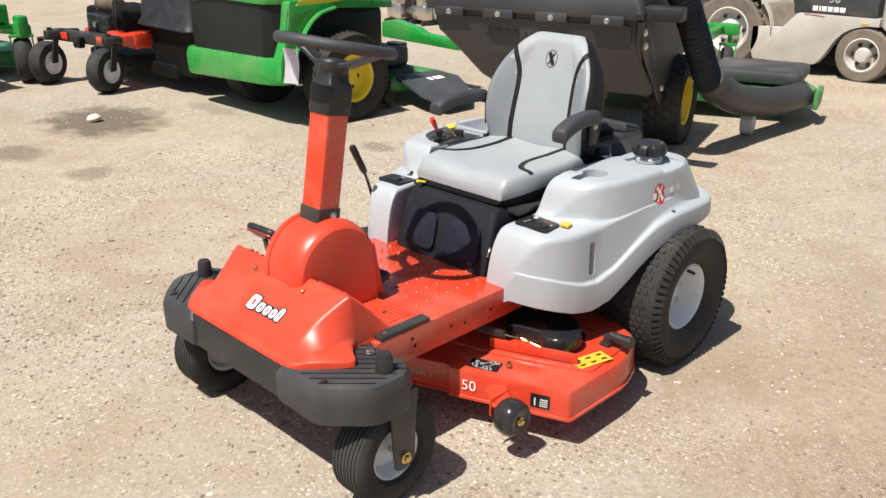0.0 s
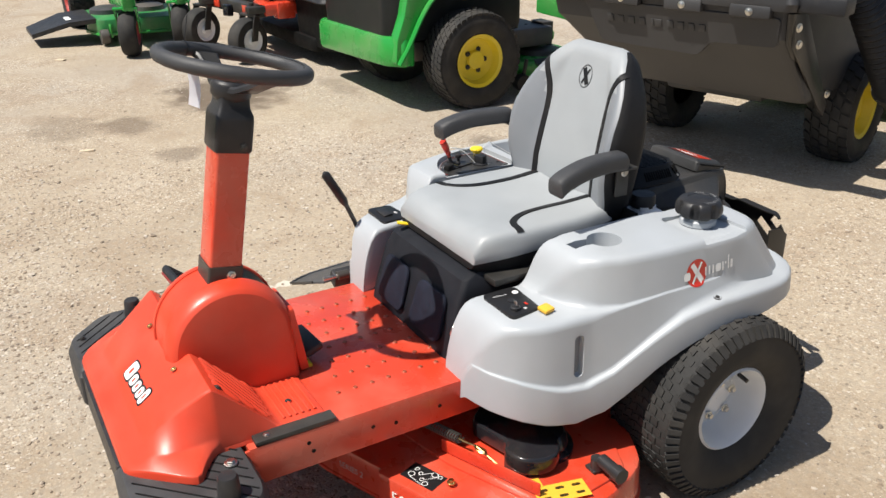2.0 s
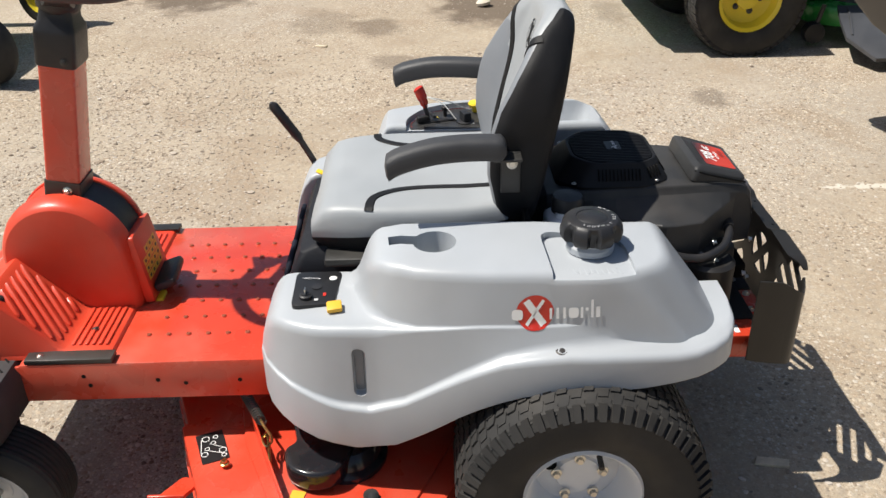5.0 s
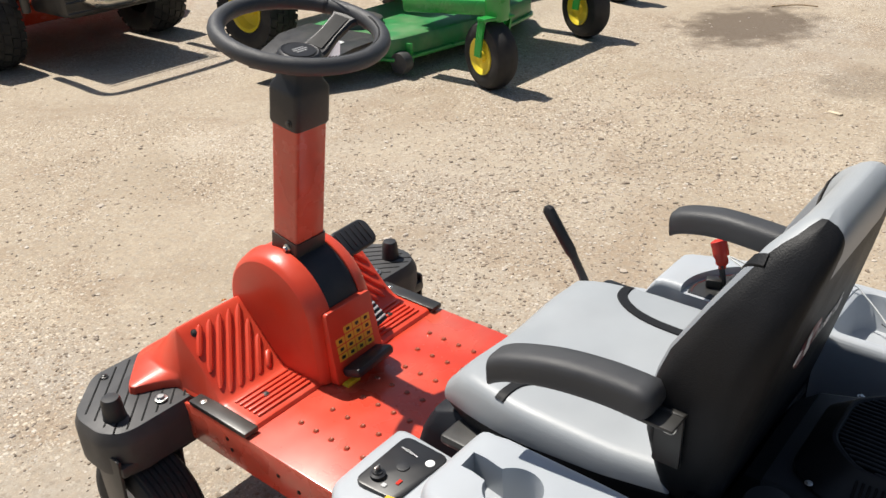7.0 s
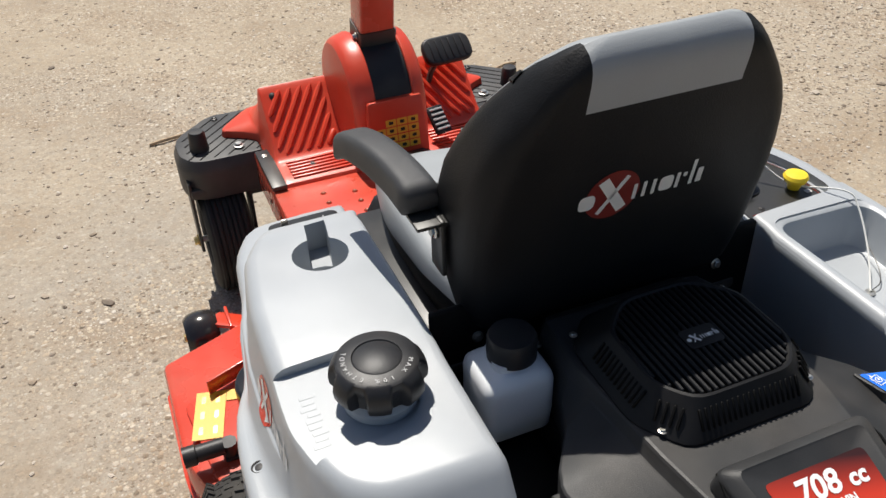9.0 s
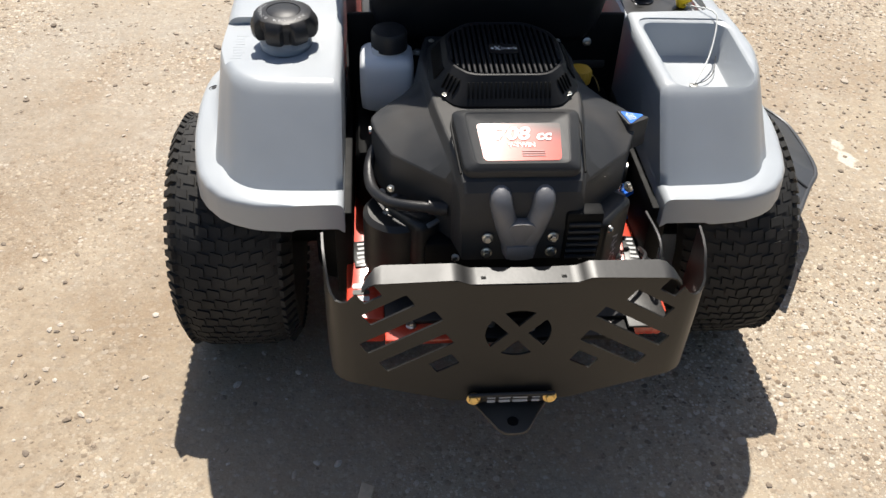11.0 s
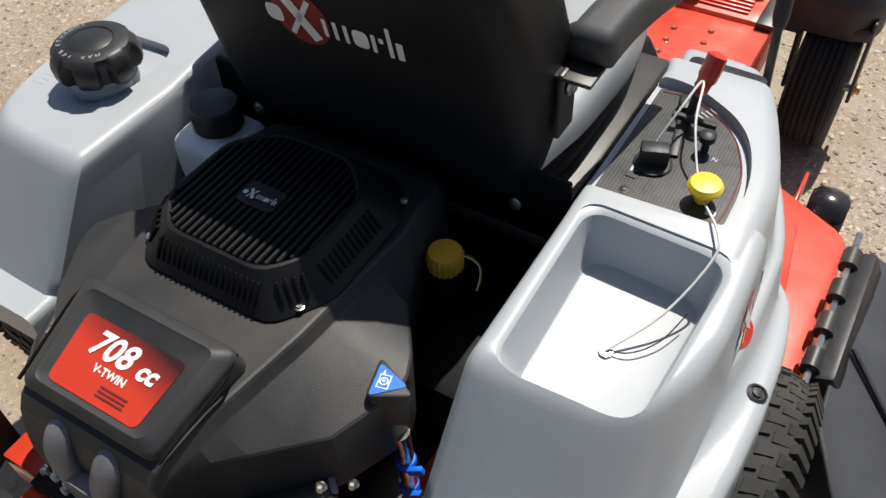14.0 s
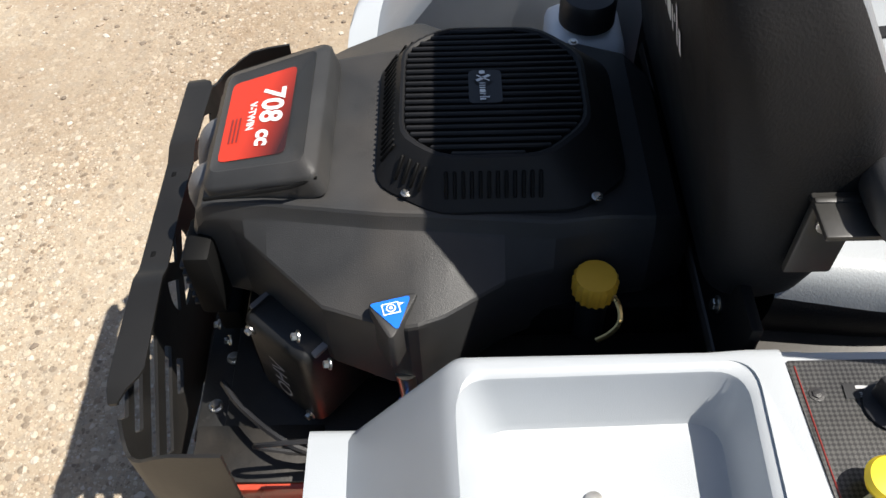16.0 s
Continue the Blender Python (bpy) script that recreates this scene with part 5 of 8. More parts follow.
# ---- frame ----
for sx in (1, -1):
    part("frame_rail", rbox((0.248 * sx, -0.06, 0.375), (0.066, 1.0, 0.06), 0.004), REDM, mower, "red steel frame rail")
for i in range(3):
    decal("label_bar", flat(rect(0.03, 0.012, 0.003, (0, i * 0.016))), pose(0.255, 0.36, 0.4055), (LWHITE, LBLACK, LWHITE)[i], mower)
# dark sheet added over the red rail in place of the shadow there
part("rail_shade_plate", rbox((-0.238, 0.405, 0.4085), (0.072, 0.15, 0.005), 0.002), CASTB, mower, "black sheet added as shade on the red frame rail")
# black instead of red: the engine's shade is put into the plate's colour
part("engine_plate", rbox((0, 0.19, 0.402), (0.43, 0.52, 0.01), 0.003), CASTB, mower, "engine mounting plate, darkened for bay shade")
for k in range(6):
    bolt("plate_bolt", (-0.17 + k * 0.068, 0.466 - 0.012 * (k % 2), 0.399), (0, 0, 1), mower, 0.006, 0.007)
part("rear_crossmember", rbox((0.148, 0.462, 0.393), (0.134, 0.05, 0.012), 0.003), REDM, mower)
# shaded stretch of the same red member, its darkness put into the colour
part("rear_crossmember", rbox((-0.07, 0.462, 0.393), (0.29, 0.05, 0.012), 0.003), CASTB, mower)
for sx in (1, -1):
    # liner added to close a sun slit beside the frame; shade in its colour
    part("light_block_liner", rbox((0.2835 * sx, -0.04, 0.43), (0.031, 0.68, 0.19), 0.003), PAN_D, mower, "near-black liner added inside the fender to block sunlight")
    # invented box that fills the gap beside the engine with painted darkness
    part("dark_filler_box", rbox((0.212 * sx, 0.02, 0.48), (0.1, 0.26, 0.14), 0.02), PAN_D, mower)
# parts under the frame, their shade put into the near-black colour
part("transaxle", rbox((0, 0.02, 0.28), (0.7, 0.24, 0.16), 0.04), PAN_D, mower, "transaxle under the frame, darkened for shade")
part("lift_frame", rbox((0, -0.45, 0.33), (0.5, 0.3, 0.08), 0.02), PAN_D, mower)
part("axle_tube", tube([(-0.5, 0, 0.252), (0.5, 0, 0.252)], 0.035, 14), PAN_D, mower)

# ---- seat ----
seat = part("seat_box", loft([[Vector((p.x, p.y, z)) for p in fillet([(-w, y0), (w, y0), (w, -0.1), (-w, -0.1)], 0.02, 4)] for w, y0, z in ((0.215, -0.645, 0.402), (0.215, -0.635, 0.45), (0.21, -0.6, 0.56), (0.2, -0.58, 0.6), (0.19, -0.55, 0.612))]), SEATBOX, mower, "navy-black seat base box with mesh pockets")
for i, (x, w) in enumerate(((-0.095, 0.15), (0.1, 0.16))):
    part("pocket", moved(prism(fillet([(-w / 2, -0.07), (w / 2, -0.07), (w / 2 - 0.01, 0.06), (-w / 2 + 0.01, 0.06)], 0.03, 4), 0, 0.012, 0.005), frame_at((x, -0.622, 0.495), (1, 0, 0), (0, 0.3, 1))), MESH, seat)
part("seat_latch", tube(curve([(-0.16, -0.53, 0.62), (-0.165, -0.56, 0.628), (-0.17, -0.575, 0.632)], 4), 0.009, 8, 0.5), YELLOW, seat, "yellow seat adjuster")
part("storage_hook", tube(curve([(0.2, -0.6, 0.5), (0.215, -0.62, 0.49), (0.21, -0.625, 0.47), (0.2, -0.61, 0.475)], 4), 0.004, 6), CHROME, seat)


def cushion(w_scale, z_off, yf, yb, thick, wtop):
    rings = []
    n = 15
    for i in range(n):
        t = i / (n - 1)
        y = yf + (yb - yf) * t
        w = w_scale * (0.86 + 0.14 * math.sin(min(1, t * 2.2) * math.pi / 2)) * (1 - 0.05 * max(0, t - 0.75) * 4)
        zt = z_off + thick * 0.5 - 0.05 * max(0, 0.22 - t) ** 2 * 7 + 0.025 * max(0, t - 0.8)
        zb_ = z_off - thick * 0.5 + 0.02 * max(0, 0.15 - t) * 4
        if i == 0:
            zt -= 0.022
            zb_ += 0.012
        dish = 0.014
        pts = [(-w + 0.02, zb_), (w - 0.02, zb_), (w, (zb_ + zt) / 2), (w - 0.012, zt - 0.006), (w * 0.62, zt - 0.002), (0, zt - dish), (-w * 0.62, zt - 0.002), (-w + 0.012, zt - 0.006), (-w, (zb_ + zt) / 2)]
        rings.append([(p.x, y, p.y) for p in fillet(pts, [0.02, 0.02, 0.03, 0.02, 0.06, 0.12, 0.06, 0.02, 0.03], 4)])
    return loft(rings)


cb = cushion(0.235, 0.656, -0.548, -0.125, 0.123, 0.2)
bmesh.ops.bisect_plane(cb, geom=cb.verts[:] + cb.edges[:] + cb.faces[:], dist=1e-5, plane_co=(0, -0.5, 0.642), plane_no=(0, -0.1, 1))
cu = part("seat_cushion", cb, VINYL_L, mower, "light grey vinyl seat cushion with dark side panels", sharp=50)
cu.data.materials.append(VINYL_D)
for p in cu.data.polygons:
    c = p.center
    if c.z - 0.1 * (c.y + 0.5) < 0.642:
        p.material_index = 1


# backrest, in its own frame: u across, v up the back, n towards the front
BL = frame_at((0, -0.068, 0.66), (1, 0, 0), (0, 0.2, 1))


def backrest():
    rings, vs = [], [-0.01, 0.0, 0.02, 0.05, 0.1, 0.15, 0.2, 0.24, 0.28, 0.31, 0.335, 0.345, 0.36, 0.375, 0.39, 0.405, 0.418, 0.428, 0.436, 0.441, 0.4445]
    for v in vs:
        w = tab(v, (-0.01, 0.2), (0, 0.21), (0.02, 0.222), (0.08, 0.234), (0.2, 0.236), (0.26, 0.23), (0.3, 0.218), (0.335, 0.202), (0.36, 0.186), (0.39, 0.164), (0.405, 0.152), (0.418, 0.14), (0.428, 0.128), (0.436, 0.118), (0.441, 0.104), (0.4445, 0.085))
        s = tab(v, (-0.01, 0.07), (0, 0.085), (0.1, 0.128), (0.17, 0.142), (0.24, 0.134), (0.32, 0.108), (0.39, 0.08), (0.405, 0.071), (0.418, 0.0605), (0.428, 0.0545), (0.436, 0.0465), (0.441, 0.0385), (0.4445, 0.0335))
        c = tab(v, (-0.01, 0.05), (0, 0.06), (0.1, 0.076), (0.2, 0.076), (0.35, 0.07), (0.4, 0.064), (0.418, 0.06), (0.428, 0.054), (0.436, 0.046), (0.441, 0.038), (0.4445, 0.033))
        b = tab(v, (-0.01, 0.012), (0.0, 0.004), (0.02, 0), (0.405, 0), (0.418, 0.002), (0.428, 0.006), (0.436, 0.013), (0.441, 0.021), (0.4445, 0.028))
        q = min(0.105, w * 0.7)
        bl = tab(v, (0.38, 1), (0.42, 0))
        pts = [(-w * 0.9, b), (-q, b), (q, b), (w * 0.9, b), (w, min(b + 0.025, (b + s) / 2)), (w, max(s - 0.02, (b + s) / 2 + 0.0005)), (w * 0.9, s), (w * 0.62, c + 0.012 * bl), (w * 0.5, c), (0, c - 0.006 * bl), (-w * 0.5, c), (-w * 0.62, c + 0.012 * bl), (-w * 0.9, s), (-w, max(s - 0.02, (b + s) / 2 + 0.0005)), (-w, min(b + 0.025, (b + s) / 2))]
        ring = fillet(pts, [0.03, 0, 0, 0.03, 0.025, 0.02, 0.025, 0.03, 0.03, 0.1, 0.03, 0.03, 0.025, 0.02, 0.025], 3)
        rings.append([BL @ Vector((p.x, v, p.y)) for p in ring])

    return loft(rings, tint=lambda k, i: 1 if 24 <= i <= 50 else 2)


bb = backrest()
for co, no in (((0.108, 0, 0), (1, 0, 0)), ((-0.108, 0, 0), (1, 0, 0)), ((0, 0.366, 0), (0, 1, 0))):
    bmesh.ops.bisect_plane(bb, geom=bb.verts[:] + bb.edges[:] + bb.faces[:], dist=1e-5, plane_co=BL @ Vector(co), plane_no=BL.to_3x3() @ Vector(no))
bk = part("backrest", bb, VINYL_L, mower, "grey vinyl backrest with black rear shell", sharp=50)
bk.data.materials.append(VINYL_M)
bk.data.materials.append(VINYL_D)
BLI = BL.inverted()
for p in bk.data.polygons:
    c = BLI @ p.center
    if p.material_index == 1:
        p.material_index = 0 if abs(c.x) < 0.128 + 0.3 * max(0, c.y - 0.25) else 1
    else:
        p.material_index = 0 if abs(c.x) < 0.108 and c.y > 0.366 else 2


# dark piping stripes on cushion and back
def on_surface(ob, pts, n):
    from mathutils.bvhtree import BVHTree
    tb = bmesh.new()
    tb.from_mesh(ob.data)
    tree = BVHTree.FromBMesh(tb)
    out = []
    for p in pts:
        hit, nn, _, _ = tree.ray_cast(Vector(p) + n * 0.1, -n, 0.25)
        if hit:
            out.append((hit, nn))
    tb.free()
    return out


def stripe(name, ob, pts, n, width, material, parent):
    hits = on_surface(ob, curve(pts, 10), n)
    bm = bmesh.new()
    rows = []
    for i, (h, nn) in enumerate(hits):
        d = (hits[min(i + 1, len(hits) - 1)][0] - hits[max(i - 1, 0)][0]).normalized()
        s = d.cross(nn).normalized() * width / 2
        rows.append([bm.verts.new(q) for q in (h - s + nn * 0.0004, h - s * 0.8 + nn * 0.0025, h + s * 0.8 + nn * 0.0025, h + s + nn * 0.0004)])
    for a, b in zip(rows, rows[1:]):
        for j in range(3):
            bm.faces.new((a[j], a[j + 1], b[j + 1], b[j]))
    bmesh.ops.recalc_face_normals(bm, faces=bm.faces)
    return part(name, bm, material, parent)


for sx in (1, -1):
    nrm = BL.to_3x3() @ Vector((0, 0, 1))
    stripe("piping", bk, [BL @ Vector((x * sx, v, 0.05)) for x, v in ((0.13, 0.04), (0.128, 0.14), (0.124, 0.25), (0.13, 0.31), (0.15, 0.36), (0.163, 0.385))], nrm, 0.019, VINYL_D, bk)
    up = Vector((0, 0, 1))
    stripe("piping", cu, [(x * sx, y, 0.7) for x, y in ((0.122, -0.13), (0.118, -0.28), (0.13, -0.36), (0.165, -0.41), (0.215, -0.42))], up, 0.02, VINYL_D, cu)
# round seat badge
sm = BL @ pose(0.0, 0.352, 0.06)
bmr = bmesh.new()
vo = [bmr.verts.new((*p, 0)) for p in disc(0.026, n=32, ry=0.032)]
vi = [bmr.verts.new((*p, 0)) for p in disc(0.0235, n=32, ry=0.0295)]
for i in range(32):
    bmr.faces.new((vo[i], vo[(i + 1) % 32], vi[(i + 1) % 32], vi[i]))
decal("seat_badge", bmr, sm, VINYL_D, bk, 0.001, bk)
for a, w in ((62, 0.0032), (118, 0.0075)):
    cr = [(math.cos(radians(a)) * s * 0.024 + math.sin(radians(a)) * t * w, math.sin(radians(a)) * s * 0.024 - math.cos(radians(a)) * t * w) for s, t in ((-1, -1), (1, -1), (1, 1), (-1, 1))]
    decal("seat_badge_bar", flat(cr), sm, VINYL_D, bk, 0.0012, bk)
# maker's mark on the back shell
bm_m = BL @ pose(-0.008, 0.215, 0.0, 0, 180, 0)
maker_mark(bm_m @ pose(-0.05, 0.008, 0), 1.25, LDRED, LWHITE, bk, bk)
# armrests
for sx in (1, -1):
    path = curve([(0.258, -0.136, 0.862), (0.262, -0.205, 0.866), (0.272, -0.28, 0.864), (0.28, -0.345, 0.85), (0.284, -0.375, 0.835)], 5)
    rings = []
    for i, p in enumerate(path):
        t = i / (len(path) - 1)
        w, h = 0.031, 0.022
        if i in (0, len(path) - 1):
            w, h = 0.024, 0.012
        rings.append([(sx * p.x + q.x, p.y - q.y * 0.35 * max(0, t - 0.6), p.z + q.y) for q in fillet([(-w, -h), (w, -h), (w * 0.85, h), (-w * 0.85, h)], [0.012, 0.012, 0.016, 0.016], 4)])
    arm = part("armrest", loft(rings), FOAM, mower, "black padded armrest", sharp=50)
    part("arm_bracket", rbox((0.252 * sx, -0.132, 0.84), (0.055, 0.056, 0.006), 0.002), STEEL_B, arm)
    part("arm_plate", rbox((0.243 * sx, -0.124, 0.8), (0.008, 0.04, 0.09), 0.003), STEEL_B, arm)
    bolt("arm_bolt", (0.249 * sx, -0.122, 0.822), (sx, 0, 0), arm, 0.0075, 0.006)
# deck height lever
lv = part("height_lever", tube(curve([(-0.4, -0.56, 0.4), (-0.394, -0.58, 0.47), (-0.386, -0.605, 0.55), (-0.374, -0.645, 0.64)], 5), 0.0095, 8, 0.6), STEEL_B, mower, "black deck height lever with rubber grip")
for k in range(6):
    part("lever_notch", rbox((-0.403, -0.568 - k * 0.004, 0.42 + k * 0.016), (0.012, 0.014, 0.008), 0.002, (20, 0, 0)), STEEL_B, lv)
part("lever_quadrant", rbox((-0.408, -0.545, 0.42), (0.006, 0.05, 0.16), 0.002, (14, 0, 0)), STEEL_B, lv)
part("lever_grip", tube([(-0.375, -0.643, 0.635), (-0.373, -0.65, 0.648), (-0.362, -0.704, 0.74), (-0.361, -0.709, 0.748)], [0.01, 0.013, 0.0135, 0.006], 12), BLACK, lv)


# ---- engine ----
def shroud():
    rings = []
    for y in (-0.075, -0.06, -0.03, 0.02, 0.07, 0.12, 0.145, 0.155, 0.165, 0.18, 0.192, 0.205, 0.215, 0.24, 0.27, 0.3, 0.33, 0.36, 0.385, 0.4, 0.415, 0.428, 0.438, 0.446, 0.45):
        zt = tab(y, (-0.075, 0.64), (-0.06, 0.67), (-0.03, 0.69), (0.02, 0.7), (0.2, 0.704), (0.36, 0.698), (0.415, 0.69), (0.428, 0.684), (0.438, 0.67), (0.446, 0.645), (0.45, 0.61))
        wt = tab(y, (-0.075, 0.1), (-0.03, 0.125), (0.07, 0.138), (0.23, 0.126), (0.42, 0.094), (0.45, 0.088))
        ws = tab(y, (-0.075, 0.11), (-0.03, 0.138), (0.05, 0.148), (0.08, 0.156), (0.12, 0.176), (0.155, 0.202), (0.18, 0.22), (0.205, 0.231), (0.225, 0.233), (0.3, 0.2), (0.385, 0.118), (0.4, 0.106), (0.42, 0.1), (0.45, 0.092))
        zs = tab(y, (-0.075, 0.6), (0.07, 0.64), (0.13, 0.652), (0.205, 0.66), (0.3, 0.648), (0.385, 0.655), (0.42, 0.66), (0.438, 0.65), (0.45, 0.6))
        zs = min(zs, zt - 0.012)
        pts = [(-ws * 0.985, 0.545), (ws * 0.985, 0.545), (ws, zs), (wt + 0.007, zt - 0.018 if zt - 0.018 > zs else zs + 0.002), (wt, zt), (-wt, zt), (-wt - 0.007, zt - 0.018 if zt - 0.018 > zs else zs + 0.002), (-ws, zs)]
        rings.append([(p.x, y, p.y) for p in fillet(pts, [0.004, 0.004, 0.004, 0.003, 0.004, 0.004, 0.003, 0.004], 2)])
    return loft(rings)


engine = part("engine_shroud", shroud(), SHROUD, mower, "black plastic engine cover", sharp=15)
# badge panel with its raised frame
pm = frame_at((0, 0.367, 0.7065), (-1, 0, 0), (0, -1, 0.27))
po = lambda k, z: [pm @ Vector((x * (1 - k) , y * (1 - k), z)) for x, y in [tuple(p) for p in fillet([(-0.09, -0.058), (0.09, -0.058), (0.104, 0.07), (-0.104, 0.07)], 0.014, 4)]]
part("badge_frame", loft([po(0, -0.02), po(0.0, 0.006), po(0.03, 0.0105), po(0.18, 0.0165), po(0.22, 0.0145), po(0.9, 0.0145)]), SHROUD, engine)
stk = fillet([(-0.06, -0.041), (0.06, -0.041), (0.067, 0.035), (-0.067, 0.035)], 0.008, 3)
printed = bpy.data.materials.new("printed_badge")
printed.use_nodes = True
pn = printed.node_tree
print_pos = pn.nodes.new("ShaderNodeTexCoord")
print_dot = pn.nodes.new("ShaderNodeVectorMath")
print_dot.operation = "DOT_PRODUCT"
print_up = (pm.to_3x3() @ Vector((0.25, 1, 0))).normalized()
print_dot.inputs[1].default_value = print_up
print_ramp = pn.nodes.new("ShaderNodeMapRange")
print_ramp.inputs[1].default_value = (pm @ Vector((0, -0.006, 0))).dot(print_up)
print_ramp.inputs[2].default_value = (pm @ Vector((0, 0.042, 0))).dot(print_up)
print_mix = pn.nodes.new("ShaderNodeMix")
print_mix.data_type = "RGBA"
print_mix.inputs[6].default_value, print_mix.inputs[7].default_value = (0.56, 0.045, 0.022, 1), (0.04, 0.014, 0.013, 1)
pn.links.new(print_pos.outputs["Object"], print_dot.inputs[0])
pn.links.new(print_dot.outputs["Value"], print_ramp.inputs[0])
pn.links.new(print_ramp.outputs[0], print_mix.inputs[0])
pn.links.new(print_mix.outputs[2], pn.nodes["Principled BSDF"].inputs["Base Color"])
pn.nodes["Principled BSDF"].inputs["Roughness"].default_value = 0.25
decal("badge_label", flat(stk), pm, printed, engine, 0.0153)
IT = Matrix(((1, 0.22, 0, 0), (0, 1, 0, 0), (0, 0, 1, 0), (0, 0, 0, 1)))
decal("lettering", text_bm("708", 0.0365, 0.001), pm @ pose(-0.011, 0.0115, 0) @ IT, LWHITE, engine, 0.0163)
decal("lettering", text_bm("cc", 0.027, 0.001), pm @ pose(0.038, 0.008, 0) @ IT, LWHITE, engine, 0.0163)
decal("lettering", text_bm("V-TWIN", 0.0118, 0.0004), pm @ pose(0.001, -0.0105, 0), LWHITE, engine, 0.0163)
seam = [pm @ Vector((x, y, 0.0035)) for x, y in ((-0.096, -0.056), (-0.105, 0.04), (-0.1, 0.066), (0.1, 0.066), (0.105, 0.04), (0.096, -0.056))]
part("badge_seam", tube(seam, 0.0022, 6), PAN_D, engine)
for i in range(3):
    decal("label_bar", flat(rect(0.036, 0.002)), pm @ pose(0.018, -0.0225 - i * 0.0045, 0), LDRED, engine, 0.0163)

# cooling grille
def octo(k, z, top=True):
    """The grille's outline: k = 0 is the upper edge, k = 1 the foot of its skirt."""
    a = [(-0.052, -0.096), (0.052, -0.096), (0.096, -0.052), (0.098, 0.048), (0.066, 0.09), (-0.066, 0.09), (-0.098, 0.048), (-0.096, -0.052)]
    b = [(-0.085, -0.135), (0.085, -0.135), (0.128, -0.085), (0.13, 0.058), (0.09, 0.118), (-0.09, 0.118), (-0.13, 0.058), (-0.128, -0.085)]
    return [Vector((p.x, 0.13 + p.y, z)) for p in fillet([(q[0] + (r[0] - q[0]) * k, q[1] + (r[1] - q[1]) * k) for q, r in zip(a, b)], 0.02, 3)]


gr = part("cooling_grille", loft([octo(1.0, 0.69), octo(1.0, 0.706), octo(0.85, 0.713), octo(0.2, 0.744), octo(0.08, 0.75), octo(-0.02, 0.751), octo(-0.1, 0.749), octo(-0.12, 0.738), octo(-0.9, 0.738)]), GRILLE, mower, "black slatted engine cooling grille", sharp=25)
slat_pts = octo(-0.1, 0)
for i in range(-10, 11):
    x = i * 0.0093 + 0.0001
    ysp = []
    for a, b in zip(slat_pts, slat_pts[1:] + slat_pts[:1]):
        if (a.x - x) * (b.x - x) < 0:
            ysp.append(a.y + (b.y - a.y) * (x - a.x) / (b.x - a.x))
    if len(ysp) == 2:
        y0, y1 = sorted(ysp)
        part("grille_slat", rbox((x, (y0 + y1) / 2, 0.7445), (0.0055, y1 - y0, 0.014), 0.0015, seg=1), GRILLE, gr)
for i in range(-9, 10):
    part("skirt_slot", rbox((i * 0.0076, 0.2345, 0.7285), (0.0036, 0.004, 0.027), 0.001, (33, 0, 0), seg=1), PAN_D, gr)
for sx in (1, -1):
    for i in range(12):
        part("skirt_slot", rbox((sx * 0.1145, 0.085 + i * 0.0083, 0.7285), (0.004, 0.0036, 0.027), 0.001, (0, -37 * sx, 0), seg=1), PAN_D, gr)
        if i < 4:
            part("skirt_slot", moved(rbox((0, 0, 0), (0.0036, 0.004, 0.027), 0.001, seg=1), pose(sx * (0.089 + i * 0.0055), 0.2225 - i * 0.0075, 0.7285, 0, 0, -53.0 * sx) @ pose(0, 0, 0, 33, 0, 0)), PAN_D, gr)
    bolt("grille_screw", (sx * 0.106, 0.216, 0.71), (0, 0, 1), gr, 0.0038, 0.003)
    bolt("grille_screw", (sx * 0.118, 0.03, 0.712), (0, 0, 1), gr, 0.0038, 0.003)
decal("grille_badge", prism(rect(0.05, 0.034, 0.006), 0, 0.002), pose(0, 0.135, 0.7505), LBLACK, gr, 0)
maker_mark(frame_at((0.011, 0.137, 0.7526), (-1, 0, 0), (0, -1, 0)), 0.3, LBLACK, LWHITE, gr, None)

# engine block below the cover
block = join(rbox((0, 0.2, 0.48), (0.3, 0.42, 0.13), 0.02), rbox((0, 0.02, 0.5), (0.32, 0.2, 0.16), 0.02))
# the shade below the cover is put into the block's near-black colour
part("engine_block", block, PAN_D, mower, "engine block and crankcase, darkened for bay shade")
for sx in (1, -1):
    un = Vector((0.764 * sx, 0.646, 0.0))
    hm = frame_at(Vector((0.185 * sx, 0.366, 0.502)) - un * 0.05, (-0.646 * sx * sx if sx < 0 else -0.646, 0.764 * sx, 0), (0, 0, 1))
    head = part("cylinder_head", moved(rbox((0, 0, 0), (0.1, 0.145, 0.1), 0.014, seg=3), hm), CASTB, mower, "black cylinder head cover")
    tu = Vector((0, 0, -sx))
    decal("lettering", text_bm("OHV", 0.034), frame_at(hm @ Vector((0, -0.012, 0.05)), tu, un.cross(tu)), LGREY, head, 0.0012)
    part("head_gasket", moved(rbox((0, 0.066, -0.01), (0.104, 0.006, 0.09), 0.002), hm), ALU, head)
    for i in range(6):
        part("cooling_fin", moved(rbox((0, -0.06 + i * 0.02, -0.07), (0.11, 0.005, 0.08), 0.001), hm), PAN_D, head)
    for dx, dy in ((-0.035, 0.055), (0.035, -0.055)):
        bolt("head_bolt", hm @ Vector((dx, dy, 0.05)), un, head, 0.0045, 0.006)
    for k, (px, py, pz) in enumerate(((0.1, 0.45, 0.55), (0.12, 0.44, 0.47), (0.07, 0.47, 0.43), (0.2, 0.33, 0.6), (0.215, 0.3, 0.57))):
        bolt("engine_bolt", (px * sx, py, pz), (0.3 * sx, 1, 0.3), mower, 0.0044, 0.007)
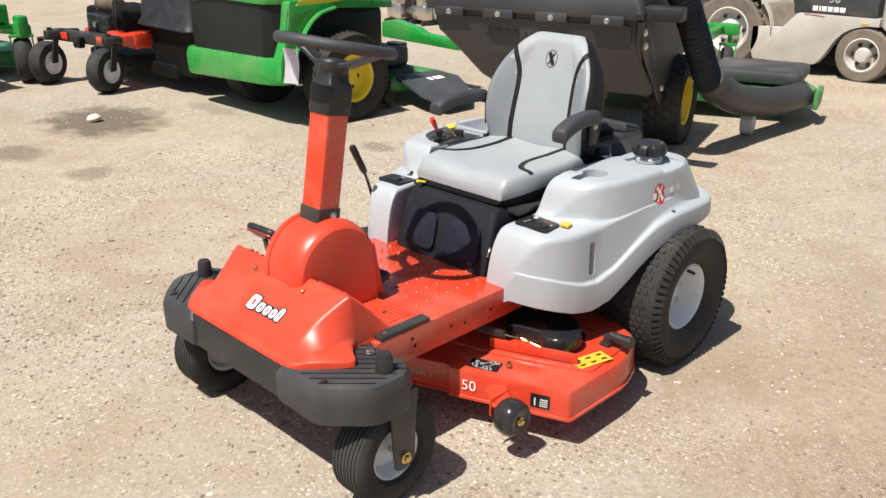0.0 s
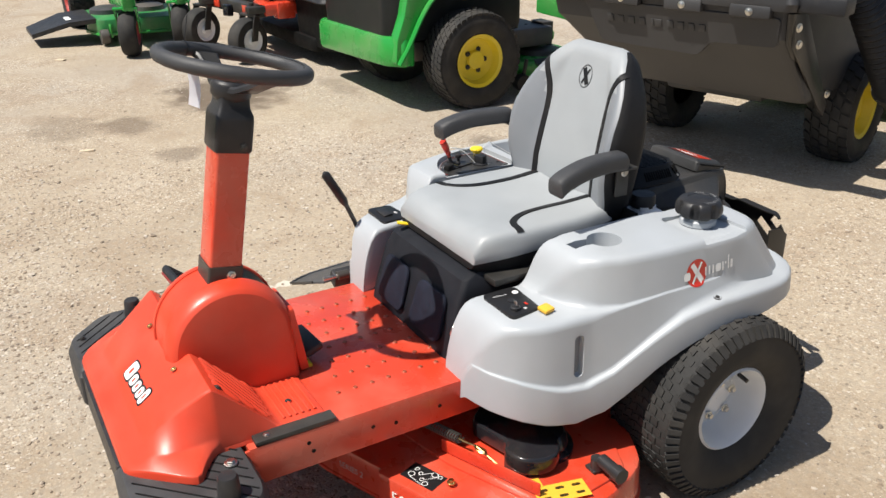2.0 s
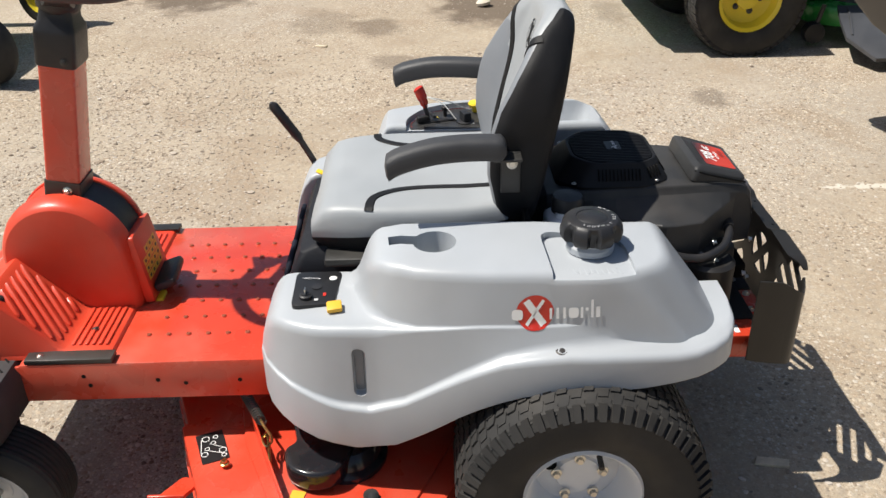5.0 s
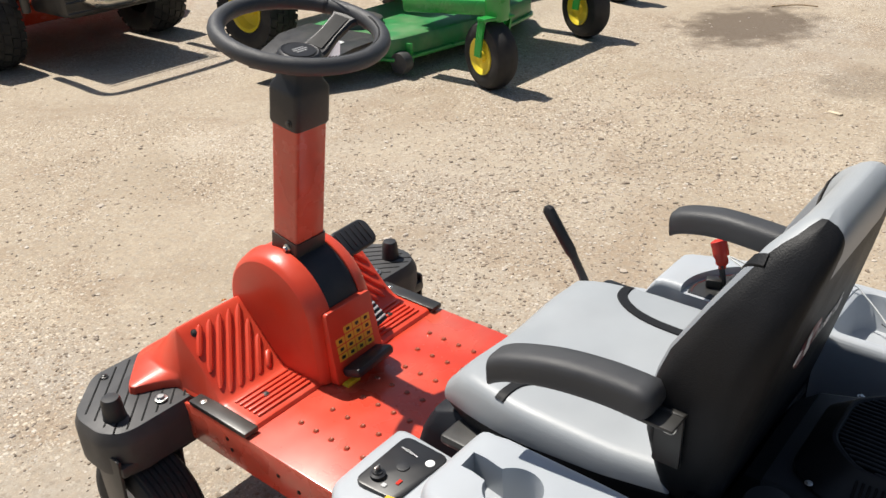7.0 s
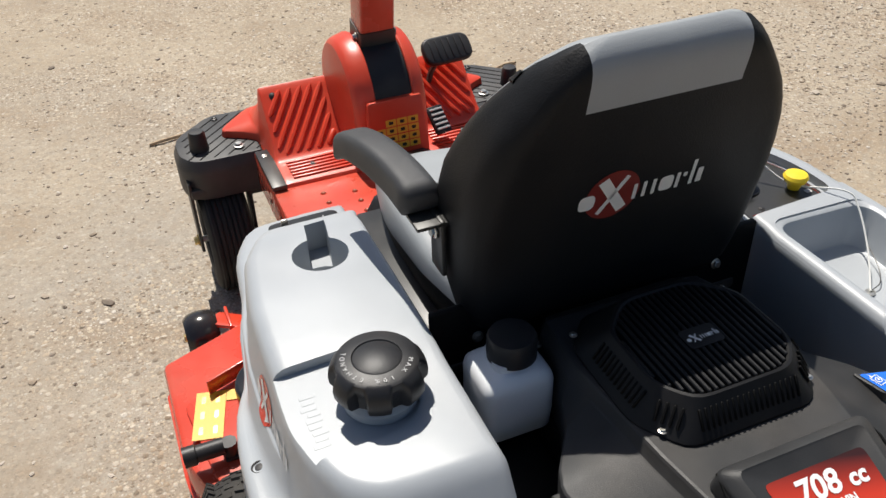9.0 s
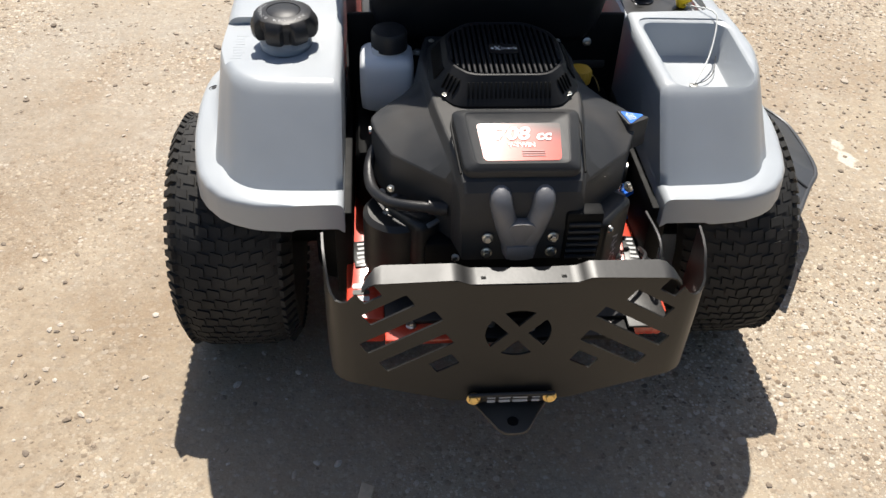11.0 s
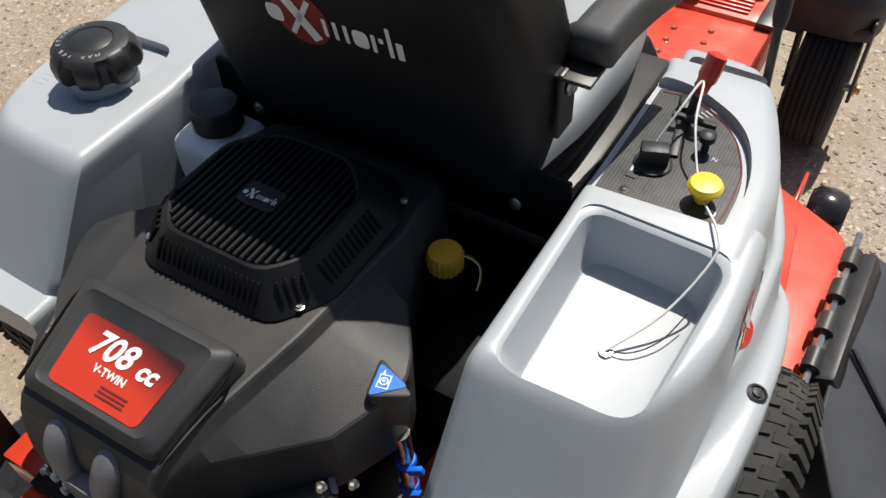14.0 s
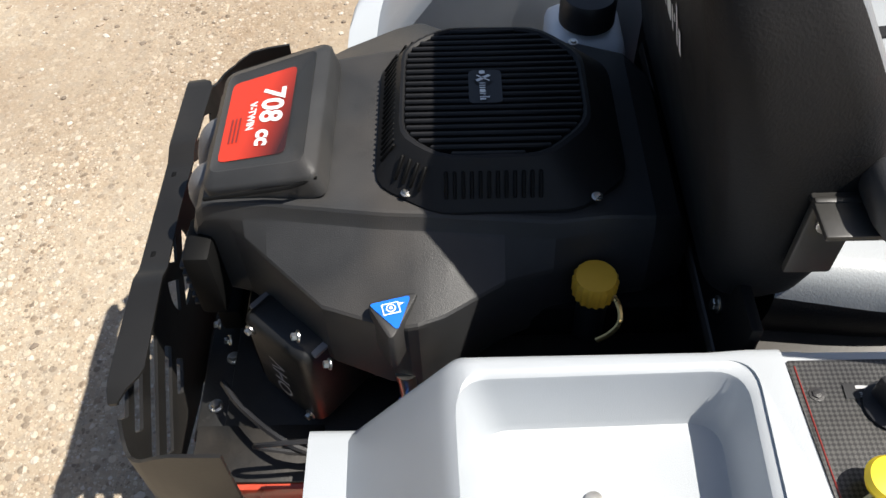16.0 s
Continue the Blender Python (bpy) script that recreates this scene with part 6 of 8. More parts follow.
# exhaust-side cast guard in a Y shape
yb = loft([[(p.x, 0.44 + d, p.y) for p in fillet([(-0.026 * k, 0.555), (0.026 * k, 0.555), (0.03 * k, 0.6), (0.024 * k, 0.628), (-0.024 * k, 0.628), (-0.03 * k, 0.6)], 0.012, 4)] for k, d in ((1, -0.02), (1, 0.014), (0.92, 0.022), (0.8, 0.025))])
yg = part("cast_guard", yb, ALU, mower, "grey cast Y-shaped engine cover")
for sx in (1, -1):
    part("guard_leg", tube(curve([(0.034 * sx, 0.4, 0.668), (0.034 * sx, 0.432, 0.665), (0.032 * sx, 0.446, 0.648), (0.022 * sx, 0.451, 0.615), (0.012 * sx, 0.452, 0.585)], 5), 0.018, 14, 0.8), ALU, yg, sharp=60)
    for dz in (0, 0.03):
        bolt("guard_bolt", (0.052 * sx, 0.455, 0.565 + dz), (0, 1, 0.1), yg, 0.006, 0.008)
part("guard_pad", rbox((0, 0.465, 0.572), (0.045, 0.006, 0.026), 0.003), ALU, yg)
part("vent_plate", rbox((-0.1, 0.44, 0.59), (0.06, 0.03, 0.1), 0.006), PAN_D, mower)
for i in range(6):
    part("vent_rib", rbox((-0.1, 0.458, 0.555 + i * 0.013), (0.05, 0.006, 0.005), 0.001), SHROUD, mower)
part("fuel_rail", rbox((0, 0.45, 0.45), (0.16, 0.03, 0.04), 0.006), PAN_D, mower)
# black hose round the engine
part("breather_hose", tube(curve([(0.225, 0.215, 0.605), (0.236, 0.245, 0.588), (0.232, 0.3, 0.58), (0.205, 0.35, 0.588), (0.165, 0.376, 0.598), (0.125, 0.386, 0.602)], 6), 0.0095, 10), BLACK, mower, "black rubber breather hose")
part("hose_end", tube([(0.14, 0.383, 0.602), (0.11, 0.388, 0.602)], 0.013, 12), BLACK, mower)
part("fuel_fitting", join(rbox((0.215, 0.2, 0.61), (0.028, 0.028, 0.028), 0.006), tube([(0.2, 0.2, 0.63), (0.235, 0.2, 0.63)], 0.007, 8)), CHROME, mower)
part("air_box", moved(lathe([(0.05, -0.06), (0.058, -0.055), (0.058, 0.05), (0.05, 0.058)], n=28), pose(0.19, 0.33, 0.5)), CASTB, mower, "black round oil filter housing")
part("wiring", tube(curve([(-0.26, 0.3, 0.43), (-0.25, 0.36, 0.46), (-0.2, 0.42, 0.45), (-0.16, 0.45, 0.44)], 6), 0.004, 6), BLACK, mower)
part("wiring", tube(curve([(-0.255, 0.33, 0.44), (-0.262, 0.39, 0.475), (-0.27, 0.36, 0.5), (-0.265, 0.28, 0.5)], 6), 0.003, 6), BLACK, mower)
# oil filler and dipstick tube
part("oil_cap", loft([[(-0.17 + (r_ + e_ * math.cos(18 * a_)) * math.cos(a_), 0.03 + (r_ + e_ * math.cos(18 * a_)) * math.sin(a_), z_) for a_ in [2 * math.pi * i / 108 for i in range(108)]] for r_, z_, e_ in ((0.016, 0.622, 0), (0.0215, 0.627, 0.001), (0.0225, 0.648, 0.001), (0.02, 0.653, 0), (0.002, 0.654, 0))]), YLABEL, mower, "yellow oil filler cap")
part("oil_tube", tube([(-0.16, 0.026, 0.5), (-0.17, 0.03, 0.635)], 0.016, 12), BLACK, mower)
part("cap_strap", tube(curve([(-0.182, 0.012, 0.636), (-0.194, 0.007, 0.63), (-0.206, 0.008, 0.622), (-0.212, 0.018, 0.612), (-0.214, 0.03, 0.604)], 4), 0.003, 6, 0.5), BRASS, mower)
tri_o = [(-0.196, 0.203), (-0.209, 0.255), (-0.254, 0.229)]
part("drain_boss", prism(fillet(tri_o, 0.01, 4), 0.615, 0.671, 0.003), SHROUD, mower)
bl_m = pose(-0.2155, 0.2295, 0.671, 0, 0, 104)
decal("blue_label", flat(fillet([(-0.0205, -0.0085), (0.021, -0.0085), (0.0, 0.0275)], 0.005, 3)), bl_m, BLUE, mower, 0.001)
for w_, h_, mt_, dz in ((0.017, 0.013, LWHITE, 0.0015), (0.0145, 0.0105, BLUE, 0.0018)):
    decal("label_mark", flat(rect(w_, h_, 0.001, (0.001, 0.002))), bl_m, mt_, mower, dz)
for r_, mt_, dz in ((0.0048, LWHITE, 0.0021), (0.0034, BLUE, 0.0024), (0.0018, LWHITE, 0.0027)):
    decal("label_mark", flat(disc(r_, (0.001, 0.002), 16)), bl_m, mt_, mower, dz)
decal("label_mark", flat([(-0.013, -0.001), (-0.006, -0.003), (-0.006, 0.001)]), bl_m, LWHITE, mower, 0.0021)
part("drain_tube", tube([(-0.216, 0.223, 0.62), (-0.222, 0.222, 0.55)], 0.007, 12), STEEL_B, mower)
part("drain_sleeve", tube([(-0.222, 0.222, 0.565), (-0.224, 0.221, 0.545), (-0.226, 0.22, 0.4)], [0.012, 0.0105, 0.0105], 14), CHROME, mower, "chrome dipstick tube")
for z in (0.5, 0.44):
    part("drain_clip", join(lathe([(0.0115, z - 0.008), (0.013, z - 0.005), (0.013, z + 0.006), (0.0115, z + 0.008)], (-0.225, 0.221, 0), n=16), rbox((-0.243, 0.228, z + 0.004), (0.02, 0.008, 0.012), 0.002, (0, 20, 20))), BLUE, mower)
# expansion bottle
bt = part("expansion_bottle", loft([[Vector((p.x, p.y, z)) for p in fillet([(0.2 - w, 0.004 - d), (0.2 + w, 0.004 - d), (0.2 + w, 0.004 + d), (0.2 - w, 0.004 + d)], 0.018, 4)] for w, d, z in ((0.042, 0.038, 0.57), (0.049, 0.045, 0.577), (0.051, 0.047, 0.61), (0.051, 0.047, 0.658), (0.049, 0.045, 0.668), (0.043, 0.039, 0.6755), (0.033, 0.033, 0.679), (0.028, 0.028, 0.681), (0.028, 0.028, 0.692))]), BOTTLE, mower, "white plastic expansion bottle with black cap", sharp=50)
part("bottle_cap", lathe([(0.03, 0.684), (0.034, 0.687), (0.034, 0.716), (0.031, 0.722), (0.002, 0.725)], (0.195, 0.004, 0), n=32), BLACK, bt)
bolt("bottle_screw", (0.14, -0.03, 0.655), (0, 0, 1), bt, 0.007, 0.006)
# flat wall whose near-black colour holds the shade behind the seat
part("fuel_tank_wall", rbox((0.0, -0.09, 0.56), (0.55, 0.012, 0.3), 0.004), PAN_D, mower, "firewall behind the seat, darkened for shade")
part("seat_pan", rbox((0, -0.3, 0.6), (0.5, 0.44, 0.02), 0.006), STEEL_B, mower)
for x in (-0.205, 0.205):
    bolt("pan_bolt", (x, -0.083, 0.65), (0, 1, 0.2), mower, 0.006, 0.006)

# ---- rear guard ----
def guard_path():
    left = [(0.314, 0.40), (0.312, 0.43), (0.309, 0.455), (0.305, 0.478)]
    corner = [Vector((0.262 + 0.042 * math.cos(radians(a)), 0.482 + 0.038 * math.sin(radians(a)))) for a in range(0, 91, 15)]
    pts = [Vector(p) for p in left] + corner + [Vector((0.1, 0.527)), Vector((0.0, 0.529)), Vector((-0.1, 0.527))]
    return pts + [Vector((-p.x, p.y)) for p in (corner[::-1] + [Vector(p) for p in left[::-1]])]


def build_guard():
    pts = guard_path()
    dense = []
    for a, b in zip(pts, pts[1:]):
        k = max(1, int((b - a).length / 0.02))
        dense += [a + (b - a) * (j / k) for j in range(k)]
    dense.append(pts[-1])
    n = len(dense)
    rings = []
    for i, p in enumerate(dense):
        d = (dense[min(i + 1, n - 1)] - dense[max(i - 1, 0)]).normalized()
        nn = Vector((d.y, -d.x))
        if nn.y < 0 and abs(p.x) < 0.25:
            nn = -nn
        ax = abs(p.x)
        top = tab(ax, (0.085, 0.563), (0.105, 0.572), (0.236, 0.567), (0.25, 0.552), (0.275, 0.522), (0.29, 0.517), (0.302, 0.53), (0.308, 0.556), (0.314, 0.566))
        bot = 0.288 + 0.05 * min(1, max(0, (ax - 0.1) / 0.18)) + max(0, 0.5 - p.y) * 0.25
        off = nn * 0.002
        rings.append([(p.x - off.x, p.y - off.y, bot), (p.x + off.x, p.y + off.y, bot), (p.x + off.x, p.y + off.y, top), (p.x - off.x, p.y - off.y, top)])
    bm = loft(rings)
    cuts = []
    def slot(cx_, cz_, ln, wd, ang):
        o = fillet([(-ln / 2, -wd / 2), (ln / 2, -wd / 2), (ln / 2, wd / 2), (-ln / 2, wd / 2)], 0.004, 2)
        return prism(o, -0.05, 0.05, 0, frame_at((cx_, 0.52, cz_), (-math.cos(radians(ang)), 0, math.sin(radians(ang))), (math.sin(radians(ang)), 0, math.cos(radians(ang)))))
    for sx in (1, -1):
        for cx_, cz_, ln in ((0.21, 0.508, 0.085), (0.19, 0.458, 0.145), (0.165, 0.41, 0.13), (0.118, 0.385, 0.045), (0.24, 0.542, 0.035)):
            cuts.append(slot(cx_ * sx, cz_, ln, 0.027, 33 * sx))
    # round cut-out with a cross left standing
    for a0 in (0, 90, 180, 270):
        o = [(0.016 * math.cos(radians(a0)), 0.016 * math.sin(radians(a0)))]
        sp_ = 28 if a0 % 180 == 90 else 36
        rx, rz = (0.054, 0.052)
        o += [(rx * math.cos(radians(a0 + t)), rz * math.sin(radians(a0 + t))) for t in range(-sp_, sp_ + 1, 4)]
        cuts.append(prism([(x, y) for x, y in o], -0.05, 0.05, 0, frame_at((0, 0.52, 0.455), (1, 0, 0), (0, 0, 1))))
    me = carve(bm, cuts, GUARD, 30)
    g = part("rear_guard", me, GUARD, mower, "dusty black steel rear engine guard with slots")
    # folded upper lip
    lip = []
    for k in range(49):
        x = -0.25 + k * 0.5 / 48
        z = tab(abs(x), (0.085, 0.5625), (0.105, 0.5715), (0.236, 0.567), (0.25, 0.552))
        d = tab(abs(x), (0, 0.03), (0.225, 0.036), (0.25, 0.008))
        lip.append([(x, 0.528, z - 0.001), (x, 0.528 - d, z + d * 0.12), (x, 0.528 - d, z + d * 0.12 + 0.0035), (x, 0.5295, z + 0.003)])
    part("guard_lip", loft(lip), GUARD, g)
    for sx in (1, -1):
        part("guard_notch", rbox((0.063 * sx, 0.516, 0.5665), (0.008, 0.008, 0.002), 0.0005), PAN_D, g)
    hitch = part("tow_hitch", prism(fillet([(-0.085, 0.5), (0.085, 0.5), (0.02, 0.6), (-0.02, 0.6)], 0.015, 4), 0.276, 0.284, 0.002), STEEL_B, mower, "black tow hitch plate")
    plate = part("hitch_plate", rbox((0, 0.538, 0.304), (0.15, 0.006, 0.035), 0.002, (-20, 0, 0)), STEEL_B, hitch)
    for sx in (1, -1):
        bolt("hitch_bolt", (0.066 * sx, 0.542, 0.308), (0, 1, 0.3), hitch, 0.008, 0.008, BRASS)
    for i, (px, w) in enumerate(((0.035, 0.014), (0.012, 0.02), (-0.015, 0.026), (-0.042, 0.014))):
        for j in range(2):
            decal("label_bar", flat(rect(w, 0.005, 0.001)), frame_at((px, 0.5425, 0.3 + j * 0.01), (-1, 0, 0), (0, -0.3, 1)), LGREY, hitch, 0.001)
    part("hitch_hole", lathe([(0.01, 0.2835), (0.01, 0.285)], (0, 0.575, 0), n=16), PAN_D, hitch)


build_guard()
for sx in (1, -1):
    rl = part("rail_label_plate", rbox((0.255 * sx, 0.275, 0.4065), (0.03, 0.07, 0.004), 0.001, (0, 0, 8 * sx)), LBLACK, mower, "black label on the red frame rail")
    for i in range(5):
        decal("label_bar", flat(rect(0.016 - 0.004 * (i % 2), 0.006, 0.001)), pose(0.255 * sx, 0.25 + i * 0.0125, 0.4087, 0, 0, 8 * sx), LGREY, rl)

# hood lettering drawn as plain letter-sized blocks
qm = frame_at((0.03, -1.372, 0.49), (0.995, 0.0, 0.0), (0, 0.1, 0.08))
x = -0.075
for w, h, dy in ((0.042, 0.05, 0.0), (0.03, 0.034, -0.005), (0.028, 0.034, -0.005), (0.026, 0.034, -0.005), (0.024, 0.046, 0.0)):
    def slant(g):
        return fillet([(x + w / 2 + sx_ * (w / 2 + g) + 0.16 * sy_ * (h / 2), dy + sy_ * (h / 2 + g)) for sx_, sy_ in ((-1, -1), (1, -1), (1, 1), (-1, 1))], 0.011, 4)
    decal("logo_block_edge", flat(slant(0.002)), qm, LBLACK, hd, 0.0009, hd)
    decal("logo_block", flat(slant(-0.002)), qm, LWHITE, hd, 0.0014, hd)
    decal("logo_gap", flat(fillet([(x + w / 2 + sx_ * w * 0.12 + 0.16 * sy_ * h * 0.2, dy + sy_ * h * 0.18) for sx_, sy_ in ((-1, -1), (1, -1), (1, 1), (-1, 1))], 0.003, 3)), qm, RED, hd, 0.0018, hd)
    x += w + 0.002


# ---- loose stones ----
def stones(count, seed):
    rnd = random.Random(seed)
    verts, faces = [], []
    base = bmesh.new()
    bmesh.ops.create_icosphere(base, subdivisions=1, radius=1)
    bv = [v.co.copy() for v in base.verts]
    bf = [[v.index for v in f.verts] for f in base.faces]
    base.free()
    for _ in range(count):
        pick = rnd.random()
        if pick < 0.35:
            x, y = rnd.gauss(-2.2, 1.1), rnd.gauss(-1.5, 1.0)
        elif pick < 0.7:
            a, d = rnd.uniform(0, 6.283), rnd.uniform(0.3, 3.4)
            x, y = math.cos(a) * d - 0.3, math.sin(a) * d * 1.1 - 0.6
        else:
            x, y = rnd.uniform(-6.5, 1.8), rnd.uniform(-5.5, 4.0)
        if noise.noise((x * 0.9, y * 0.9, 2)) + 0.3 * noise.noise((x * 4, y * 4, 7)) < rnd.uniform(-0.5, 0.25):
            continue
        s = 0.85 * rnd.choice((0.003, 0.003, 0.0035, 0.004, 0.0045, 0.0055, 0.007)) * rnd.uniform(0.8, 1.4)
        if rnd.random() < 0.012:
            s *= 2.0
        fl = rnd.uniform(0.35, 0.65)
        ca, sa = math.cos(rnd.uniform(0, 6.28)), math.sin(rnd.uniform(0, 6.28))
        k = len(verts)
        kx, ky = rnd.uniform(0.8, 1.5), rnd.uniform(0.7, 1.1)
        for c in bv:
            j = 1 + rnd.uniform(-0.22, 0.22)
            px, py = c.x * s * kx * j, c.y * s * ky * j
            verts.append((x + px * ca - py * sa, y + px * sa + py * ca, s * fl * 0.35 + c.z * s * fl * j + ground_z(x, y)))
        faces += [[i + k for i in f] for f in bf]
    me = bpy.data.meshes.new("loose_gravel")
    me.from_pydata(verts, [], faces)
    return me


def gravel_material():
    m = bpy.data.materials.new("loose_stone")
    m.use_nodes = True
    nt = m.node_tree
    g = nt.nodes.new("ShaderNodeNewGeometry")
    ramp = nt.nodes.new("ShaderNodeValToRGB")
    els = ramp.color_ramp.elements
    els[0].color, els[1].color = (0.17, 0.135, 0.105, 1), (0.56, 0.5, 0.43, 1)
    e = els.new(0.45)
    e.color = (0.33, 0.26, 0.19, 1)
    nt.links.new(g.outputs["Random Per Island"], ramp.inputs[0])
    b = nt.nodes["Principled BSDF"]
    b.inputs["Roughness"].default_value = 0.85
    nt.links.new(ramp.outputs[0], b.inputs["Base Color"])
    return m


def ground_z(x, y):
    z = noise.noise((x * 0.6, y * 0.6, 0)) * 0.004 + noise.noise((x * 2.3, y * 2.3, 5)) * 0.003
    return z * min(1, max(0, (math.hypot(x * 1.3, y + 0.5) - 1.2) / 1.5)) - 0.0005


gm = stones(56000, 4)
gm.materials.append(gravel_material())
tagged(new("gravel", gm), "loose small beige and brown stones on the yard", "gravel", kind="stuff")
rk = part("rock", moved(lathe([(0.002, -0.01), (0.05, 0.0), (0.055, 0.02), (0.035, 0.042), (0.003, 0.047)], n=9), Matrix.Translation((-4.46, 0.13, 0.01)) @ pose(0, 0, 0, 6, -8, 30)), mat("pale_rock", (0.62, 0.55, 0.45), 0.9, var=0.2, scale=20, bump=0.6, bscale=60))
tagged(rk, "pale rock lying in an oil stain", "rock")
BARK = mat("dry_twig", (0.42, 0.31, 0.2), 0.9, var=0.3, scale=60)
for i, pts in enumerate((((0.543, -2.145, 0.007), (0.49, -2.152, 0.01), (0.427, -2.165, 0.009)), ((-0.823, -2.176, 0.007), (-0.88, -2.192, 0.012), (-0.934, -2.199, 0.008)), ((-5.73, -2.13, 0.007), (-5.82, -1.96, 0.02), (-5.86, -1.82, 0.015)))):
    tw = part("twig", tube(curve([(x, y, z + ground_z(x, y)) for x, y, z in pts], 4), 0.006, 6), BARK)
    tagged(tw, "dry brown twig on the ground", "twig")

CHIP = mat("pale_wood_chip", (0.6, 0.5, 0.36), 0.85, var=0.2, scale=60)
for x, y, ln, wd, a in ((0.26, 0.54, 0.085, 0.03, 80), (-3.51, -0.957, 0.09, 0.03, 70), (-6.43, -0.69, 0.1, 0.05, 40)):
    ch = part("wood_chip", moved(prism([(-ln / 2, -wd * 0.4), (ln * 0.45, -wd / 2), (ln / 2, wd * 0.3), (-ln * 0.4, wd / 2)], -0.004, 0.006, 0.0015), pose(x, y, ground_z(x, y) + 0.003, 2, -3, a)), CHIP)
    tagged(ch, "pale splinter of wood lying on the gravel", "wood chip", "wood chips on the ground")

# ---- machines parked round the yard ----
HOPPER = mat("moulded_hopper_plastic", (0.036, 0.036, 0.038), 0.5, var=0.2, scale=4, bump=0.3, bscale=250, dust=0.1, dustcol=(0.15, 0.13, 0.11))
def yard_wheel(parent, x, y, r, w, rim_mat, side=1, name="wheel", lugs=28):
    """A simple tyre and dished rim, axle along x."""
    h = w / 2
    wh = part(name, lathe([(r * 0.5, -h * 0.7), (r * 0.62, -h * 0.92), (r * 0.8, -h), (r * 0.93, -h * 0.88), (r * 0.98, -h * 0.6), (r, 0), (r * 0.98, h * 0.6), (r * 0.93, h * 0.88), (r * 0.8, h), (r * 0.62, h * 0.92), (r * 0.5, h * 0.7)], (x, y, r * 0.98), "x", 40, caps=False), RUBBER, parent)
    part("rim", lathe([(r * 0.54, h * 0.78 * side), (r * 0.55, h * 0.86 * side), (r * 0.48, h * 0.8 * side), (r * 0.43, h * 0.35 * side), (r * 0.2, h * 0.3 * side), (r * 0.18, h * 0.5 * side), (0.001, h * 0.52 * side)], (x, y, r * 0.98), "x", 32, caps=False), rim_mat, wh)
    if lugs:
        bm = bmesh.new()
        rows_ = 5 if lugs < 40 else 7
        ln = math.pi * r / lugs * 0.72
        for row in range(rows_):
            u = (row - rows_ // 2) / (rows_ / 2)
            for i in range(lugs):
                a = 2 * math.pi * (i + 0.5 * (row % 2)) / lugs
                b = prism([(-w * 0.4 / rows_, -ln + 0.008), (w * 0.4 / rows_, -ln - 0.008), (w * 0.4 / rows_, ln - 0.008), (-w * 0.4 / rows_, ln + 0.008)], -0.01, 0.009)
                moved(b, Matrix.Translation((x, y, r * 0.98)) @ Matrix.Rotation(a, 4, "X") @ pose(u * h * 0.95, 0, r * (1 - 0.05 * abs(u)), 0, 18 * u, 0))
                vs = [bm.verts.new(v.co) for v in b.verts]
                b.verts.index_update()
                for f in b.faces:
                    bm.faces.new([vs[v.index] for v in f.verts])
                b.free()
        part("tread", bm, RUBBER, wh, sharp=20)
    return wh


def yard_caster(parent, x, y, r, w, rim_mat, fork_mat, arm=(0, 0.25, 0.3), yaw=0):
    c = part("caster", lathe([(0.022, 0.0), (0.022, 0.09)], (x, y + 0.06, r * 2 + 0.02), n=14), fork_mat, parent)
    h = w / 2
    m = Matrix.Translation((x, y, r * 0.98)) @ pose(0, 0, 0, 0, 0, yaw) @ AX["x"]
    part("tyre", lathe([(r * 0.45, -h * 0.8), (r * 0.65, -h), (r * 0.88, -h * 0.85), (r * 0.98, -h * 0.45), (r, 0), (r * 0.98, h * 0.45), (r * 0.88, h * 0.85), (r * 0.65, h), (r * 0.45, h * 0.8)], m=m, n=36, caps=False), RUBBER, c)
    part("rim", lathe([(r * 0.54, h * 0.86), (r * 0.53, h * 0.97), (r * 0.46, h * 0.88), (r * 0.4, h * 0.74), (r * 0.18, h * 0.72), (r * 0.16, h * 0.98), (0.001, h * 1.0)], m=m, n=28, caps=False), rim_mat, c)
    part("rim", lathe([(r * 0.5, -h * 0.86), (r * 0.47, -h * 0.9), (r * 0.4, -h * 0.4), (0.001, -h * 0.4)], m=m, n=28, caps=False), rim_mat, c)
    for s in (1, -1):
        pts = [(s * (h + 0.012), 0, r * 0.98), (s * (h + 0.012), 0.02, r * 1.5), (s * (h + 0.01), 0.05, r * 2.05)]
        mm = Matrix.Translation((x, y, 0)) @ pose(0, 0, 0, 0, 0, yaw)
        a = [mm @ Vector(p) for p in pts]
        part("fork_leg", loft([[q + mm.to_3x3() @ Vector((dx * 0.006, dy * 0.032, 0)) for dx, dy in ((-1, -1), (1, -1), (1, 1), (-1, 1))] for q in a]), fork_mat, c)
    part("fork_top", moved(rbox((0, 0.055, r * 2.07), (w + 0.05, 0.08, 0.02), 0.005), Matrix.Translation((x, y, 0)) @ pose(0, 0, 0, 0, 0, yaw)), fork_mat, c)
    return c


def slab(outline, z0, z1, bevel=0.02):
    return prism(fillet(outline, 0.06, 4), z0, z1, bevel)


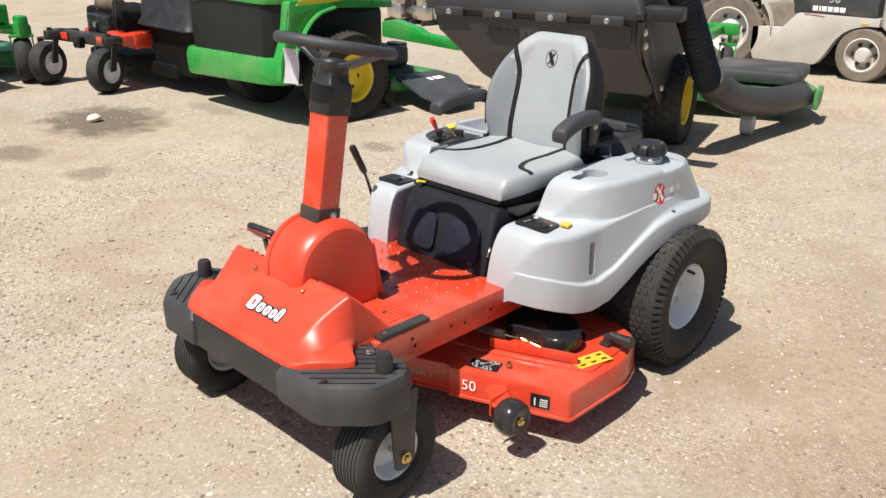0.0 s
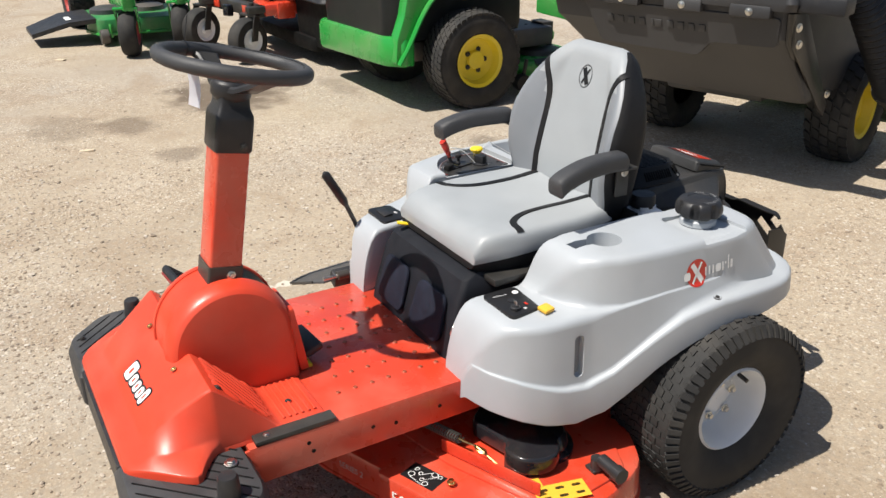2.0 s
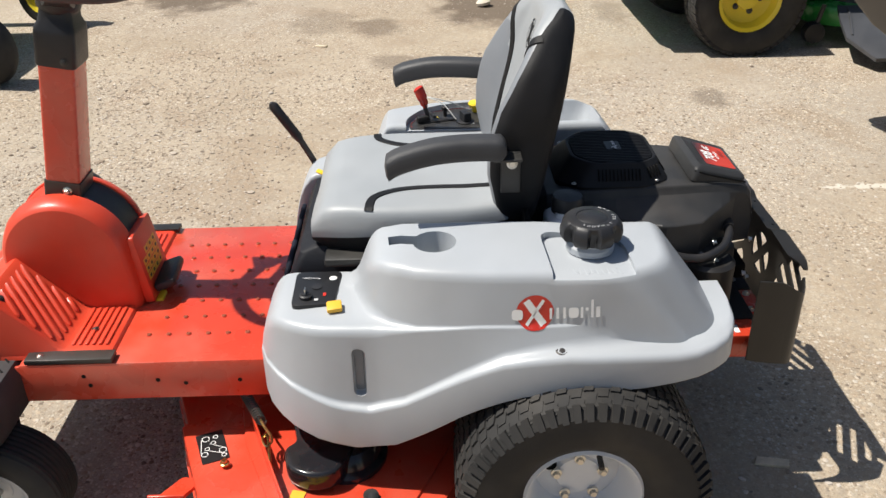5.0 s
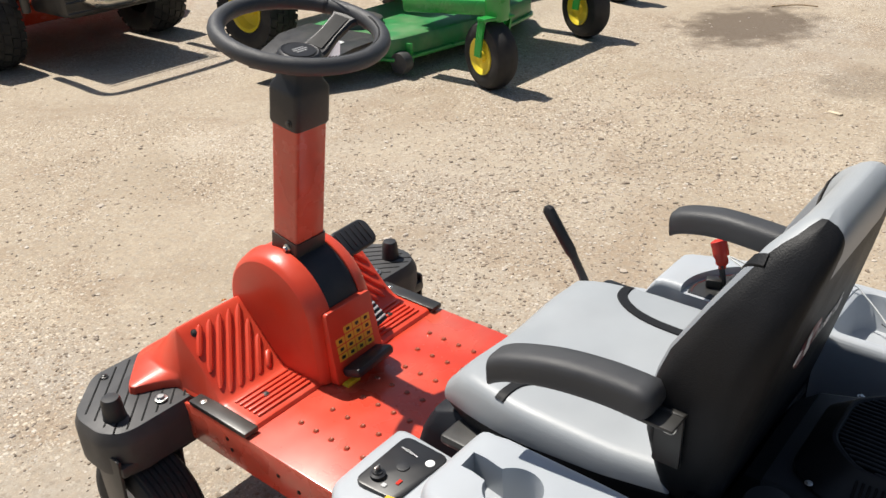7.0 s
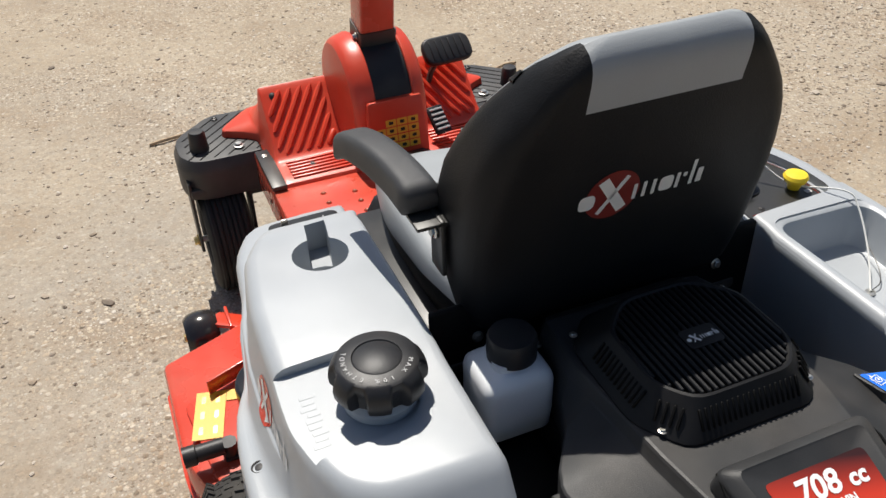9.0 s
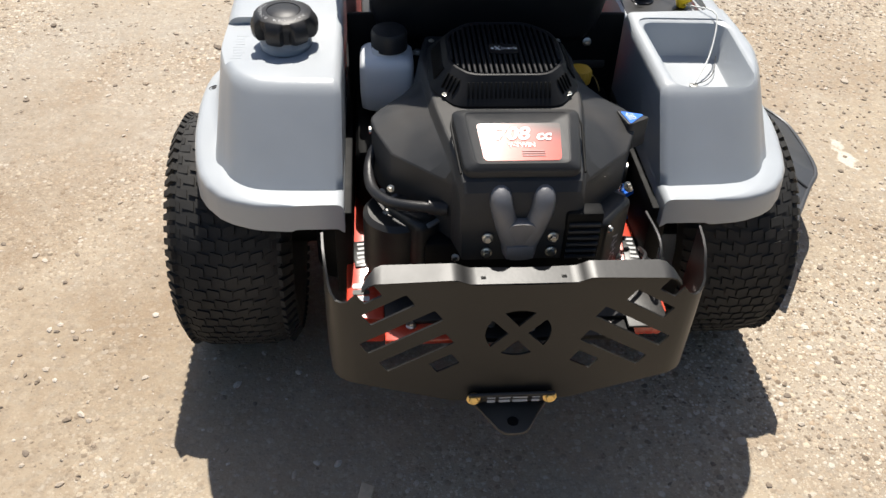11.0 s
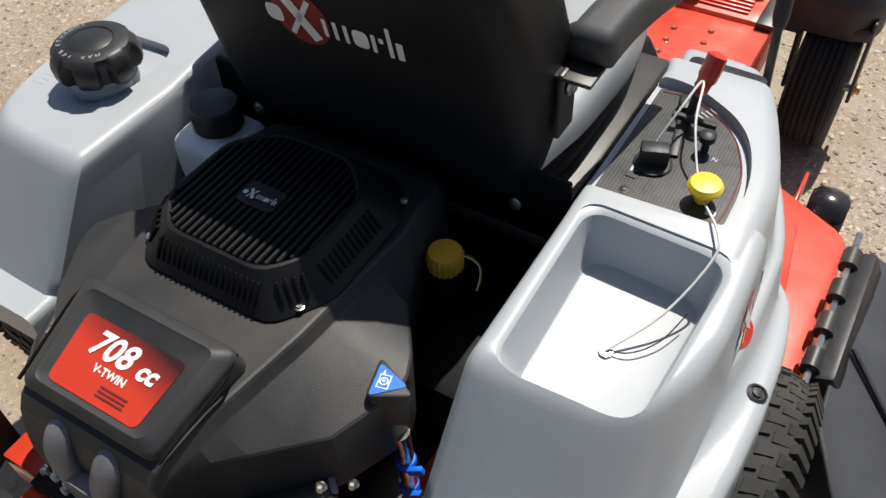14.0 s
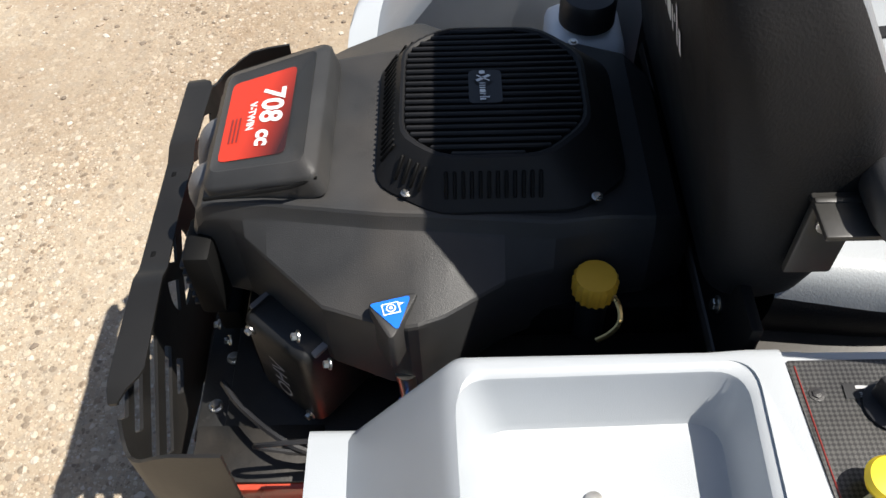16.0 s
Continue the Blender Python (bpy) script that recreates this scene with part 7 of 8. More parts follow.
def green_tractor():
    t = thing("lawn_tractor", "green and dark grey lawn tractor with yellow rear wheels", "lawn tractor")
    yard_wheel(t, -3.21, 1.57, 0.33, 0.26, YPAINT, 1, lugs=44)
    yard_wheel(t, -4.22, 1.5, 0.33, 0.26, YPAINT, -1, lugs=44)
    rim_x = -3.09
    for k in range(5):
        a = radians(72 * k)
        bolt("wheel_nut", (rim_x - 0.075, 1.57 + 0.075 * math.cos(a), 0.323 + 0.075 * math.sin(a)), (1, 0, 0), t, 0.012, 0.012, STEEL_B)
    def band(k, z, dz=0.0):
        pts = fillet([(-4.62, 1.0), (-3.36, 0.97), (-3.22, 1.05), (-3.24, 1.14), (-3.4, 1.2), (-4.6, 1.25)], [0.14, 0.14, 0.03, 0.02, 0.05, 0.05], 6)
        return [Vector((p.x + (-3.9 - p.x) * k, p.y + (1.25 - p.y) * k * 2, z + dz * (p.x + 3.9))) for p in pts]
    part("rear_skirt", loft([band(0.05, 0.275, 0.05), band(0.015, 0.285, 0.05), band(0.0, 0.31, 0.05), band(0.0, 0.44, 0.03), band(0.02, 0.475, 0.03), band(0.05, 0.485, 0.03)]), GREEN, t, "green lower skirt")
    def body(k, z):
        return [Vector((p.x + (-3.95 - p.x) * k, p.y + (2.0 - p.y) * k, z)) for p in fillet([(-4.56, 1.03), (-3.4, 1.0), (-3.33, 1.12), (-3.36, 2.08), (-4.45, 2.1), (-4.58, 1.4)], [0.16, 0.1, 0.05, 0.05, 0.05, 0.05], 6)]
    part("rear_panel", loft([body(0.004, 0.46), body(0.0, 0.6), body(0.0, 0.8), body(0.01, 0.87)]), DPANEL, t, "dark grey rear panel")
    part("rear_lid", loft([body(-0.015, 0.875), body(-0.02, 0.89), body(-0.01, 0.98), body(0.05, 1.04)]), GREEN, t, "green upper hood")
    side = [(1.0, 0.335), (1.015, 0.5), (1.07, 0.64), (1.1, 0.78), (1.11, 0.9), (1.6, 0.9), (2.08, 0.84), (2.08, 0.79), (1.5, 0.83), (1.36, 0.8), (1.26, 0.73), (1.18, 0.62), (1.1, 0.47), (1.05, 0.35)]
    part("fender", prism(fillet(side, 0.02, 3), -0.05, 0.05, 0.012, frame_at((-3.29, 0, 0), (0, 1, 0), (0, 0, 1))), GREEN, t, "green rear fender", sharp=30)
    rim_pts = curve([(-3.235, 1.02, 0.335), (-3.225, 1.1, 0.47), (-3.22, 1.18, 0.62), (-3.22, 1.26, 0.73), (-3.22, 1.36, 0.8), (-3.225, 1.5, 0.83)], 6)
    part("fender_lip", tube(rim_pts, 0.026, 8, 0.6), GREEN, t)
    part("wheel_arch", rbox((-3.42, 1.62, 0.63), (0.16, 0.92, 0.34), 0.05), DPANEL, t)
    part("yellow_stripe", prism(fillet([(1.16, 0.865), (1.2, 0.9), (1.62, 0.9), (1.56, 0.872)], 0.004, 2), 0, 0.005, 0, frame_at((-3.242, 0, 0), (0, 1, 0), (0, 0, 1))), YPAINT, t)
    part("chassis", rbox((-3.75, 1.85, 0.36), (0.6, 1.2, 0.14), 0.02), DGREY, t)
    part("seat", loft([[Vector((p.x, p.y, z)) for p in fillet([(-4.1, 1.75), (-3.64, 1.75), (-3.64, 2.2), (-4.1, 2.2)], 0.06, 4)] for z in (1.0, 1.1)]), VINYL_D, t)
    dk = part("mower_deck", slab([(-3.4, 2.06), (-3.28, 2.24), (-3.36, 2.72), (-4.85, 2.72), (-4.95, 2.3), (-4.85, 2.1), (-3.9, 2.0)], 0.1, 0.215), GREEN, t)
    part("belt_cover", lathe([(0.16, 0.21), (0.15, 0.25), (0.1, 0.265), (0.01, 0.27)], (-3.56, 2.4, 0), n=28), DGREY, dk)
    part("deck_chute", loft([[(x, y0, z), (x, y1, z), (x, y1, z + 0.02), (x, y0, z + 0.02)] for x, y0, y1, z in ((-3.36, 2.2, 2.68, 0.2), (-3.12, 2.12, 2.7, 0.18), (-2.92, 2.08, 2.62, 0.13), (-2.74, 2.18, 2.46, 0.06))]), CHUTE, dk)
    for y0, y1 in ((2.24, 2.12), (2.45, 2.4), (2.64, 2.62)):
        part("chute_ridge", tube([(-3.3, y0, 0.217), (-3.12, (y0 + y1) / 2, 0.202), (-2.94, y1, 0.155)], 0.008, 6), CHUTE, dk)
    part("chute_label", rbox((-3.14, 2.46, 0.206), (0.07, 0.16, 0.002), 0, (0, 8, 0)), LWHITE, dk)
    for i in range(3):
        part("label_bar", rbox((-3.155 + i * 0.016, 2.46, 0.2085 - i * 0.0022), (0.006, 0.12, 0.001), 0, (0, 8, 0)), LRED, dk)
    part("gauge_wheel", lathe([(0.02, -0.04), (0.06, -0.035), (0.065, 0), (0.06, 0.035), (0.02, 0.04)], (-3.27, 2.04, 0.085), "x", 20), BLACK, dk)
    part("gauge_post", tube([(-3.27, 2.05, 0.12), (-3.27, 2.08, 0.25)], 0.014, 8), STEEL_B, dk)
    for x in (-3.8, -4.4):
        part("deck_arm", rbox((x, 2.3, 0.34), (0.08, 0.8, 0.07), 0.012, (-8, 0, 0)), GREEN, t)
    part("front_arm", prism(fillet([(-4.3, 0.52), (-4.15, 0.55), (-3.85, 0.5), (-3.75, 0.46), (-3.3, 0.44), (-3.3, 0.36), (-3.8, 0.37), (-4.3, 0.38)], 0.015, 3), -0.05, 0.05, 0.006, frame_at((0, 2.95, 0), (1, 0, 0), (0, 0, 1))), GREEN, t, "green lift arm")
    part("deck_link", join(tube([(-3.6, 1.98, 0.3), (-3.6, 2.3, 0.42), (-3.55, 2.5, 0.26)], 0.02, 8), rbox((-3.6, 2.45, 0.4), (0.16, 0.1, 0.1), 0.01)), STEEL_B, dk)
    part("blue_tag", rbox((-4.36, 1.015, 0.865), (0.09, 0.02, 0.06), 0.008), BLUE, t)


def bagger_tractor():
    t = thing("bagger_mower", "green mower with large dark grey rear grass bagger", "ride-on mower")
    yard_wheel(t, -0.88, 2.75, 0.3, 0.25, YPAINT, 1)
    yard_wheel(t, -1.96, 2.75, 0.3, 0.25, YPAINT, -1)
    def ring(x0, x1, y0, y1, z, r=0.05):
        return [Vector((p.x, p.y, z)) for p in fillet([(x0, y0), (x1, y0), (x1, y1), (x0, y1)], r, 4)]
    hp = part("grass_hopper", loft([ring(-1.9, -0.88, 2.08, 2.55, 0.44), ring(-1.92, -0.86, 2.03, 2.6, 0.45), ring(-1.98, -0.85, 1.98, 2.7, 0.5), ring(-2.07, -0.87, 1.88, 2.84, 0.64), ring(-2.15, -0.88, 1.77, 2.9, 0.77), ring(-2.17, -0.875, 1.74, 2.9, 0.8), ring(-2.19, -0.87, 1.71, 2.9, 0.93), ring(-2.19, -0.87, 1.71, 2.9, 0.95)]), HOPPER, t, "dark grey moulded grass hopper", sharp=20)
    part("hopper_lid", loft([ring(-2.22, -0.84, 1.68, 2.93, 0.935), ring(-2.23, -0.83, 1.67, 2.94, 0.97), ring(-2.2, -0.86, 1.7, 2.9, 1.06), ring(-2.05, -1.0, 1.85, 2.8, 1.14)]), HOPPER, hp)
    for x in (-2.05, -1.72, -1.38, -1.04):
        part("lid_hinge", rbox((x, 1.69, 0.925), (0.2, 0.045, 0.06), 0.012), HOPPER, hp)
        bolt("hinge_bolt", (x, 1.668, 0.925), (0, -1, 0), hp, 0.012, 0.008)
    part("hopper_inset", moved(prism(fillet([(-0.36, -0.14), (0.2, -0.15), (0.27, -0.07), (0.6, -0.06), (0.62, 0.09), (-0.45, 0.09)], 0.03, 3), -0.03, 0.02, 0.012), frame_at((-1.52, 1.752, 0.82), (1, 0, 0), (0, -0.28, 1))), HOPPER, hp, sharp=20)
    x = -1.84
    for w in (0.05, 0.05, 0.05, 0.05, 0.02, 0.055, 0.045, 0.045, 0.045, 0.045):
        part("embossed_bar", moved(rbox((0, 0, 0.022), (w * 0.75, 0.038, 0.006), 0.002), frame_at((x + 0.03, 1.752, 0.82), (1, 0, 0), (0, -0.28, 1))), HOPPER, hp)
        x += w + 0.012
    part("hopper_strut", tube([(-0.86, 1.72, 0.93), (-0.87, 1.76, 0.8), (-0.9, 2.0, 0.6), (-0.94, 2.3, 0.4)], 0.018, 8), STEEL_B, hp)
    part("hopper_bracket", prism([(0, 0), (0.16, 0.02), (0.62, 0.5), (0.6, 0.56), (0.5, 0.5), (0.05, 0.16)], -0.006, 0.006, 0.002, frame_at((-0.85, 1.72, 0.93), (0, 1, -0.05), (0, -0.05, -1))), STEEL_B, hp)
    for k, (y, z) in enumerate(((1.77, 0.86), (1.8, 0.78), (2.28, 0.46))):
        bolt("bracket_bolt", (-0.84, y, z), (1, -0.3, 0), hp, 0.014, 0.01)
    part("top_bar", rbox((-0.78, 1.78, 0.97), (0.3, 0.12, 0.08), 0.015), BLACK, hp)
    # corrugated suction hose
    turn = Matrix.Translation((-0.9, 2.0, 0)) @ pose(0, 0, 0, 0, 0, 17) @ Matrix.Translation((0.9, -2.0, 0))
    back = turn.inverted()
    path = [back @ p for p in curve([(-0.82, 1.98, 1.28), (-0.77, 2.1, 1.1), (-0.755, 2.22, 0.94), (-0.75, 2.37, 0.735), (-0.75, 2.5, 0.56), (-0.75, 2.58, 0.47)], 14)]
    part("suction_hose", tube(path, [0.076 + (0.013 if k % 2 else 0) for k in range(len(path))], 24), BLACK, t, "black corrugated suction hose", sharp=20)
    boot = [back @ p for p in curve([(-0.75, 2.54, 0.51), (-0.75, 2.7, 0.42), (-0.74, 2.95, 0.32), (-0.72, 3.35, 0.24), (-0.7, 3.72, 0.21), (-0.72, 3.95, 0.2)], 5)]
    part("hose_boot", tube(boot, [0.102] * 4 + [0.112] * 4 + [0.108] * (len(boot) - 9) + [0.1], 20, 0.95), HOPPER, t, "moulded grey hose boot")
    part("hose_clamp", lathe([(0.1, -0.015), (0.105, -0.012), (0.105, 0.012), (0.1, 0.015)], m=(boot[1] - boot[0]).to_track_quat("Z", "Y").to_matrix().to_4x4(), c=boot[1], n=28, caps=False), STEEL_B, t)
    dk = part("mower_deck", slab([(-0.08, 3.7), (-0.05, 4.0), (-0.28, 4.5), (-1.9, 4.5), (-2.0, 3.8), (-1.8, 3.5)], 0.12, 0.24), GREEN2, t)
    part("deck_end", rbox((-0.03, 3.85, 0.19), (0.04, 0.3, 0.14), 0.015), GREEN2, dk)
    part("belt_cover", slab([(-0.16, 3.8), (-0.16, 4.4), (-0.86, 4.4), (-0.86, 3.8)], 0.26, 0.36, 0.03), DGREY, dk)
    part("gauge_wheel", lathe([(0.03, -0.05), (0.085, -0.04), (0.09, 0), (0.085, 0.04), (0.03, 0.05)], (-0.42, 3.2, 0.09), "x", 20), LGREY, dk)
    # dark grey rather than green: shade under the hopper is put into the colour
    part("chassis", rbox((-1.52, 3.5, 0.42), (0.6, 2.2, 0.2), 0.03), DGREY, t)
    part("engine_cover", loft([ring(-1.9, -1.15, 2.95, 3.7, 0.5), ring(-1.9, -1.15, 2.95, 3.7, 0.85), ring(-1.8, -1.25, 3.05, 3.6, 0.92)]), DGREY, t)
    for x in (-1.0, -2.04):
        yard_caster(t, x, 5.4, 0.15, 0.12, YPAINT, GREEN, yaw=10)
        part("front_arm", rbox((x + (0.1 if x < -1.5 else -0.1), 5.0, 0.45), (0.09, 0.9, 0.08), 0.01), GREEN, t)
    part("front_beam", rbox((-1.52, 5.45, 0.45), (1.2, 0.1, 0.1), 0.01), GREEN, t)
    t.matrix_world = turn


def red_zero_turn(x0, y0, s, name_label, rim):
    t = thing("zero_turn_mower", name_label, "ride-on mower")
    for dx, dy in ((0, 0), (-0.78, -0.18)):
        yard_caster(t, x0 + dx, y0 + dy, 0.192, 0.15, rim, STEEL_B, yaw=25)
        part("caster_arm", rbox((x0 + dx + 0.02, y0 + dy + 0.16, 0.44), (0.1, 0.3, 0.06), 0.012), STEEL_B, t)
    part("front_beam", rbox((x0 - 0.42, y0 + 0.06, 0.42), (0.96, 0.1, 0.1), 0.015, (0, 0, 10)), STEEL_B, t)
    for dx in (-0.14, -0.66):
        part("reflector", rbox((x0 + dx, y0 + 0.0 + (dx + 0.42) * 0.176, 0.425), (0.1, 0.014, 0.065), 0.01, (0, 0, 10)), REDM, t)
    part("beam_clamp", rbox((x0 - 0.42, y0 - 0.02, 0.39), (0.1, 0.06, 0.1), 0.012, (0, 0, 10)), GLOSSB, t)
    part("frame", rbox((x0 - 0.3, y0 + 0.9, 0.43), (0.75, 1.5, 0.1), 0.02), REDM, t)
    part("side_frame", rbox((x0 + 0.02, y0 + 0.34, 0.42), (0.14, 0.16, 0.14), 0.015), REDM, t)
    part("frame_cover", rbox((x0 - 0.1, y0 + 0.2, 0.47), (0.2, 0.12, 0.04), 0.012, (0, 8, 0)), REDM, t)
    part("footwell", rbox((x0 - 0.45, y0 + 0.5, 0.56), (0.75, 0.5, 0.2), 0.04), PAN_D, t)
    part("control_box", rbox((x0 - 0.36, y0 + 0.22, 0.53), (0.42, 0.16, 0.18), 0.02), GLOSSB, t)
    part("box_latch", tube(curve([(x0 - 0.36, y0 + 0.13, 0.56), (x0 - 0.37, y0 + 0.12, 0.53), (x0 - 0.33, y0 + 0.12, 0.515)], 4), 0.012, 8), CHROME, t)
    muff = part("muffler", tube([(x0 - 0.58, y0 + 0.3, 0.69), (x0 - 0.18, y0 + 0.28, 0.71)], 0.06, 16), mat("rusty_muffler", (0.16, 0.11, 0.08), 0.6, metal=0.4, var=0.35, scale=25, bump=0.4, bscale=90), t)
    for k in range(5):
        part("muffler_rib", tube([(x0 - 0.56 + k * 0.085, y0 + 0.3, 0.69), (x0 - 0.545 + k * 0.085, y0 + 0.3, 0.69)], 0.067, 16), CHROME, muff)
    for k in range(3):
        part("wiring", tube(curve([(x0 - 0.14 + k * 0.03, y0 + 0.22, 0.84), (x0 - 0.1 + k * 0.02, y0 + 0.2, 0.7), (x0 - 0.16 + k * 0.05, y0 + 0.18, 0.6), (x0 - 0.12, y0 + 0.22, 0.5)], 5), 0.007, 6), BLACK, t)
    def rg(k, z):
        return [Vector((p.x, p.y, z)) for p in fillet([(x0 - 0.06 + k, y0 + 0.35 + k), (x0 + 0.85 - k, y0 + 0.35 + k), (x0 + 0.85 - k, y0 + 1.3 - k), (x0 - 0.06 + k, y0 + 1.3 - k)], 0.12, 6)]
    part("tank", loft([rg(0.0, 0.55), rg(-0.01, 0.56), rg(-0.005, 0.575), rg(0.02, 0.62), rg(0.035, 0.84), rg(0.06, 0.9), rg(0.12, 0.94)]), BLACK, t, "black moulded side tank")
    part("tank_base", loft([rg(0.08, 0.17), rg(0.07, 0.5), rg(0.05, 0.555)]), PAN_D, t)
    part("seat", loft([[Vector((p.x, p.y, z)) for p in fillet([(x0 - 0.65, y0 + 0.75), (x0 - 0.15, y0 + 0.75), (x0 - 0.15, y0 + 1.2), (x0 - 0.65, y0 + 1.2)], 0.08, 4)] for z in (0.75, 0.86)]), VINYL_D, t)
    part("mower_deck", slab([(x0 - 1.1, y0 + 0.35), (x0 + 0.5, y0 + 0.4), (x0 + 0.6, y0 + 1.0), (x0 - 1.2, y0 + 1.0)], 0.12, 0.24), PAN_D, t)
    yard_wheel(t, x0 - 0.95, y0 + 1.5, 0.28, 0.24, rim, -1)
    yard_wheel(t, x0 + 0.2, y0 + 1.5, 0.28, 0.24, rim, 1)


def green_zero_turn(x0, y0, rim, label, width=1.3, back=1.0):
    """A mower that faces +y; x0, y0: its caster towards +x."""
    t = thing("zero_turn_mower", label, "ride-on mower")
    for dx, dy in ((0, 0), (-width, -0.15)):
        yard_caster(t, x0 + dx, y0 + dy, 0.205, 0.16, rim, GREEN, yaw=-20)
        part("caster_arm", rbox((x0 + dx - 0.02, y0 + dy - 0.28, 0.45), (0.1, 0.75, 0.09), 0.015, (4, 0, 0)), GREEN, t)
        part("arm_block", rbox((x0 + dx, y0 + dy + 0.05, 0.5), (0.1, 0.12, 0.2), 0.02), GREEN, t)
    dk = part("mower_deck", slab([(x0 + 0.15, y0 - 0.62), (x0 + 0.22, y0 - 0.9), (x0 + 0.15, y0 - 1.4), (x0 - width - 0.2, y0 - 1.4), (x0 - width - 0.25, y0 - 0.85), (x0 - width, y0 - 0.6), (x0 - 0.7, y0 - 0.5)], 0.1, 0.24, 0.03), GREEN2, t)
    part("deck_rim", slab([(x0 + 0.16, y0 - 0.6), (x0 + 0.24, y0 - 0.9), (x0 + 0.16, y0 - 1.42), (x0 - width - 0.2, y0 - 1.42), (x0 - width - 0.26, y0 - 0.85), (x0 - width, y0 - 0.58), (x0 - 0.7, y0 - 0.48)], 0.095, 0.12, 0.008), GREEN, dk)
    part("belt_cover", lathe([(0.17, 0.235), (0.165, 0.28), (0.12, 0.3), (0.01, 0.305)], (x0 - 0.02, y0 - 1.1, 0), n=28), DGREY, dk)
    part("belt_cover", lathe([(0.17, 0.235), (0.165, 0.28), (0.12, 0.3), (0.01, 0.305)], (x0 - width + 0.1, y0 - 1.1, 0), n=28), DGREY, dk)
    part("deck_chute", loft([[(x, ya, z), (x, yb, z), (x, yb, z + 0.04), (x, ya, z + 0.04)] for x, ya, yb, z in ((x0 + 0.16, y0 - 0.68, y0 - 1.38, 0.21), (x0 + 0.4, y0 - 0.72, y0 - 1.4, 0.19), (x0 + 0.72, y0 - 0.85, y0 - 1.35, 0.09))]), BLACK, dk)
    part("chute_label", rbox((x0 + 0.38, y0 - 0.95, 0.236), (0.05, 0.2, 0.002), 0, (0, 5, 0)), LWHITE, dk)
    part("gauge_wheel", lathe([(0.02, -0.04), (0.065, -0.035), (0.07, 0), (0.065, 0.035), (0.02, 0.04)], (x0 + 0.12, y0 - 0.6, 0.09), "x", 20), DGREY, dk)
    part("gauge_arm", rbox((x0 + 0.06, y0 - 0.62, 0.14), (0.02, 0.12, 0.12), 0.005), GREEN, dk)
    part("footplate", rbox((x0 - width / 2, y0 - 0.55, 0.52), (width * 0.7, 0.6, 0.04), 0.01), GREEN, t)
    part("front_panel", rbox((x0 - width / 2, y0 - 0.28, 0.58), (width * 0.85, 0.06, 0.22), 0.02), GREEN, t)
    part("lift_linkage", tube([(x0 - 0.15, y0 - 0.7, 0.42), (x0 - 0.5, y0 - 0.7, 0.44), (x0 - 0.55, y0 - 1.0, 0.44)], 0.025, 10), STEEL_B, t)
    part("seat", loft([[Vector((p.x, p.y, z)) for p in fillet([(x0 - width / 2 - 0.25, y0 - 1.6), (x0 - width / 2 + 0.25, y0 - 1.6), (x0 - width / 2 + 0.25, y0 - 1.1), (x0 - width / 2 - 0.25, y0 - 1.1)], 0.08, 4)] for z in (0.72, 0.85)]), VINYL_D, t)
    part("body", rbox((x0 - width / 2, y0 - 1.75, 0.6), (width * 0.75, 0.9, 0.3), 0.06), GREEN, t)
    part("engine", rbox((x0 - width / 2, y0 - 2.4, 0.68), (0.6, 0.5, 0.4), 0.06), DGREY, t)
    yard_wheel(t, x0 + 0.12, y0 - 1.95, 0.3, 0.26, rim, 1)
    yard_wheel(t, x0 - width - 0.1, y0 - 1.95, 0.3, 0.26, rim, -1)
    return t


def red_mower():
    t = thing("commercial_mower", "red mower with white rims and roll bar", "ride-on mower")
    yard_wheel(t, -1.42, -5.9, 0.32, 0.3, WHITE, 1)
    yard_wheel(t, -2.7, -5.9, 0.32, 0.3, WHITE, -1)
    dk = part("mower_deck", slab([(-0.72, -6.3), (-0.68, -6.6), (-0.9, -7.2), (-3.2, -7.2), (-3.3, -6.4), (-3.1, -6.2), (-1.0, -6.18)], 0.16, 0.36, 0.03), REDM, t)
    part("belt_cover", slab([(-0.85, -6.4), (-0.85, -6.9), (-1.7, -6.9), (-1.7, -6.4)], 0.36, 0.44, 0.03), BLACK, dk)
    part("body", rbox((-2.06, -6.2, 0.6), (0.9, 1.2, 0.4), 0.08), REDM, t)
    part("engine", rbox((-2.06, -5.45, 0.55), (0.8, 0.5, 0.4), 0.06), STEEL_B, t)
    part("exhaust", tube(curve([(-1.8, -5.2, 0.5), (-1.9, -5.15, 0.45), (-2.2, -5.15, 0.45)], 5), 0.05, 12), CHROME, t)
    for i in range(5):
        part("guard_bar", tube([(-2.5, -5.16, 0.4 + i * 0.07), (-1.65, -5.16, 0.4 + i * 0.07)], 0.008, 6), STEEL_B, t)
    part("roll_bar", tube(curve([(-1.55, -5.5, 0.4), (-1.55, -5.45, 0.9), (-1.55, -5.42, 1.3), (-1.62, -5.42, 1.48), (-1.85, -5.42, 1.52), (-2.3, -5.42, 1.52), (-2.52, -5.42, 1.48), (-2.6, -5.42, 1.3), (-2.6, -5.45, 0.9), (-2.6, -5.5, 0.4)], 6), 0.03, 10), STEEL_B, t, "black tubular roll bar")
    part("seat", rbox((-2.06, -6.2, 0.86), (0.5, 0.5, 0.12), 0.04), VINYL_D, t)
    for x in (-1.5, -2.6):
        yard_caster(t, x, -7.6, 0.15, 0.12, WHITE, REDM)
        part("caster_arm", rbox((x, -7.2, 0.45), (0.1, 0.9, 0.1), 0.02), REDM, t)


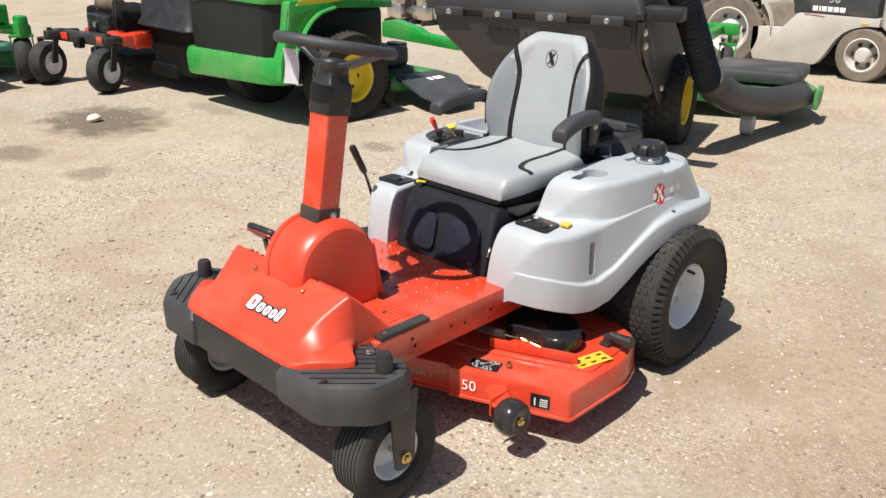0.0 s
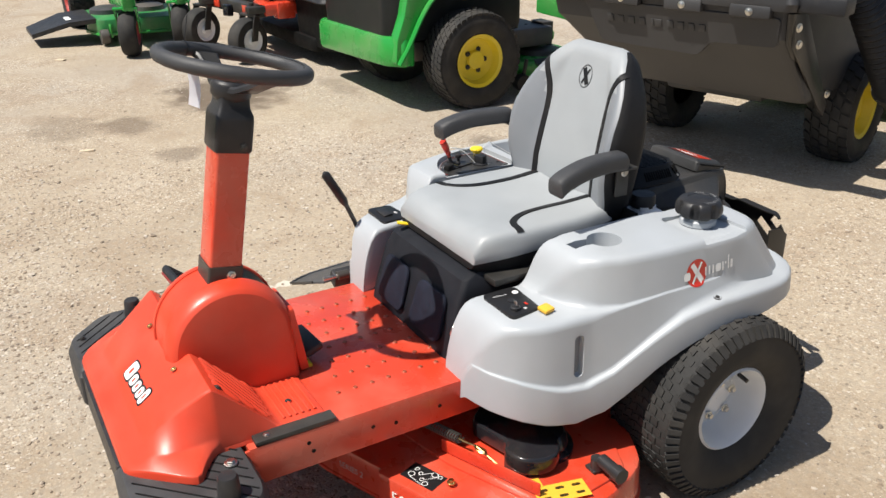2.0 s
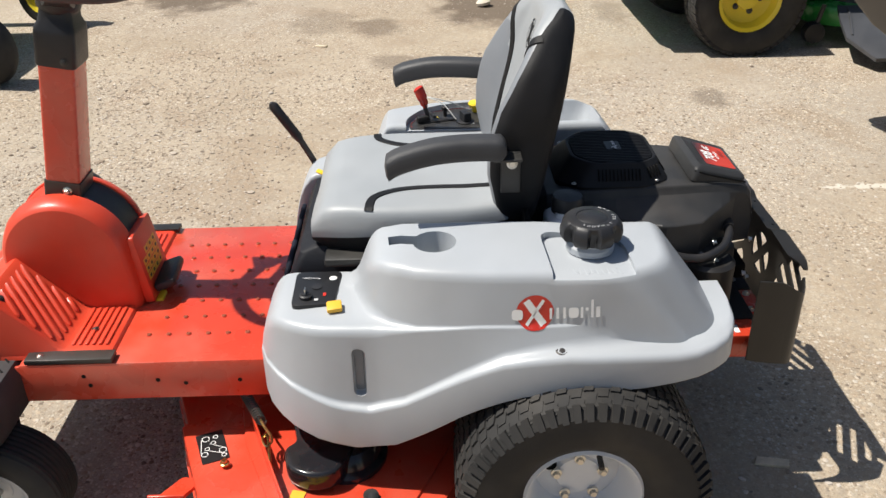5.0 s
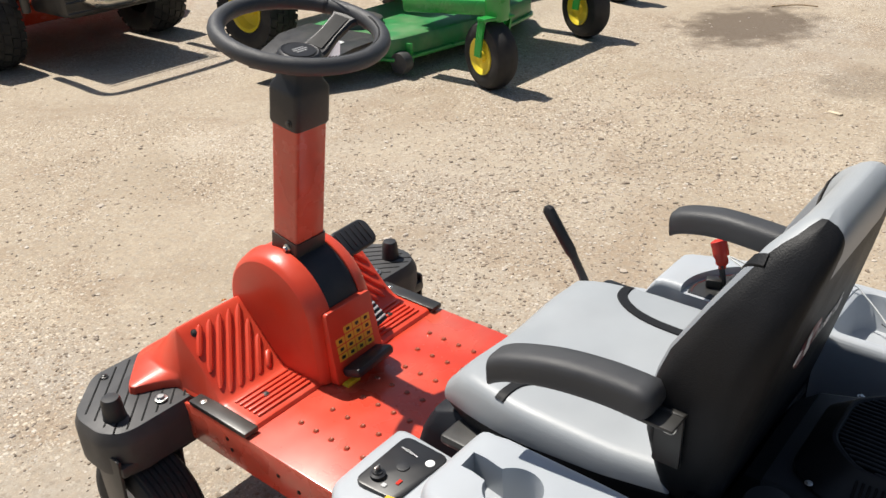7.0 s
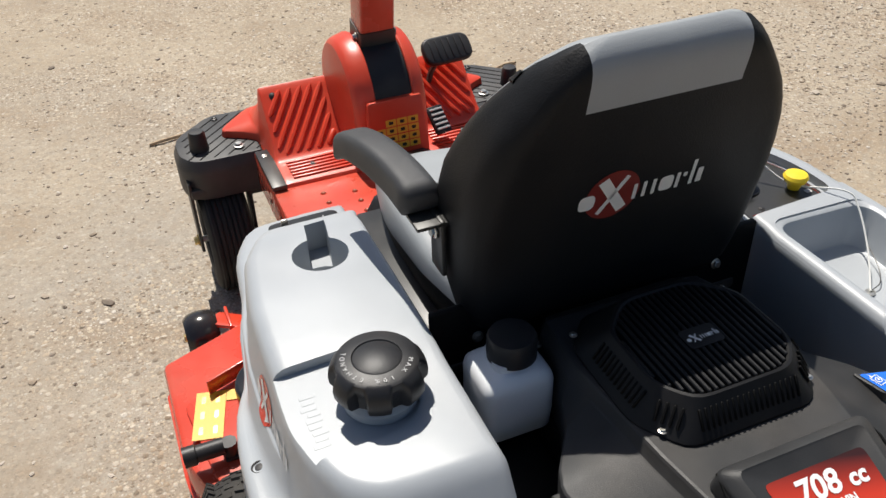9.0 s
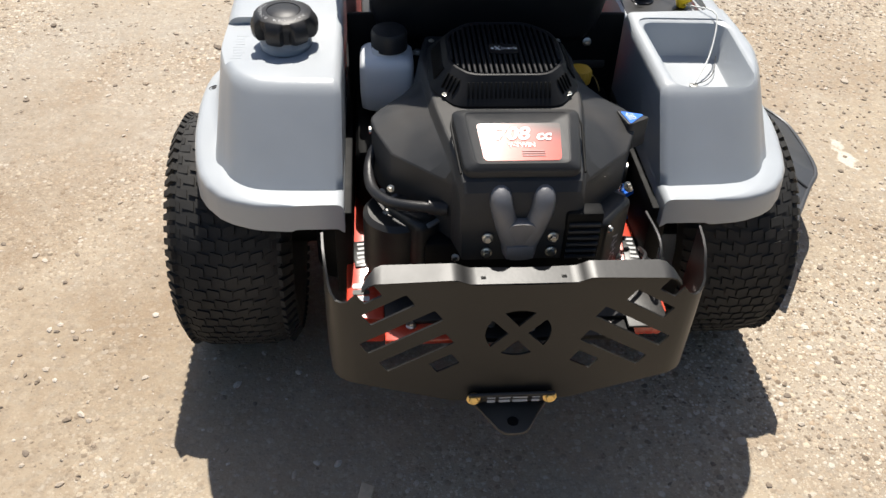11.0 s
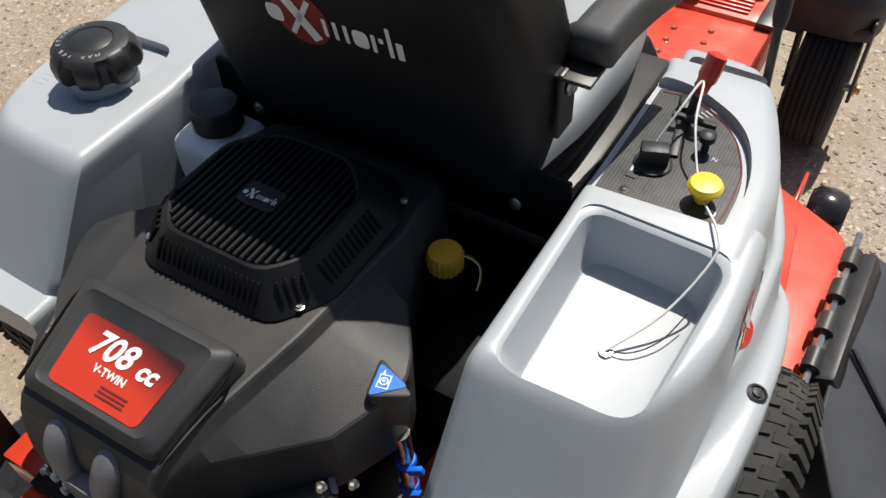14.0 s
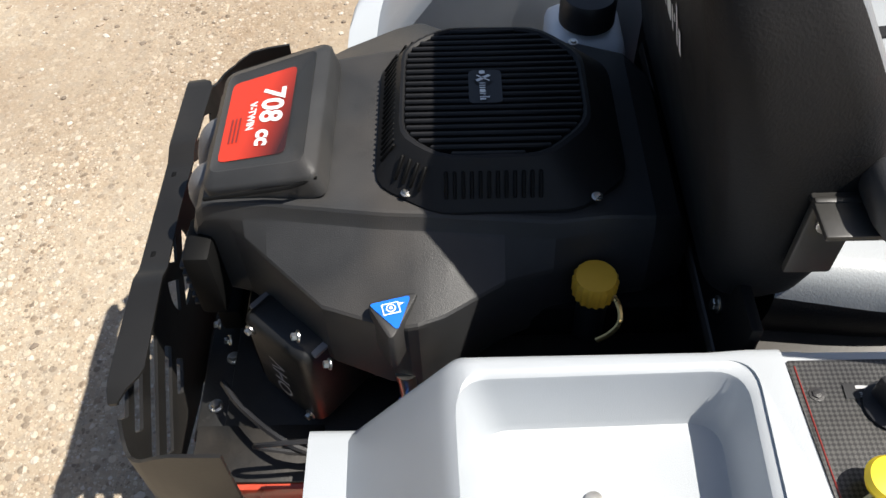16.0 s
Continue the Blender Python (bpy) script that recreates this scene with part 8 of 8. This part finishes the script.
def forklift():
    t = thing("forklift", "worn white forklift with grey lettered side and dusty wheels", "forklift")
    front = frame_at((0, 5.92, 0), (1, 0, 0), (0, 0, 1))
    hull = part("body", prism(fillet([(-2.06, 0.1), (-1.44, 0.11), (-1.36, 0.2), (-1.28, 0.36), (-1.18, 0.46), (-1.02, 0.51), (-0.9, 0.51), (-0.9, 0.585), (-1.66, 0.585), (-1.8, 0.43), (-2.1, 0.42), (-2.1, 0.2)], [0.02, 0.02, 0.06, 0.1, 0.08, 0.06, 0.002, 0.002, 0.03, 0.03, 0.02, 0.05], 4), -1.1, 0, 0.01, front), CREAM, t, "scratched white body shell", sharp=30)
    part("engine_panel", prism(fillet([(-1.68, 0.588), (-0.93, 0.588), (-0.93, 1.0), (-1.6, 1.0), (-1.74, 0.72)], 0.02, 3), -1.05, 0.004, 0.006, front), DGREY, t, "dark grey side panel")
    part("step_plate", prism(fillet([(-2.08, 0.425), (-1.81, 0.435), (-1.68, 0.58), (-1.76, 0.66), (-2.06, 0.64)], 0.015, 3), -1.0, -0.06, 0.006, front), mat("oily_step_steel", (0.2, 0.17, 0.13), 0.6, var=0.35, scale=12, bump=0.3, bscale=80, dust=0.3), t)
    def ring(y0, y1, x0, x1, z):
        return [Vector((p.x, p.y, z)) for p in fillet([(x0, y0), (x1, y0), (x1, y1), (x0, y1)], 0.06, 4)]
    part("counterweight", loft([ring(5.95, 7.0, -0.72, 0.5, 0.3), ring(5.92, 7.0, -0.74, 0.55, 0.38), ring(5.92, 7.0, -0.9, 0.56, 0.52), ring(5.91, 7.0, -0.9, 0.56, 0.95), ring(5.97, 7.0, -0.85, 0.5, 1.02)]), CREAM, t, "worn cream counterweight")
    for i in range(6):
        w = (0.05, 0.018, 0.045, 0.045, 0.05, 0.05)[i]
        part("name_bar", rbox((-1.5 + (0, 0.045, 0.085, 0.14, 0.196, 0.255)[i], 5.913, 0.635), (w, 0.006, 0.046), 0.002), LWHITE, hull)
    decal("lettering", text_bm("30", 0.11), frame_at((-1.33, 5.914, 0.73), (1, 0, 0), (0, 0, 1)), LGREY, hull, 0.002)
    part("scuff_stripe", rbox((-1.5, 5.917, 0.572), (0.2, 0.003, 0.006), 0.001, (0, 4, 0)), LRED, hull)
    TYRE = mat("dusty_solid_tyre", (0.17, 0.14, 0.11), 0.9, var=0.25, scale=15, bump=0.4, bscale=60)
    part("wheel_well", rbox((-1.05, 6.45, 0.3), (0.5, 0.7, 0.42), 0.03), PAN_D, t)
    part("underside", rbox((-1.5, 6.45, 0.2), (1.3, 0.85, 0.2), 0.03), PAN_D, t)
    part("side_marker", rbox((-1.03, 5.92, 0.53), (0.05, 0.012, 0.018), 0.003), YLABEL, t)
    wy = 6.02
    for x, r in ((-1.01, 0.25), (-2.37, 0.36)):
        wh = part("wheel", lathe([(r * 0.62, -0.1), (r * 0.93, -0.1), (r, -0.075), (r, 0.075), (r * 0.93, 0.1), (r * 0.6, 0.1)], (x, wy, r * 0.98), "y", 40, caps=False), TYRE, t)
        part("rim", lathe([(r * 0.64, -0.1), (r * 0.6, -0.105), (r * 0.55, -0.06), (r * 0.45, -0.02), (r * 0.3, -0.03), (r * 0.27, -0.09), (r * 0.22, -0.11), (0.002, -0.112)], (x, wy, r * 0.98), "y", 32, caps=False), CREAM, wh)
        for k in range(6):
            bolt("wheel_nut", (x + r * 0.4 * math.cos(k * 1.047), wy - 0.03, r * 0.98 + r * 0.4 * math.sin(k * 1.047)), (0, -1, 0), wh, 0.014, 0.018, STEEL_B)
        if x < -2:
            for k in range(26):
                a = 2 * math.pi * k / 26
                part("tyre_lug", moved(rbox((0, 0, 0), (0.05, 0.16, 0.035), 0.006, seg=1), Matrix.Translation((x, wy, r * 0.98)) @ Matrix.Rotation(a, 4, "Y") @ pose(0, 0, r + 0.006, 0, 0, 18)), TYRE, wh)
    arch = [(-2.37 + 0.47 * math.cos(radians(a)), 5.95, 0.35 + 0.47 * math.sin(radians(a))) for a in range(0, 176, 8)]
    part("front_fender", loft([[(p[0], p[1] - 0.03, p[2]), (p[0] * 0.985 - 0.0355, p[1] - 0.03, p[2] - 0.02), (p[0] * 0.985 - 0.0355, p[1] + 0.3, p[2] - 0.02), (p[0], p[1] + 0.3, p[2])] for p in arch]), CREAM, t, "pale curved wheel fender")
    part("cowl", rbox((-2.2, 6.5, 0.9), (0.25, 0.8, 0.3), 0.05), CREAM, t)
    for i in range(2):
        part("mast_rail", rbox((-2.95, 6.15 + i * 0.6, 1.0), (0.12, 0.1, 1.9), 0.01), STEEL_B, t)
    part("roof_post", tube([(-2.2, 6.1, 0.6), (-2.1, 6.15, 2.0)], 0.035, 10), STEEL_B, t)
    part("roof_post", tube([(-0.5, 6.1, 1.0), (-0.65, 6.15, 2.0)], 0.035, 10), STEEL_B, t)
    part("roof_guard", rbox((-1.4, 6.5, 2.02), (1.6, 0.95, 0.05), 0.02), STEEL_B, t)


def small_engine(x, y, tone, label):
    t = thing("small_engine", label, "engine")
    part("crankcase", join(rbox((x, y, 0.16), (0.3, 0.28, 0.2), 0.03), lathe([(0.12, 0.24), (0.14, 0.26), (0.14, 0.34), (0.08, 0.37)], (x, y, 0), n=24)), CHROME, t)
    part("fuel_tank", rbox((x + 0.12, y - 0.02, 0.4), (0.22, 0.26, 0.12), 0.04), tone, t)
    part("muffler", tube([(x - 0.16, y - 0.12, 0.3), (x - 0.16, y + 0.12, 0.3)], 0.06, 14), STEEL_B, t)
    part("handle", tube(curve([(x + 0.1, y, 0.4), (x + 0.3, y, 0.5), (x + 0.5, y + 0.05, 0.38), (x + 0.55, y + 0.1, 0.06)], 6), 0.015, 8), STEEL_B, t)
    for sx in (1, -1):
        part("skid", rbox((x + 0.12 * sx, y, 0.03), (0.04, 0.4, 0.06), 0.01), STEEL_B, t)


small_engine(-7.25, 5.85, STEEL_B, "bare metal small engine standing on the yard")
small_engine(-6.85, 5.95, mat("orange_housing", (0.5, 0.09, 0.03), 0.4, var=0.15, scale=12, dust=0.2), "small engine with orange tank on the yard")
green_tractor()
bagger_tractor()
red_zero_turn(-5.43, 0.7, 1, "black and red zero-turn mower with white caster rims", WHITE)
green_zero_turn(-2.91, -2.75, YPAINT, "green zero-turn mower with yellow rims and side chute", 1.32)
green_zero_turn(-6.3, -0.05, mat("red_rim_paint", (0.4, 0.05, 0.04), 0.5, var=0.1, scale=20), "dark green stand-on mower with worn paint", 0.5).matrix_world = pose(-6.27, -0.1, 0, 0, 0, -90) @ pose(6.3, 0.05, 0)
green_zero_turn(-5.35, -3.25, WHITE, "older green mower with white caster rims", 1.2)
red_mower()
forklift()
